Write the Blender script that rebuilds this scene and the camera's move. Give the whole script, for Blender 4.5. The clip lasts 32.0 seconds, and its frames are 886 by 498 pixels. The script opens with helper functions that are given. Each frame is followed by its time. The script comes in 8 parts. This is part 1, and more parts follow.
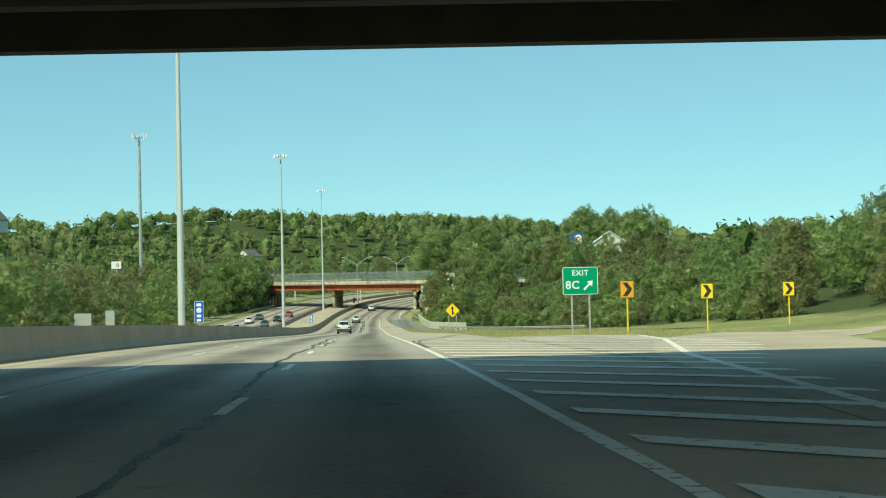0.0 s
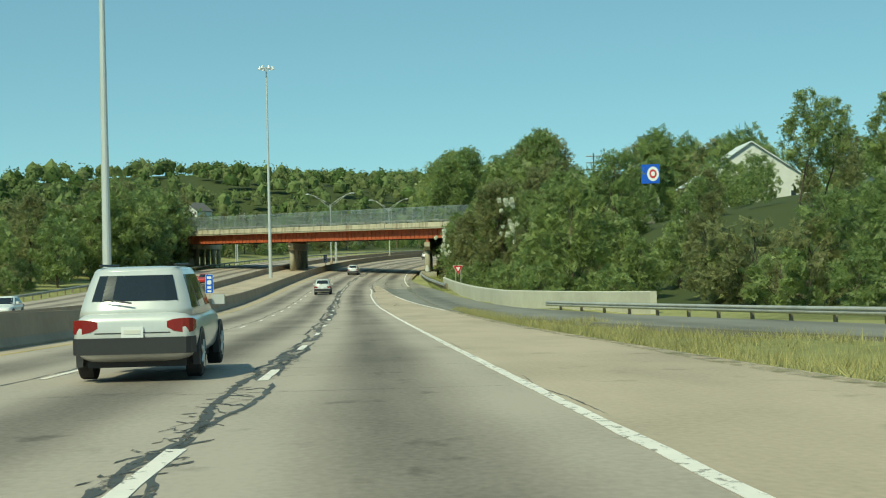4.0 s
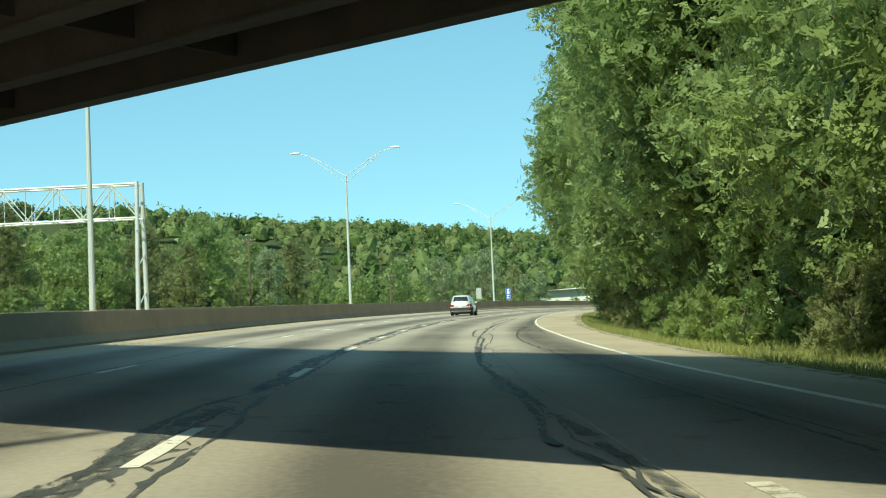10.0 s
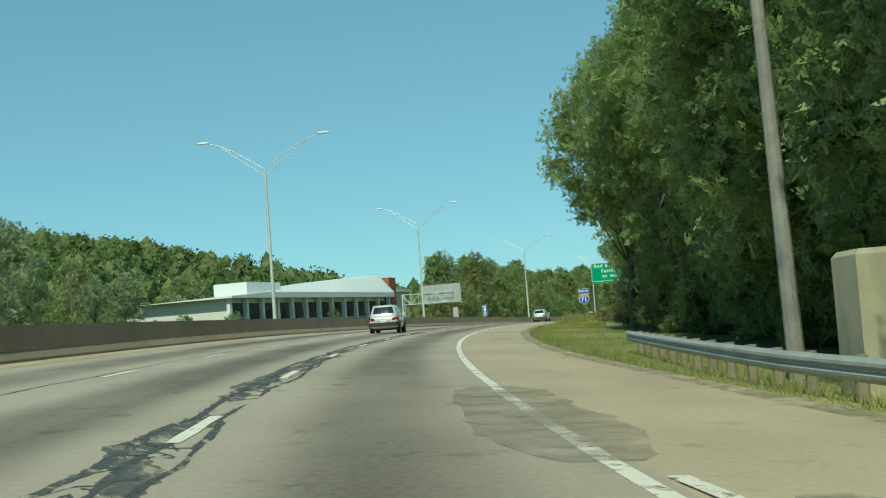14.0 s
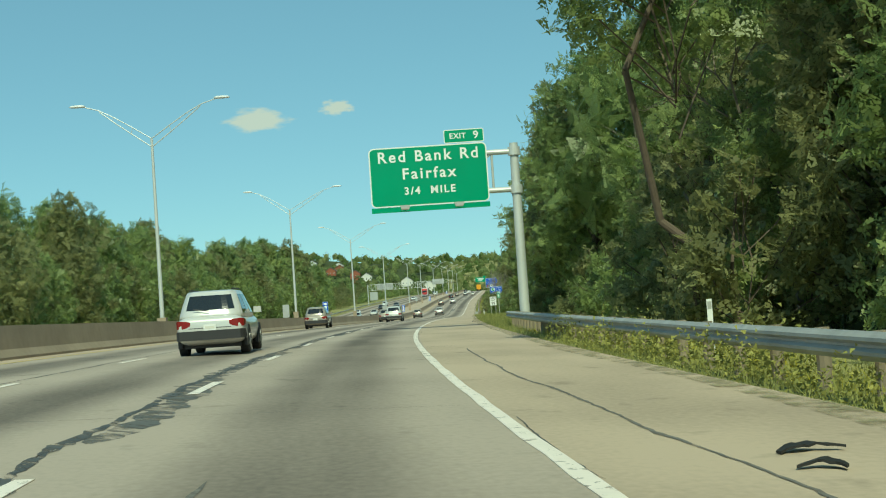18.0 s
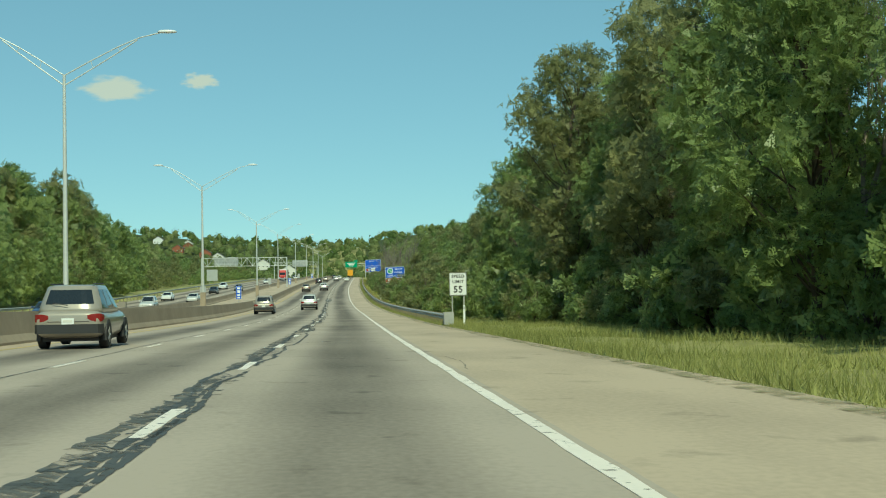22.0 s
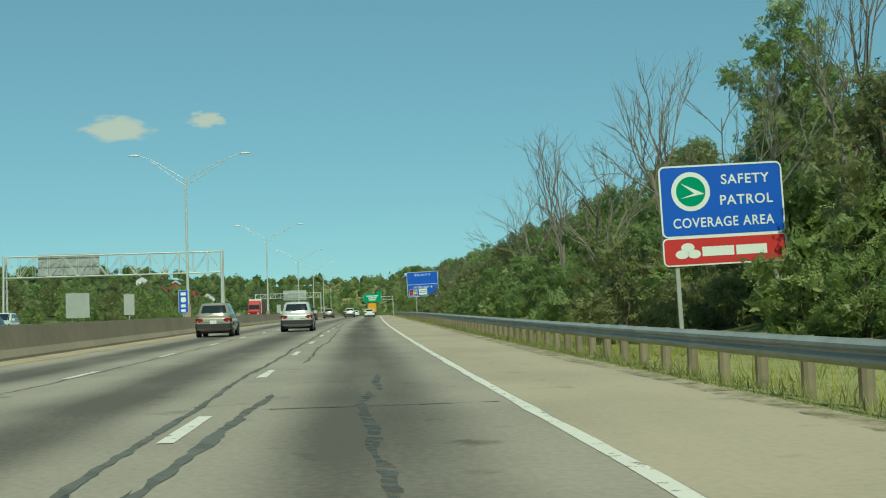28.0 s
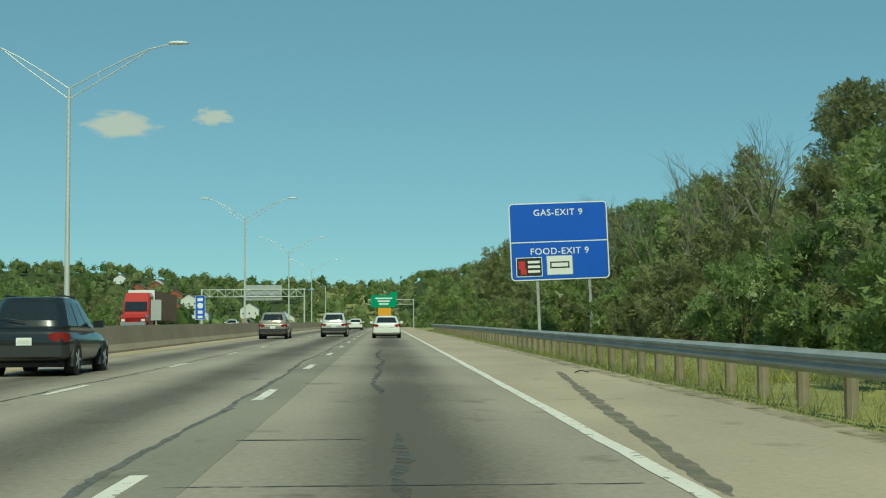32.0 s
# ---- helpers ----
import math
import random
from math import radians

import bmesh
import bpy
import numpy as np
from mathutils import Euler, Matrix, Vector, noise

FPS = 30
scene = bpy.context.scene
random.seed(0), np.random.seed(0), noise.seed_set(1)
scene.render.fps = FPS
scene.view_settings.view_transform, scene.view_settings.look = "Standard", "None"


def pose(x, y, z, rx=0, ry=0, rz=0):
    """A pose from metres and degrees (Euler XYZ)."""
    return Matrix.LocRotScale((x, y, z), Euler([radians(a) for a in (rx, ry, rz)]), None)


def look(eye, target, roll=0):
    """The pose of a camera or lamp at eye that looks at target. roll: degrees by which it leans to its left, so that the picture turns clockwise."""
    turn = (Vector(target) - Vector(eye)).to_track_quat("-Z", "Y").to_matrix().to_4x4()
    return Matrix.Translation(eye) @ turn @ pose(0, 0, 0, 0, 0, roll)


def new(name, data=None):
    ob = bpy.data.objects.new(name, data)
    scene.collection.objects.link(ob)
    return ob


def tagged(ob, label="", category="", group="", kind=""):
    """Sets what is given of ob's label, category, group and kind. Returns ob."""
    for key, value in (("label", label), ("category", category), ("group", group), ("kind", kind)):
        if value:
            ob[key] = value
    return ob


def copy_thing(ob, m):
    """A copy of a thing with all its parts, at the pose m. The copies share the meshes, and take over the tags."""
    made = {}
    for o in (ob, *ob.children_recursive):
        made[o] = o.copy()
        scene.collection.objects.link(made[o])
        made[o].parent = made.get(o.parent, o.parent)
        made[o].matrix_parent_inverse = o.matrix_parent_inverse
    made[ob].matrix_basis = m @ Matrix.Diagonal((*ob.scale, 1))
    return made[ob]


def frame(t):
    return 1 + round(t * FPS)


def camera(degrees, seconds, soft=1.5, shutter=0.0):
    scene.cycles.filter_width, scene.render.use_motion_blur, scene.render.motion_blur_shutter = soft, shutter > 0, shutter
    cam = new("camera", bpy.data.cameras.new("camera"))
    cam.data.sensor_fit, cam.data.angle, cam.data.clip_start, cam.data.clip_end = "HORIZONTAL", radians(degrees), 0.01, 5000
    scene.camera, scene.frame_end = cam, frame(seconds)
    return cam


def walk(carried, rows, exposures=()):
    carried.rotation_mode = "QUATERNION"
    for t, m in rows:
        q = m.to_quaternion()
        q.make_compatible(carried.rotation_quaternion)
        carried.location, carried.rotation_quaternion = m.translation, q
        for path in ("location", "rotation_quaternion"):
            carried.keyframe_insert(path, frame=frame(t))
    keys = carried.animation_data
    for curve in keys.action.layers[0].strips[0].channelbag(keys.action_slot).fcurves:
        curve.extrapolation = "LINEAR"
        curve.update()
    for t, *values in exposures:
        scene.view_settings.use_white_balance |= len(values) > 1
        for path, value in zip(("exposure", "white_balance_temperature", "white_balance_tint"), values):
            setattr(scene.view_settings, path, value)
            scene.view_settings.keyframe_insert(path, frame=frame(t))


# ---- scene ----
cam = camera(36.9, 32.0, soft=1.1)
PATH = [
    (0, 0, 0, 0, 91.748, 1.27, -2.193),
    (0.5, -0.437, 19.263, -0.303, 91.623, 1.512, -2.334),
    (1, -0.894, 38.46, -0.683, 91.407, 1.551, -2.397),
    (1.5, -1.36, 57.592, -1.128, 91.232, 1.471, -2.402),
    (2, -1.806, 76.66, -1.619, 91.104, 1.376, -2.523),
    (2.5, -2.196, 95.665, -2.143, 90.952, 1.428, -2.696),
    (3, -2.496, 114.607, -2.688, 90.752, 1.469, -2.86),
    (3.5, -2.693, 133.487, -3.244, 90.611, 1.44, -3.058),
    (4, -2.821, 152.304, -3.798, 90.558, 1.316, -3.077),
    (4.5, -2.946, 171.068, -4.336, 90.564, 1.18, -2.891),
    (5, -3.127, 189.79, -4.837, 90.622, 1.039, -2.583),
    (5.5, -3.391, 208.47, -5.283, 90.719, 0.885, -2.275),
    (6, -3.725, 227.106, -5.649, 90.832, 0.784, -2.158),
    (6.5, -4.076, 245.701, -5.91, 91.103, 0.795, -2.178),
    (7, -4.373, 264.255, -6.046, 91.453, 0.711, -2.272),
    (7.5, -4.532, 282.77, -6.048, 91.925, 0.87, -2.702),
    (8, -4.491, 301.244, -5.922, 92.352, 1.01, -3.238),
    (8.5, -4.238, 319.681, -5.69, 92.76, 1.265, -3.579),
    (9, -3.772, 338.086, -5.379, 93.144, 1.52, -3.982),
    (9.5, -3.069, 356.455, -5.011, 93.51, 1.941, -4.707),
    (10, -2.081, 374.782, -4.611, 93.719, 2.514, -5.804),
    (10.5, -0.726, 393.057, -4.199, 93.76, 3.086, -7.406),
    (11, 1.076, 411.264, -3.787, 93.652, 3.533, -9.158),
    (11.5, 3.386, 429.386, -3.373, 93.588, 3.822, -10.944),
    (12, 6.262, 447.397, -2.954, 93.642, 3.942, -12.939),
    (12.5, 9.776, 465.278, -2.536, 93.698, 3.97, -15.416),
    (13, 13.977, 483.003, -2.13, 93.678, 3.972, -18.036),
    (13.5, 18.875, 500.541, -1.751, 93.639, 4.14, -20.573),
    (14, 24.462, 517.865, -1.412, 93.517, 4.32, -23.086),
    (14.5, 30.713, 534.953, -1.119, 93.22, 4.482, -25.455),
    (15, 37.593, 551.791, -0.873, 92.959, 4.594, -27.675),
    (15.5, 45.065, 568.368, -0.67, 92.731, 4.65, -29.793),
    (16, 53.099, 584.672, -0.507, 92.543, 4.638, -31.814),
    (16.5, 61.658, 600.699, -0.377, 92.41, 4.529, -33.699),
    (17, 70.705, 616.447, -0.278, 92.359, 4.302, -35.317),
    (17.5, 80.205, 631.918, -0.213, 92.228, 4.071, -36.974),
    (18, 90.128, 647.113, -0.186, 92.155, 3.867, -38.586),
    (18.5, 100.436, 662.04, -0.202, 92.141, 3.497, -40.208),
    (19, 111.08, 676.721, -0.269, 92.183, 2.943, -41.626),
    (19.5, 121.983, 691.202, -0.379, 92.125, 2.58, -42.494),
    (20, 133.079, 705.526, -0.524, 92.022, 2.116, -42.958),
    (20.5, 144.343, 719.711, -0.689, 91.89, 1.641, -43.532),
    (21, 155.77, 733.757, -0.863, 91.776, 1.197, -44.103),
    (21.5, 167.333, 747.685, -1.041, 91.653, 0.945, -44.524),
    (22, 178.989, 761.528, -1.226, 91.567, 0.917, -44.689),
    (22.5, 190.7, 775.318, -1.443, 91.347, 1.12, -44.674),
    (23, 202.437, 789.077, -1.696, 91.092, 1.352, -44.451),
    (23.5, 214.177, 802.828, -1.949, 90.951, 1.555, -44.226),
    (24, 225.888, 816.596, -2.162, 91.003, 1.81, -43.928),
    (24.5, 237.562, 830.41, -2.328, 91.201, 1.85, -43.754),
    (25, 249.213, 844.279, -2.453, 91.46, 1.899, -43.682),
    (25.5, 260.867, 858.181, -2.549, 91.723, 1.809, -43.785),
    (26, 272.541, 872.101, -2.609, 92.047, 1.667, -43.861),
    (26.5, 284.242, 886.036, -2.618, 92.418, 1.567, -43.935),
    (27, 295.971, 899.982, -2.555, 92.812, 1.574, -44.003),
    (27.5, 307.728, 913.941, -2.406, 93.196, 1.705, -44.048),
    (28, 319.517, 927.909, -2.172, 93.522, 1.846, -44.008),
    (28.5, 331.357, 941.891, -1.876, 93.792, 1.752, -44.053),
    (29, 343.278, 955.882, -1.551, 93.95, 1.646, -44.119),
    (29.5, 355.291, 969.873, -1.221, 93.942, 1.473, -44.193),
    (30, 367.386, 983.872, -0.895, 93.97, 1.303, -44.252),
    (30.5, 379.534, 997.906, -0.573, 93.991, 1.111, -44.162),
    (31, 391.698, 1012, -0.251, 93.996, 0.882, -43.919),
    (31.5, 403.863, 1026.18, 0.083, 93.961, 0.666, -43.688),
    (32, 416.054, 1040.42, 0.436, 93.96, 0.463, -43.715),
]
walk(cam, [(r[0], pose(*r[1:])) for r in PATH], [(0, 0.03, 7500, -21.5), (0.7, -0.37, 7500, -21.5), (3, -0.25, 7500, -21.5), (6, -0.20, 7400, -21.5), (8, -0.05, 7350, -21.5), (9, 0.24, 7350, -21.5), (10.1, 0.30, 7050, -22.5), (12, -0.12, 6850, -23.5), (14, -0.32, 6850, -24.5), (18, -0.27, 7250, -24.5), (24, -0.34, 7350, -23.5), (29, -0.50, 7200, -25.5), (32, -0.54, 7300, -25.5)])

# ---- daylight ----
SUN_TO = Vector((-0.525, -0.795, 1.0)).normalized()
sun = new("sun", bpy.data.lights.new("sun", "SUN"))
sun.data.energy, sun.data.angle, sun.data.color = 4.2, radians(0.53), (1.0, 0.94, 0.84)
sun.matrix_world = Matrix.Translation((0, 0, 80)) @ SUN_TO.to_track_quat("Z", "Y").to_matrix().to_4x4()
world = bpy.data.worlds.new("sky")
scene.world = world
world.use_nodes = True
wn, wl = world.node_tree.nodes, world.node_tree.links
sky = wn.new("ShaderNodeTexSky")
sky.sky_type, sky.sun_disc = "NISHITA", False
sky.sun_elevation = math.asin(SUN_TO.z)
sky.sun_rotation = math.atan2(SUN_TO.x, SUN_TO.y)
sky.altitude, sky.air_density, sky.dust_density, sky.ozone_density = 1800, 0.86, 0.0, 1.8
wn["Background"].inputs["Strength"].default_value = 0.345
scene.cycles.transparent_max_bounces = 32
even, hue = wn.new("ShaderNodeGamma"), wn.new("ShaderNodeVectorMath")
even.inputs["Gamma"].default_value = 0.53
hue.operation, hue.inputs[1].default_value = "MULTIPLY", (0.54, 0.79, 0.97)
wl.new(sky.outputs[0], even.inputs["Color"])
wl.new(even.outputs[0], hue.inputs[0])
wl.new(hue.outputs[0], wn["Background"].inputs["Color"])

# ---- materials ----
def material(name, base, rough=0.7, metal=0.0, vary=0.25, scale=1.0, fine=12.0, bump=0.0, island=0.0, rand=0.0,
             trans=0.0, coords="Object", tint=None, spec=0.5):
    """A surface with two scales of variation; island / rand vary it by loose piece or by object."""
    m = bpy.data.materials.new(name)
    m.use_nodes = True
    n, l = m.node_tree.nodes, m.node_tree.links
    b = n["Principled BSDF"]
    b.inputs["Roughness"].default_value = rough
    b.inputs["Metallic"].default_value = metal
    b.inputs["Specular IOR Level"].default_value = spec
    tc = n.new("ShaderNodeTexCoord")
    big = n.new("ShaderNodeTexNoise")
    big.inputs["Scale"].default_value, big.inputs["Detail"].default_value = scale, 5
    small = n.new("ShaderNodeTexNoise")
    small.inputs["Scale"].default_value, small.inputs["Detail"].default_value = fine, 3
    for t in (big, small):
        l.new(tc.outputs[coords], t.inputs["Vector"])
    add = n.new("ShaderNodeMath")
    add.operation = "MULTIPLY_ADD"
    l.new(small.outputs["Fac"], add.inputs[0])
    add.inputs[1].default_value = 0.5
    l.new(big.outputs["Fac"], add.inputs[2])
    last = add.outputs[0]
    if island or rand:
        src = n.new("ShaderNodeNewGeometry").outputs["Random Per Island"] if island else n.new("ShaderNodeObjectInfo").outputs["Random"]
        more = n.new("ShaderNodeMath")
        more.operation = "MULTIPLY_ADD"
        l.new(src, more.inputs[0])
        more.inputs[1].default_value = island or rand
        l.new(last, more.inputs[2])
        last = more.outputs[0]
        top = 1.1 + (island or rand)
    else:
        top = 1.1
    ramp = n.new("ShaderNodeMapRange")
    ramp.inputs["From Min"].default_value, ramp.inputs["From Max"].default_value = 0.4, top
    l.new(last, ramp.inputs["Value"])
    mix = n.new("ShaderNodeMix")
    mix.data_type = "RGBA"
    hi = tint or base
    mix.inputs["A"].default_value = (*[max(0, c * (1 - vary)) for c in base], 1)
    mix.inputs["B"].default_value = (*[min(1, c * (1 + vary)) for c in hi], 1)
    l.new(ramp.outputs[0], mix.inputs["Factor"])
    l.new(mix.outputs["Result"], b.inputs["Base Color"])
    if bump:
        bp = n.new("ShaderNodeBump")
        bp.inputs["Strength"].default_value, bp.inputs["Distance"].default_value = bump, 0.02
        l.new(last, bp.inputs["Height"])
        l.new(bp.outputs[0], b.inputs["Normal"])
    if trans:
        tr = n.new("ShaderNodeBsdfTranslucent")
        l.new(mix.outputs["Result"], tr.inputs["Color"])
        ms = n.new("ShaderNodeMixShader")
        ms.inputs[0].default_value = trans
        l.new(b.outputs[0], ms.inputs[1])
        l.new(tr.outputs[0], ms.inputs[2])
        l.new(ms.outputs[0], n["Material Output"].inputs["Surface"])
    return m


def paving(name, base, streak, stain=0.3, older=0.0):
    """Old concrete or asphalt: UV holds metres across and along the lanes; oil darkens each lane's middle, wheels polish its sides; the last slabs are older."""
    m = bpy.data.materials.new(name)
    m.use_nodes = True
    n, l = m.node_tree.nodes, m.node_tree.links
    b = n["Principled BSDF"]
    b.inputs["Roughness"].default_value, b.inputs["Specular IOR Level"].default_value = 0.85, 0.3
    uv = n.new("ShaderNodeUVMap")
    sep = n.new("ShaderNodeSeparateXYZ")
    l.new(uv.outputs[0], sep.inputs[0])

    def calc(op, a, c=None):
        k = n.new("ShaderNodeMath")
        k.operation = op
        for i, v in enumerate((a, c)):
            if v is None:
                continue
            if isinstance(v, (int, float)):
                k.inputs[i].default_value = v
            else:
                l.new(v, k.inputs[i])
        return k.outputs[0]

    def noise_tex(sx, sy, detail=4):
        mp = n.new("ShaderNodeMapping")
        mp.inputs["Scale"].default_value = (sx, sy, 1)
        l.new(uv.outputs[0], mp.inputs[0])
        t = n.new("ShaderNodeTexNoise")
        t.inputs["Scale"].default_value, t.inputs["Detail"].default_value = 1.0, detail
        l.new(mp.outputs[0], t.inputs["Vector"])
        return t.outputs["Fac"]

    lane = calc("MODULO", calc("ADD", sep.outputs["X"], 36.0), 3.6)
    off = calc("ABSOLUTE", calc("SUBTRACT", lane, 1.8))
    core = n.new("ShaderNodeMapRange")
    core.interpolation_type = "SMOOTHSTEP"
    core.inputs["From Min"].default_value, core.inputs["From Max"].default_value = 1.3, 0.2
    l.new(off, core.inputs["Value"])
    long_ = calc("MULTIPLY", core.outputs[0], calc("ADD", noise_tex(0.7, 0.03), 0.25))
    mid = n.new("ShaderNodeMapRange")
    mid.inputs["From Min"].default_value, mid.inputs["From Max"].default_value = 0.35, 0.7
    l.new(noise_tex(0.5, 0.12, 6), mid.inputs["Value"])
    fine = noise_tex(14, 9, 3)
    spot = n.new("ShaderNodeMapRange")
    spot.inputs["From Min"].default_value, spot.inputs["From Max"].default_value, spot.inputs["To Max"].default_value = 0.62, 0.74, 0.4
    l.new(noise_tex(1.3, 0.9, 5), spot.inputs["Value"])
    blot = n.new("ShaderNodeMapRange")
    blot.inputs["From Min"].default_value, blot.inputs["From Max"].default_value, blot.inputs["To Min"].default_value, blot.inputs["To Max"].default_value = 0.35, 0.65, -0.10, 0.14
    l.new(noise_tex(0.25, 0.16, 3), blot.inputs["Value"])
    dark = calc("ADD", calc("MULTIPLY", long_, streak), calc("MULTIPLY", mid.outputs[0], stain * 0.5))
    dark = calc("ADD", dark, calc("MULTIPLY", calc("SUBTRACT", fine, 0.5), 0.5))
    dark = calc("ADD", calc("ADD", dark, spot.outputs[0]), blot.outputs[0])
    if older:
        age = n.new("ShaderNodeMapRange")
        age.inputs["From Min"].default_value, age.inputs["From Max"].default_value, age.inputs["To Max"].default_value = 985, 1035, older
        l.new(sep.outputs["Y"], age.inputs["Value"])
        dark = calc("ADD", dark, age.outputs[0])
    mix = n.new("ShaderNodeMix")
    mix.data_type = "RGBA"
    mix.inputs["A"].default_value = (*base, 1)
    mix.inputs["B"].default_value = (*[c * 0.30 for c in base], 1)
    l.new(dark, mix.inputs["Factor"])
    l.new(mix.outputs["Result"], b.inputs["Base Color"])
    bp = n.new("ShaderNodeBump")
    bp.inputs["Strength"].default_value, bp.inputs["Distance"].default_value = 0.25, 0.01
    l.new(fine, bp.inputs["Height"])
    l.new(bp.outputs[0], b.inputs["Normal"])
    return m


M_CONC = paving("lane_concrete", (0.482, 0.40, 0.33), 0.95, older=0.13)
M_SHOULDER = paving("shoulder_concrete", (0.56, 0.442, 0.33), 0.0, 0.5)
M_ASPH = paving("ramp_asphalt", (0.27, 0.25, 0.215), 0.4)
M_RAMP = paving("ramp_concrete", (0.43, 0.375, 0.30), 0.5, 0.4)


def worn(name, top, rough, lo, hi, scale=3.0, vary=0.25, drawn=1.0):
    """A thin coat that has worn through in ragged patches to what lies below."""
    m = material(name, top, rough, vary=vary, scale=1.5, fine=14)
    n, l = m.node_tree.nodes, m.node_tree.links
    b, out = n["Principled BSDF"], n["Material Output"]
    tc, t, r = n.new("ShaderNodeTexCoord"), n.new("ShaderNodeTexNoise"), n.new("ShaderNodeMapRange")
    t.inputs["Scale"].default_value, t.inputs["Detail"].default_value, t.inputs["Roughness"].default_value = scale, 6, 0.7
    mp = n.new("ShaderNodeMapping")
    mp.inputs["Scale"].default_value = (1, drawn, 1)
    l.new(tc.outputs["Object"], mp.inputs[0])
    l.new(mp.outputs[0], t.inputs["Vector"])
    r.inputs["From Min"].default_value, r.inputs["From Max"].default_value = lo, hi
    l.new(t.outputs["Fac"], r.inputs["Value"])
    tr, mx = n.new("ShaderNodeBsdfTransparent"), n.new("ShaderNodeMixShader")
    l.new(r.outputs[0], mx.inputs[0])
    l.new(b.outputs[0], mx.inputs[1])
    l.new(tr.outputs[0], mx.inputs[2])
    l.new(mx.outputs[0], out.inputs["Surface"])
    return m


M_TAR = worn("tar_seal", (0.085, 0.083, 0.078), 0.65, 0.50, 0.62, 6.0, drawn=0.3)
M_SMEAR = worn("tar_smear", (0.13, 0.125, 0.115), 0.7, 0.42, 0.60, 4.5, drawn=0.2)
M_SEAL = worn("faded_seal", (0.17, 0.16, 0.145), 0.9, 0.48, 0.80, 3.0, drawn=0.3)
M_PAINT = worn("road_paint", (0.92, 0.82, 0.73), 0.6, 0.58, 0.66, 6.0, 0.08)
M_CHIPPED = worn("chipped_road_paint", (0.90, 0.81, 0.72), 0.6, 0.54, 0.65, 7.0, 0.1, drawn=0.6)
M_FADED = worn("faded_ramp_paint", (0.70, 0.61, 0.50), 0.8, 0.46, 0.60, 3.5, 0.15)
M_OVERPAINT = material("grey_overpaint", (0.60, 0.58, 0.52), 0.8, vary=0.1, scale=2.0, fine=6)
M_DIRT = worn("edge_dirt", (0.31, 0.28, 0.16), 0.95, 0.32, 0.56, 2.6, 0.25)
M_PATCH = worn("worn_patch", (0.36, 0.31, 0.25), 0.9, 0.28, 0.66, 1.0, 0.3)
M_YELLOWP = material("yellow_road_paint", (0.55, 0.40, 0.12), 0.6, vary=0.3, scale=2.5)
M_BARRIER = material("barrier_concrete", (0.335, 0.27, 0.20), 0.9, vary=0.2, scale=0.35, fine=3.0, bump=0.2)
M_WALL = material("pale_concrete", (0.56, 0.53, 0.44), 0.9, vary=0.15, scale=0.4, fine=4, bump=0.2)
M_BRCONC = material("bridge_concrete", (0.43, 0.385, 0.28), 0.9, vary=0.25, scale=0.6, fine=3, bump=0.2)


def rain_stained(m, drip, amount, scale=(1.6, 1.6, 0.22)):
    """Dark run-off streaks drawn down over a surface."""
    n, l = m.node_tree.nodes, m.node_tree.links
    b = n["Principled BSDF"]
    was = b.inputs["Base Color"].links[0].from_socket
    tc, mp, t, r, mix = n.new("ShaderNodeTexCoord"), n.new("ShaderNodeMapping"), n.new("ShaderNodeTexNoise"), n.new("ShaderNodeMapRange"), n.new("ShaderNodeMix")
    mp.inputs["Scale"].default_value = scale
    l.new(tc.outputs["Object"], mp.inputs[0])
    l.new(mp.outputs[0], t.inputs["Vector"])
    t.inputs["Scale"].default_value, t.inputs["Detail"].default_value = 1.0, 5
    r.inputs["From Min"].default_value, r.inputs["From Max"].default_value, r.inputs["To Max"].default_value = 0.48, 0.70, amount
    l.new(t.outputs["Fac"], r.inputs["Value"])
    mix.data_type = "RGBA"
    l.new(r.outputs[0], mix.inputs["Factor"])
    l.new(was, mix.inputs["A"])
    mix.inputs["B"].default_value = (*drip, 1)
    l.new(mix.outputs["Result"], b.inputs["Base Color"])
    return m


M_PARAPET = rain_stained(material("parapet_concrete", (0.52, 0.46, 0.34), 0.9, vary=0.2, scale=0.6, fine=3, bump=0.2), (0.20, 0.15, 0.09), 0.75)
rain_stained(M_BRCONC, (0.17, 0.14, 0.10), 0.5)
M_RED = material("girder_paint", (0.42, 0.105, 0.045), 0.55, vary=0.3, scale=0.8, fine=5)
# near-black tone for steel below a deck, with the shade put into the colour
M_DECK_SHADE = material("deck_underside_shade", (0.075, 0.066, 0.056), 0.9, vary=0.3)
M_STEEL = material("galvanised_steel", (0.40, 0.40, 0.385), 0.6, 0.12, vary=0.25, scale=1.0, fine=6)
M_POLE = material("pale_pole_steel", (0.62, 0.64, 0.63), 0.5, 0.3, vary=0.1, scale=0.5)
M_TRIMSTEEL = material("dark_cast_steel", (0.14, 0.14, 0.135), 0.6, 0.3, vary=0.2)
M_FENCE = material("fence_wire", (0.26, 0.32, 0.34), 0.5, 0.3, vary=0.15)
M_WOODPOLE = material("weathered_wood", (0.17, 0.12, 0.085), 0.9, vary=0.3, fine=9)
M_POST = material("post_wood", (0.27, 0.225, 0.165), 0.9, vary=0.3, fine=9, rand=0.4)
M_BARK = material("bark", (0.13, 0.10, 0.075), 0.95, vary=0.35, scale=0.9, fine=8, bump=0.5)
M_DEADWOOD = material("bare_branch", (0.22, 0.19, 0.16), 0.95, vary=0.25)
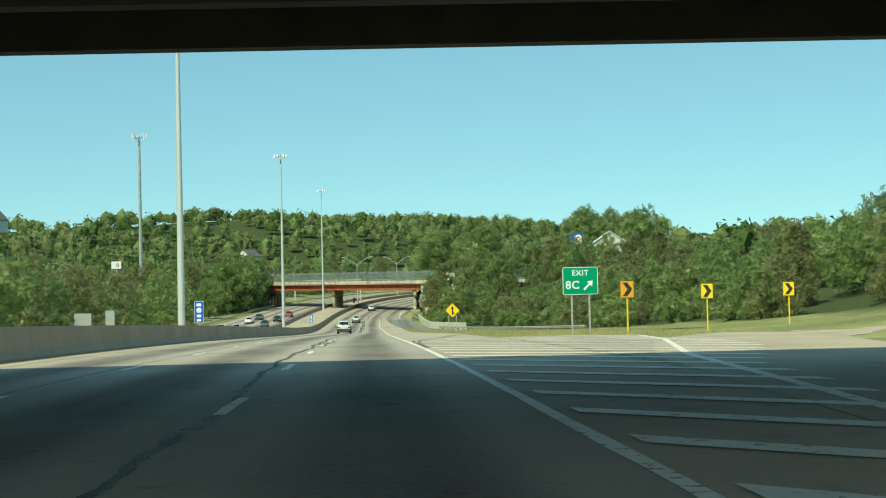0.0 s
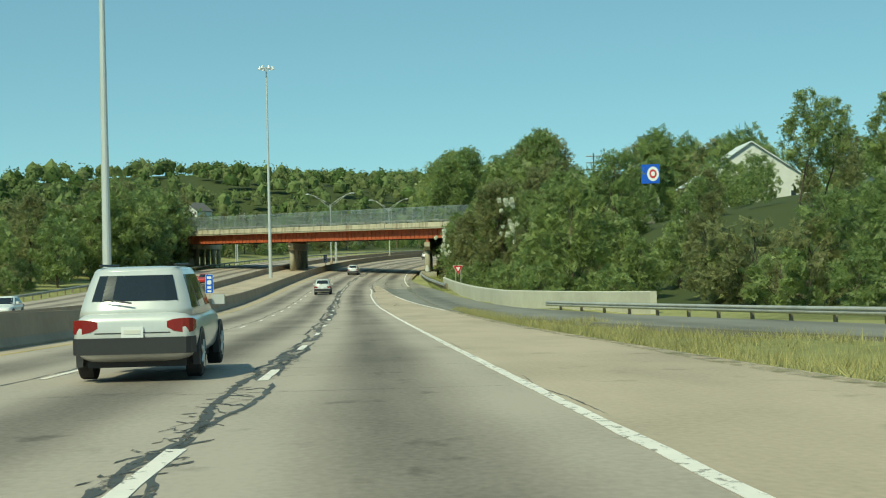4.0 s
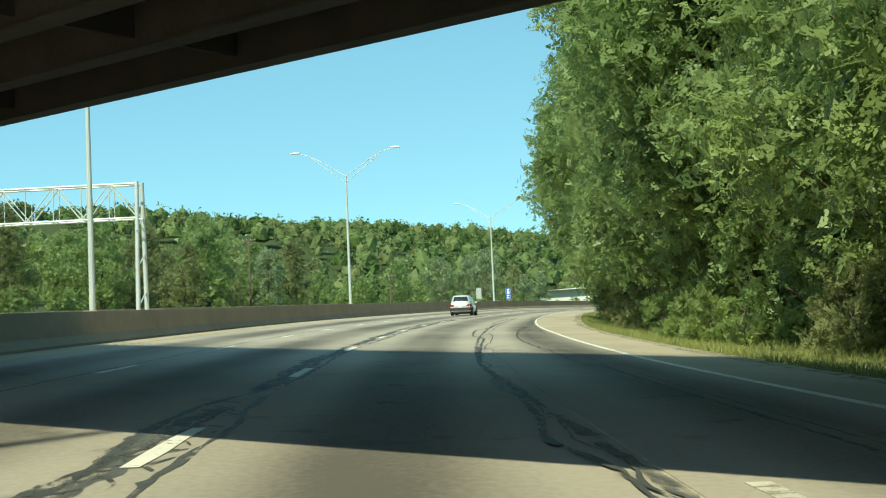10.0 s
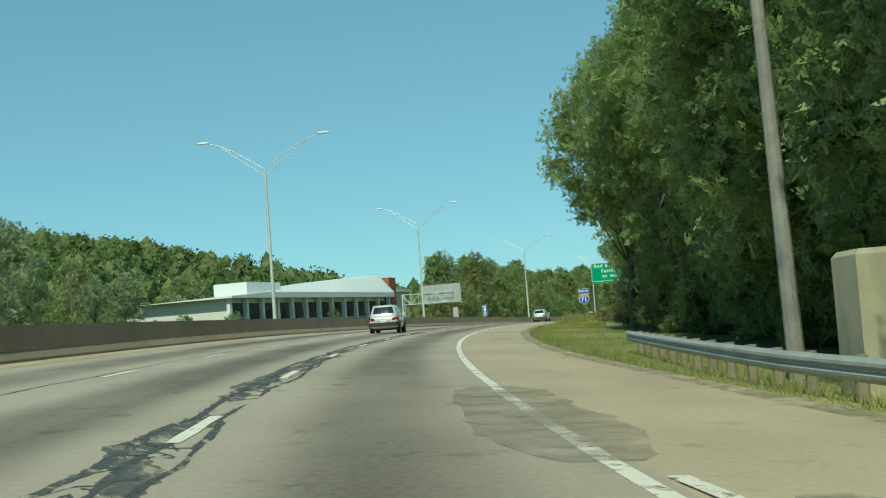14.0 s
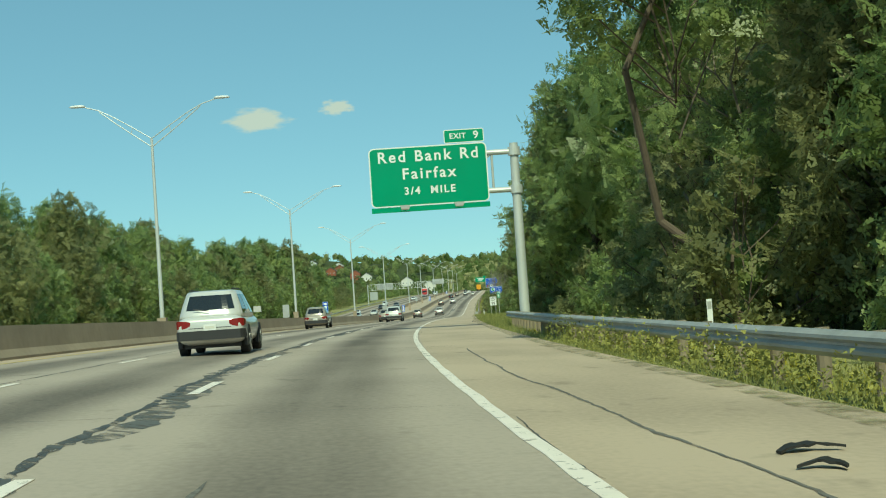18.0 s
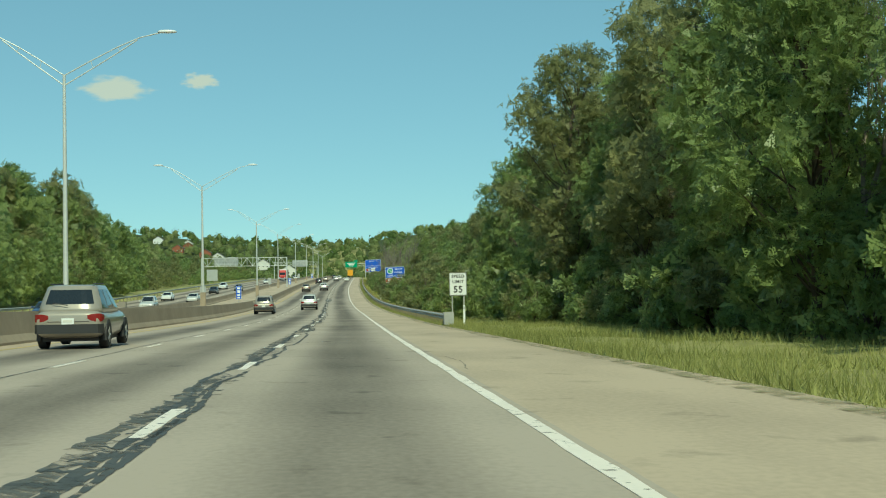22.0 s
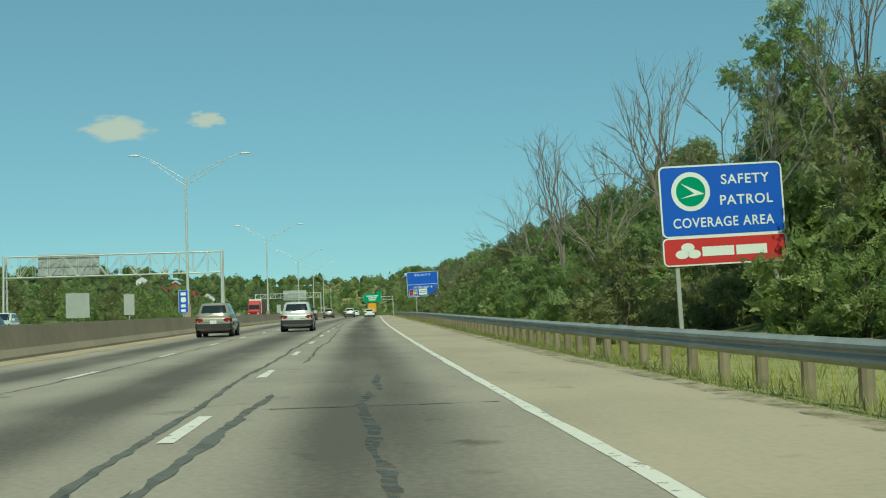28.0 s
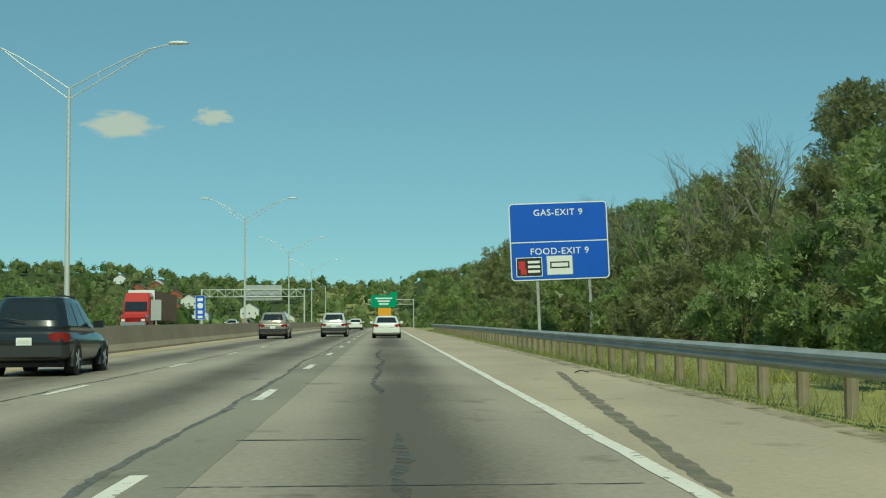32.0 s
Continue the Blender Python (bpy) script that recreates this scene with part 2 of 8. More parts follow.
M_LEAF = material("leaves", (0.18, 0.255, 0.087), 0.42, vary=0.4, scale=0.12, fine=0.5, island=0.7, trans=0.52, tint=(0.313, 0.383, 0.145), spec=0.5)
M_LEAF2 = material("light_leaves", (0.22, 0.296, 0.099), 0.42, vary=0.4, scale=0.15, fine=0.6, island=0.7, trans=0.52, tint=(0.36, 0.418, 0.157), spec=0.5)
M_LEAF3 = material("dusky_leaves", (0.191, 0.215, 0.093), 0.5, vary=0.4, scale=0.15, fine=0.6, island=0.7, trans=0.52, tint=(0.325, 0.325, 0.145), spec=0.4)


def cut_leaves(m, scale, hole):
    """Cuts each spray into small separate leaves, with gaps between them."""
    n, l = m.node_tree.nodes, m.node_tree.links
    out = n["Material Output"]
    src = out.inputs["Surface"].links[0].from_socket
    tc, vo, gt = n.new("ShaderNodeTexCoord"), n.new("ShaderNodeTexVoronoi"), n.new("ShaderNodeMath")
    vo.inputs["Scale"].default_value = scale
    l.new(tc.outputs["Object"], vo.inputs["Vector"])
    gt.operation = "GREATER_THAN"
    gt.inputs[1].default_value = hole
    l.new(vo.outputs["Distance"], gt.inputs[0])
    tr, mx = n.new("ShaderNodeBsdfTransparent"), n.new("ShaderNodeMixShader")
    l.new(gt.outputs[0], mx.inputs[0])
    l.new(src, mx.inputs[1])
    l.new(tr.outputs[0], mx.inputs[2])
    l.new(mx.outputs[0], out.inputs["Surface"])


for _m in (M_LEAF, M_LEAF2, M_LEAF3):
    cut_leaves(_m, 13.0, 0.57)
M_BLOSSOM = material("white_blossom", (0.75, 0.75, 0.62), 0.7, vary=0.15, trans=0.2)
M_PALE = material("pale_leaves", (0.24, 0.29, 0.15), 0.5, vary=0.35, scale=0.2, fine=0.8, island=0.6, trans=0.45, tint=(0.38, 0.43, 0.25), spec=0.4)
cut_leaves(M_PALE, 13, 0.57)
M_FAR = material("far_woods", (0.105, 0.155, 0.055), 0.8, vary=0.45, scale=0.03, fine=0.3, island=0.45, trans=0.3, tint=(0.21, 0.255, 0.10), spec=0.1)
M_FAR2 = material("pale_far_woods", (0.14, 0.175, 0.065), 0.8, vary=0.4, scale=0.03, fine=0.3, island=0.45, trans=0.3, tint=(0.23, 0.255, 0.11), spec=0.1)
M_FAR3 = material("dark_far_woods", (0.065, 0.11, 0.035), 0.8, vary=0.4, scale=0.03, fine=0.3, island=0.45, trans=0.3, tint=(0.12, 0.17, 0.055), spec=0.1)
M_GRASS = material("verge_grass", (0.18, 0.20, 0.07), 0.85, vary=0.4, scale=0.06, fine=1.6, tint=(0.36, 0.33, 0.14), bump=0.4, spec=0.2)
M_BLADE = material("grass_blades", (0.20, 0.245, 0.07), 0.7, vary=0.4, scale=0.15, fine=1.0, island=0.8, trans=0.35, tint=(0.38, 0.37, 0.145), spec=0.2)
M_DRYBLADE = material("dry_grass_blades", (0.32, 0.30, 0.13), 0.7, vary=0.35, scale=0.15, fine=1.0, island=0.8, trans=0.35, tint=(0.54, 0.47, 0.22), spec=0.2)
M_WEED = material("leafy_weeds", (0.22, 0.26, 0.085), 0.7, vary=0.4, scale=0.5, fine=2.0, island=0.7, trans=0.35, tint=(0.44, 0.41, 0.13), spec=0.2)
M_FLOWER = material("yellow_weeds", (0.42, 0.38, 0.05), 0.7, vary=0.3, island=0.5, trans=0.2)
M_GREEN = material("sign_green", (0.006, 0.30, 0.15), 0.45, vary=0.08, scale=0.6)
M_BLUE = material("sign_blue", (0.006, 0.10, 0.60), 0.45, vary=0.08, scale=0.6)
M_WHITE = material("sign_white", (0.82, 0.83, 0.82), 0.5, vary=0.04)
M_YELLOW = material("sign_yellow", (0.92, 0.61, 0.03), 0.45, vary=0.05)
M_SIGNRED = material("sign_red", (0.58, 0.03, 0.035), 0.45, vary=0.06)
M_BLACK = material("sign_black", (0.02, 0.02, 0.02), 0.6, vary=0.1)
M_ALU = material("sign_back", (0.50, 0.51, 0.50), 0.5, 0.5, vary=0.1)
M_LENS = material("lamp_glass", (0.75, 0.77, 0.78), 0.3, vary=0.05)
M_BRICK = material("brick_red", (0.30, 0.105, 0.06), 0.9, vary=0.2, scale=1.0, fine=6)
M_ROOFW = material("white_roof", (0.74, 0.75, 0.74), 0.6, vary=0.06, scale=0.1)
M_DKGLASS = material("dark_window", (0.03, 0.035, 0.04), 0.12, vary=0.2, spec=0.7)
M_STUCCO = material("pale_siding", (0.72, 0.70, 0.64), 0.8, vary=0.08)
M_SHINGLE = material("grey_shingle", (0.14, 0.13, 0.125), 0.9, vary=0.25)
M_RUBBER = material("tyre_rubber", (0.022, 0.022, 0.022), 0.8, vary=0.2)
M_RIM = material("wheel_rim", (0.55, 0.56, 0.57), 0.3, 0.8, vary=0.1)
M_TRIM = material("dark_trim", (0.035, 0.035, 0.038), 0.55, vary=0.15)
M_TAIL = material("tail_lamp", (0.24, 0.016, 0.016), 0.2, vary=0.1, spec=0.7)
M_HEAD = material("head_lamp", (0.70, 0.72, 0.74), 0.12, vary=0.05, spec=0.8)
M_CARGLASS = material("car_glass", (0.02, 0.024, 0.028), 0.06, vary=0.1, spec=0.8)
M_ORANGE = material("truck_yellow", (0.78, 0.36, 0.03), 0.45, vary=0.06)

# the woodland floor is darker, leafy soil: mixed in by the ground's own attribute
_n, _l = M_GRASS.node_tree.nodes, M_GRASS.node_tree.links
_b = _n["Principled BSDF"]
_src = _b.inputs["Base Color"].links[0].from_socket
_mix = _n.new("ShaderNodeMix")
_mix.data_type = "RGBA"
_at = _n.new("ShaderNodeAttribute")
_at.attribute_name = "wood"
_l.new(_at.outputs["Fac"], _mix.inputs["Factor"])
_l.new(_src, _mix.inputs["A"])
_mix.inputs["B"].default_value = (0.07, 0.085, 0.03, 1)
_l.new(_mix.outputs["Result"], _b.inputs["Base Color"])

# ---- mesh helpers ----
class Mesh:
    """Collects vertices and faces for one mesh."""

    def __init__(self):
        self.v, self.f, self.uv = [], [], {}

    def quad(self, a, b, c, d):
        i = len(self.v)
        self.v += [a, b, c, d]
        self.f.append((i, i + 1, i + 2, i + 3))

    def box(self, x0, x1, y0, y1, z0, z1, m=None):
        i = len(self.v)
        p = [(x, y, z) for z in (z0, z1) for y in (y0, y1) for x in (x0, x1)]
        self.v += [tuple(m @ Vector(q)) for q in p] if m else p
        self.f += [tuple(i + k for k in q) for q in ((0, 2, 3, 1), (4, 5, 7, 6), (0, 1, 5, 4), (2, 6, 7, 3), (0, 4, 6, 2), (1, 3, 7, 5))]
        return self

    def tube(self, a, b, r0, r1=None, n=8, caps=True):
        r1 = r0 if r1 is None else r1
        a, b = Vector(a), Vector(b)
        q = (b - a).to_track_quat("Z", "Y")
        i = len(self.v)
        for c, r in ((a, r0), (b, r1)):
            for k in range(n):
                t = 2 * math.pi * k / n
                self.v.append(tuple(c + q @ Vector((r * math.cos(t), r * math.sin(t), 0))))
        self.f += [(i + k, i + (k + 1) % n, i + n + (k + 1) % n, i + n + k) for k in range(n)]
        if caps:
            self.f += [tuple(i + n - 1 - k for k in range(n)), tuple(i + n + k for k in range(n))]
        return self

    def loft(self, rings, closed=True, caps=True):
        i, n = len(self.v), len(rings[0])
        for r in rings:
            self.v += [tuple(p) for p in r]
        for j in range(len(rings) - 1):
            for k in range(n if closed else n - 1):
                a, b = i + j * n + k, i + j * n + (k + 1) % n
                self.f.append((a, b, b + n, a + n))
        if caps and closed:
            self.f += [tuple(i + n - 1 - k for k in range(n)), tuple(i + (len(rings) - 1) * n + k for k in range(n))]
        return self

    def plate(self, pts, y0, y1):
        """A flat outline in x and z, extruded from y0 (front) to y1."""
        i, n = len(self.v), len(pts)
        self.v += [(x, y0, z) for x, z in pts] + [(x, y1, z) for x, z in pts]
        self.f += [tuple(i + k for k in range(n)), tuple(i + 2 * n - 1 - k for k in range(n))]
        self.f += [(i + (k + 1) % n, i + k, i + n + k, i + n + (k + 1) % n) for k in range(n)]
        return self

    def data(self, name, mat, smooth=False):
        me = bpy.data.meshes.new(name)
        me.from_pydata(self.v, [], self.f)
        me.materials.append(mat)
        if smooth:
            me.polygons.foreach_set("use_smooth", [True] * len(me.polygons))
        me.update()
        return me


def quads(name, co, mat, per=4):
    """A mesh of many loose pieces from an array of their corners, four (or per) to a face."""
    me = bpy.data.meshes.new(name)
    k = len(co) // per
    me.vertices.add(len(co))
    me.vertices.foreach_set("co", np.ascontiguousarray(co, dtype=np.float32).ravel())
    me.loops.add(len(co))
    me.loops.foreach_set("vertex_index", np.arange(len(co), dtype=np.int32))
    me.polygons.add(k)
    me.polygons.foreach_set("loop_start", np.arange(0, len(co), per, dtype=np.int32))
    me.polygons.foreach_set("loop_total", np.full(k, per, dtype=np.int32))
    me.materials.append(mat)
    me.update(calc_edges=True)
    return me


def part(name, mesh, mat, parent=None, label="", at=None, smooth=False):
    """One mesh object under a thing, a part, or (with no parent) at top level."""
    me = mesh.data(name, mat, smooth) if isinstance(mesh, Mesh) else mesh
    ob = new(name, me)
    if at is not None:
        ob.matrix_basis = at
    if parent is not None:
        ob.parent = parent
    if label:
        ob["label"] = label
    return ob


def thing(name, at, label, category, group=""):
    e = new(name)
    e.empty_display_size = 0.3
    e.matrix_basis = at
    return tagged(e, label, category, group)


def rounded(w, h, r, n=3):
    """Outline of a plate with round corners, centred, in x and z."""
    out = []
    for cx, cz, a0 in ((w / 2 - r, h / 2 - r, 0), (-w / 2 + r, h / 2 - r, 90), (-w / 2 + r, -h / 2 + r, 180), (w / 2 - r, -h / 2 + r, 270)):
        for k in range(n + 1):
            a = radians(a0 + 90 * k / n)
            out.append((cx + r * math.cos(a), cz + r * math.sin(a)))
    return out[::-1]


# ---- the road's line: metres along, heading, grade and cross fall in degrees ----
ROAD = [
    (0, 1.21, -0.799, 0),
    (60, 1.34, -1.43, 0),
    (120, 0.56, -1.675, 0),
    (180, 0.55, -1.553, 0),
    (240, 1.2, -0.744, 0),
    (300, 0.08, 0.554, 0),
    (350, -2.36, 1.221, 0.6),
    (400, -5.62, 1.319, 1.9),
    (450, -10.61, 1.306, 2.7),
    (500, -16.07, 1.184, 2.9),
    (550, -22.18, 0.779, 3.2),
    (600, -27.45, 0.43, 3.3),
    (650, -32.36, 0.116, 2.6),
    (700, -36.45, -0.309, 1.7),
    (750, -38.82, -0.55, 0.7),
    (800, -40.09, -0.617, 0.3),
    (850, -40.55, -0.753, 0.2),
    (950, -39.92, -0.141, 0.2),
    (1050, -40.34, 0.945, 0.1),
    (1179, -41.16, 0.936, 0),
]
ROAD_START = Vector((-1.61, -0.04, -1.1))
_k = np.array([r[0] for r in ROAD])
S0, S1 = -160.0, 2600.0
_s = np.arange(S0, S1 + 0.5, 1.0)


def _curve(col):
    v = np.array([r[col] for r in ROAD])
    m = np.gradient(v, _k)
    x = np.clip(_s, _k[0], _k[-1])
    i = np.clip(np.searchsorted(_k, x, side="right") - 1, 0, len(_k) - 2)
    w = _k[i + 1] - _k[i]
    t = (x - _k[i]) / w
    return (2*t**3 - 3*t**2 + 1)*v[i] + (t**3 - 2*t**2 + t)*w*m[i] + (-2*t**3 + 3*t**2)*v[i + 1] + (t**3 - t**2)*w*m[i + 1]


_h = np.radians(_curve(1))
_g = _curve(2)
_g = np.where(_s > 1179, np.interp(_s, [1179, 1420, 1560], [_g[-1], 0.8, -1.2]), _g)
_b = np.tan(np.radians(np.interp(_s, _k, [r[3] for r in ROAD])))
_o = int(-S0)


def _sum(d):
    c = np.concatenate([[0], np.cumsum((d[1:] + d[:-1]) / 2)])
    return c - c[_o]


_x = ROAD_START.x + _sum(-np.sin(_h))
_y = ROAD_START.y + _sum(np.cos(_h))
_z = ROAD_START.z + _sum(np.tan(np.radians(_g)))


def axis(s):
    """Place, heading (radians) and cross fall of the line between the two right lanes."""
    f = lambda a: np.interp(s, _s, a)
    return f(_x), f(_y), f(_z), f(_h), f(_b)


def at(s, d, up=0.0):
    """World point d metres right of the line and up above the road's plane (the plane ends 20 m out)."""
    x, y, z, h, b = axis(s)
    return Vector((x + d * math.cos(h), y + d * math.sin(h), z - b * max(-20, min(20, d)) + up))


def place(s, d, up=0.0, turn=0.0):
    """A pose at that point, y along the road, turned by that many degrees."""
    return Matrix.Translation(at(s, d, up)) @ Matrix.Rotation(axis(s)[3] + radians(turn), 4, "Z")


def points(s, d, up):
    """Arrays of s, d, up to an array of world points."""
    s, d, up = np.broadcast_arrays(np.asarray(s, float), np.asarray(d, float), np.asarray(up, float))
    x, y, z, h, b = axis(s)
    return np.stack([x + d * np.cos(h), y + d * np.sin(h), z - b * np.clip(d, -20, 20) + up], -1)


def ribbon(name, ss, cols, mat, drop=0.25):
    """A sheet along the road: for each s a row of (d, up), with its edges turned down by drop; UV holds d and s."""
    me = bpy.data.meshes.new(name)
    rows = []
    for s in ss:
        row = cols(s) if callable(cols) else cols
        row = [(row[0][0], row[0][1] - drop)] + list(row) + [(row[-1][0], row[-1][1] - drop)]
        rows.append([(s, d, u) for d, u in row])
    n = len(rows[0])
    a = np.array(rows)
    co = points(a[..., 0], a[..., 1], a[..., 2]).reshape(-1, 3)
    f = [(j * n + k, j * n + k + 1, (j + 1) * n + k + 1, (j + 1) * n + k) for j in range(len(ss) - 1) for k in range(n - 1)]
    me.from_pydata(co.tolist(), [], f)
    uv = me.uv_layers.new(name="UVMap")
    idx = np.empty(len(me.loops), dtype=np.int32)
    me.loops.foreach_get("vertex_index", idx)
    flat = a.reshape(-1, 3)
    uv.data.foreach_set("uv", np.stack([flat[idx, 1], flat[idx, 0]], 1).astype(np.float32).ravel())
    me.materials.append(mat)
    me.update()
    return me


def span(s0, s1, step):
    return np.linspace(s0, s1, max(2, int(round((s1 - s0) / step)) + 1))


def sstep(x, a, b):
    t = np.clip((np.asarray(x, float) - a) / (b - a), 0, 1)
    return t * t * (3 - 2 * t)


# ---- the lie of the land ----
def edge_right(s):
    """Where the paved shoulder ends on the right."""
    return np.interp(s, [-160, 0, 70, 100, 170, 200, 370, 470, 500, 560, 620, 800, 880, 2600],
                     [7.4, 7.4, 8.4, 9.2, 7.5, 7.4, 8.6, 8.4, 7.4, 6.4, 6.6, 7.4, 6.3, 6.5])


def land(s, d):
    """Height of the ground above the road's plane."""
    s, d = np.broadcast_arrays(np.asarray(s, float), np.asarray(d, float))
    e = edge_right(s)
    r1 = 1 - sstep(s, 330, 420)
    r3 = sstep(s, 880, 960)
    right = r1 * (7 * sstep(d, 24, 80) + 6 * sstep(s, 230, 300) * sstep(d, 16, 40)) + r3 * (11 * sstep(d, 10, 42) + 8 * sstep(d, 40, 120)) + (1 - r1) * (1 - r3) * (3 * sstep(d, 14, 60))
    right = right + 12 * sstep(d, 120, 380)
    left = 58 * sstep(-d, 85, 420) * (1 - 0.8 * sstep(s, 1150, 1500)) * np.interp(s, [200, 600, 730, 800, 890, 976, 1060, 1120, 1160, 1190], [0.95, 0.75, 0.87, 0.98, 1.0, 0.96, 0.86, 0.88, 0.98, 1.08]) + 2.0 * sstep(-d, 38, 70)
    ahead = 62 * sstep(s, 1750, 2450)
    rough = 0.10 * np.sin(s * 0.31 + d * 0.7) + 0.08 * np.sin(s * 0.83 - d * 0.45)
    big = 6 * np.sin(s * 0.009 + d * 0.004) + 4 * np.sin(s * 0.021 - d * 0.011)
    far = sstep(np.abs(d), 90, 260)
    z = np.where(d > 0, right, left) + ahead * sstep(s, 1700, 1800) + big * far
    off = np.where(d > 0, d - e, 0.0)
    z = z + np.where(d > 0, -0.06 - 0.12 * sstep(off, 0, 2.0) + rough * sstep(off, 0.5, 3), 0)
    z = z - np.where((d > -8.3) & (d <= e), 0.25, 0) - np.where((d > -38) & (d <= -8.3), 0.18, 0)
    return z

# ---- ground: one sheet ----
def build_ground():
    ds = np.unique(np.concatenate([np.arange(-1500, -400, 70), np.arange(-400, -80, 16), np.arange(-80, -40, 4), [-38.2, -38, -37, -35, -30, -25, -20, -17.5, -12, -8.4, -8.2, -4, 0, 4],
                                   np.arange(5.5, 24, 1.0), np.arange(24, 60, 3), np.arange(60, 130, 8), np.arange(130, 620, 20)]))
    ss = np.concatenate([np.arange(-160, 1400, 6), np.arange(1400, 2601, 30)])
    s, d = np.meshgrid(ss, ds, indexing="ij")
    co = points(s, d, land(s, d)).reshape(-1, 3)
    n = len(ds)
    j, k = np.meshgrid(np.arange(len(ss) - 1), np.arange(n - 1), indexing="ij")
    a = (j * n + k).ravel()
    me = bpy.data.meshes.new("ground")
    me.from_pydata(co.tolist(), [], np.stack([a, a + 1, a + n + 1, a + n], 1).tolist())
    lim = np.interp(s, [90, 240, 345, 392, 740, 750, 885, 895], [38, 18, 15, 11, 11, 14.5, 14.5, 10.3])
    wood = np.maximum(sstep(d, lim, lim + 2.5), sstep(-d, 45, 60))
    at_ = me.attributes.new("wood", "FLOAT", "POINT")
    at_.data.foreach_set("value", wood.ravel().astype(np.float32))
    me.materials.append(M_GRASS)
    me.polygons.foreach_set("use_smooth", [True] * len(me.polygons))
    tagged(part("ground", me, M_GRASS), "rough grass ground with wooded slopes", "ground", kind="structure")


build_ground()
_far = Mesh()
_far.box(-4500, 4500, -3500, 5500, -60, -42)
tagged(part("far_ground", _far, M_GRASS), "low green land reaching to the horizon", "ground", kind="structure")

# ---- carriageways ----
SS = np.concatenate([span(-160, 1300, 4), span(1310, 1800, 10)])
road = tagged(part("road", ribbon("road", SS, [(-7.4, 0), (-3.6, 0), (0, 0), (3.6, 0)], M_CONC), M_CONC),
              "worn concrete motorway lanes with tarred joints", "road", kind="structure")
tagged(part("shoulder_left", ribbon("shoulder_left", SS, [(-8.45, 0.0), (-7.4, 0.0)], M_SHOULDER), M_SHOULDER),
       "pale concrete strip beside the median barrier", "road shoulder", kind="structure")
tagged(part("shoulder_right", ribbon("shoulder_right", SS, lambda s: [(3.6, 0.0), (5.2, 0.0), (float(edge_right(s)), 0.0)], M_SHOULDER), M_SHOULDER),
       "pale sandy concrete shoulder with cracks", "road shoulder", kind="structure")
tagged(part("opposite_road", ribbon("opposite_road", SS, [(-33.5, 0.02), (-28, 0.02), (-17.6, 0.02)], M_CONC), M_CONC),
       "concrete carriageway of the other direction", "road", kind="structure")
tagged(part("median_strip", ribbon("median_strip", SS, [(-17.1, -0.03), (-12.5, -0.1), (-8.95, -0.03)], M_SHOULDER), M_SHOULDER),
       "sunken gravel strip between the median barriers", "median", kind="structure")


def lane_mat_uv(name, s0, s1, left, right, mat, up, step=4):
    return ribbon(name, span(s0, s1, step), lambda s: [(float(left(s)), up), (float(right(s)), up)], mat, 0.2)


# slip road that joins: dark asphalt from the right
J_S = [110, 150, 185, 215, 240, 278, 305, 345, 400, 470, 530]
J_L = [26.5, 18.5, 12.6, 8.8, 7.0, 5.9, 5.1, 4.4, 3.7, 3.65, 3.62]
J_R = [32.0, 24.0, 18.0, 14.4, 12.2, 11.6, 11.0, 8.4, 6.6, 5.4, 3.7]
tagged(part("slip_road", lane_mat_uv("slip_road", 110, 312, lambda s: np.interp(s, J_S, J_L), lambda s: np.interp(s, J_S, J_R), M_ASPH, 0.012), M_ASPH),
       "dark asphalt slip road joining from the side", "road", kind="structure")
tagged(part("joining_lane", lane_mat_uv("joining_lane", 312, 350, lambda s: np.interp(s, [312, 330], [4.96, 3.61]), lambda s: np.interp(s, J_S, J_R), M_RAMP, 0.012), M_RAMP),
       "tapering concrete acceleration lane", "road", kind="structure")

tagged(part("joining_lane_end", lane_mat_uv("joining_lane_end", 350, 528, lambda s: 3.61, lambda s: np.interp(s, J_S, J_R), M_CONC, 0.012), M_CONC),
       "tapering end of the concrete acceleration lane", "road", kind="structure")

# slip road that leaves near the start and bends away
X_PTS = [(-160, 6.4), (-60, 6.4), (0, 8.2), (28, 11.0), (46, 15.0), (60, 20.5), (70, 28.0), (76, 38.0), (79, 52.0), (80, 90.0)]


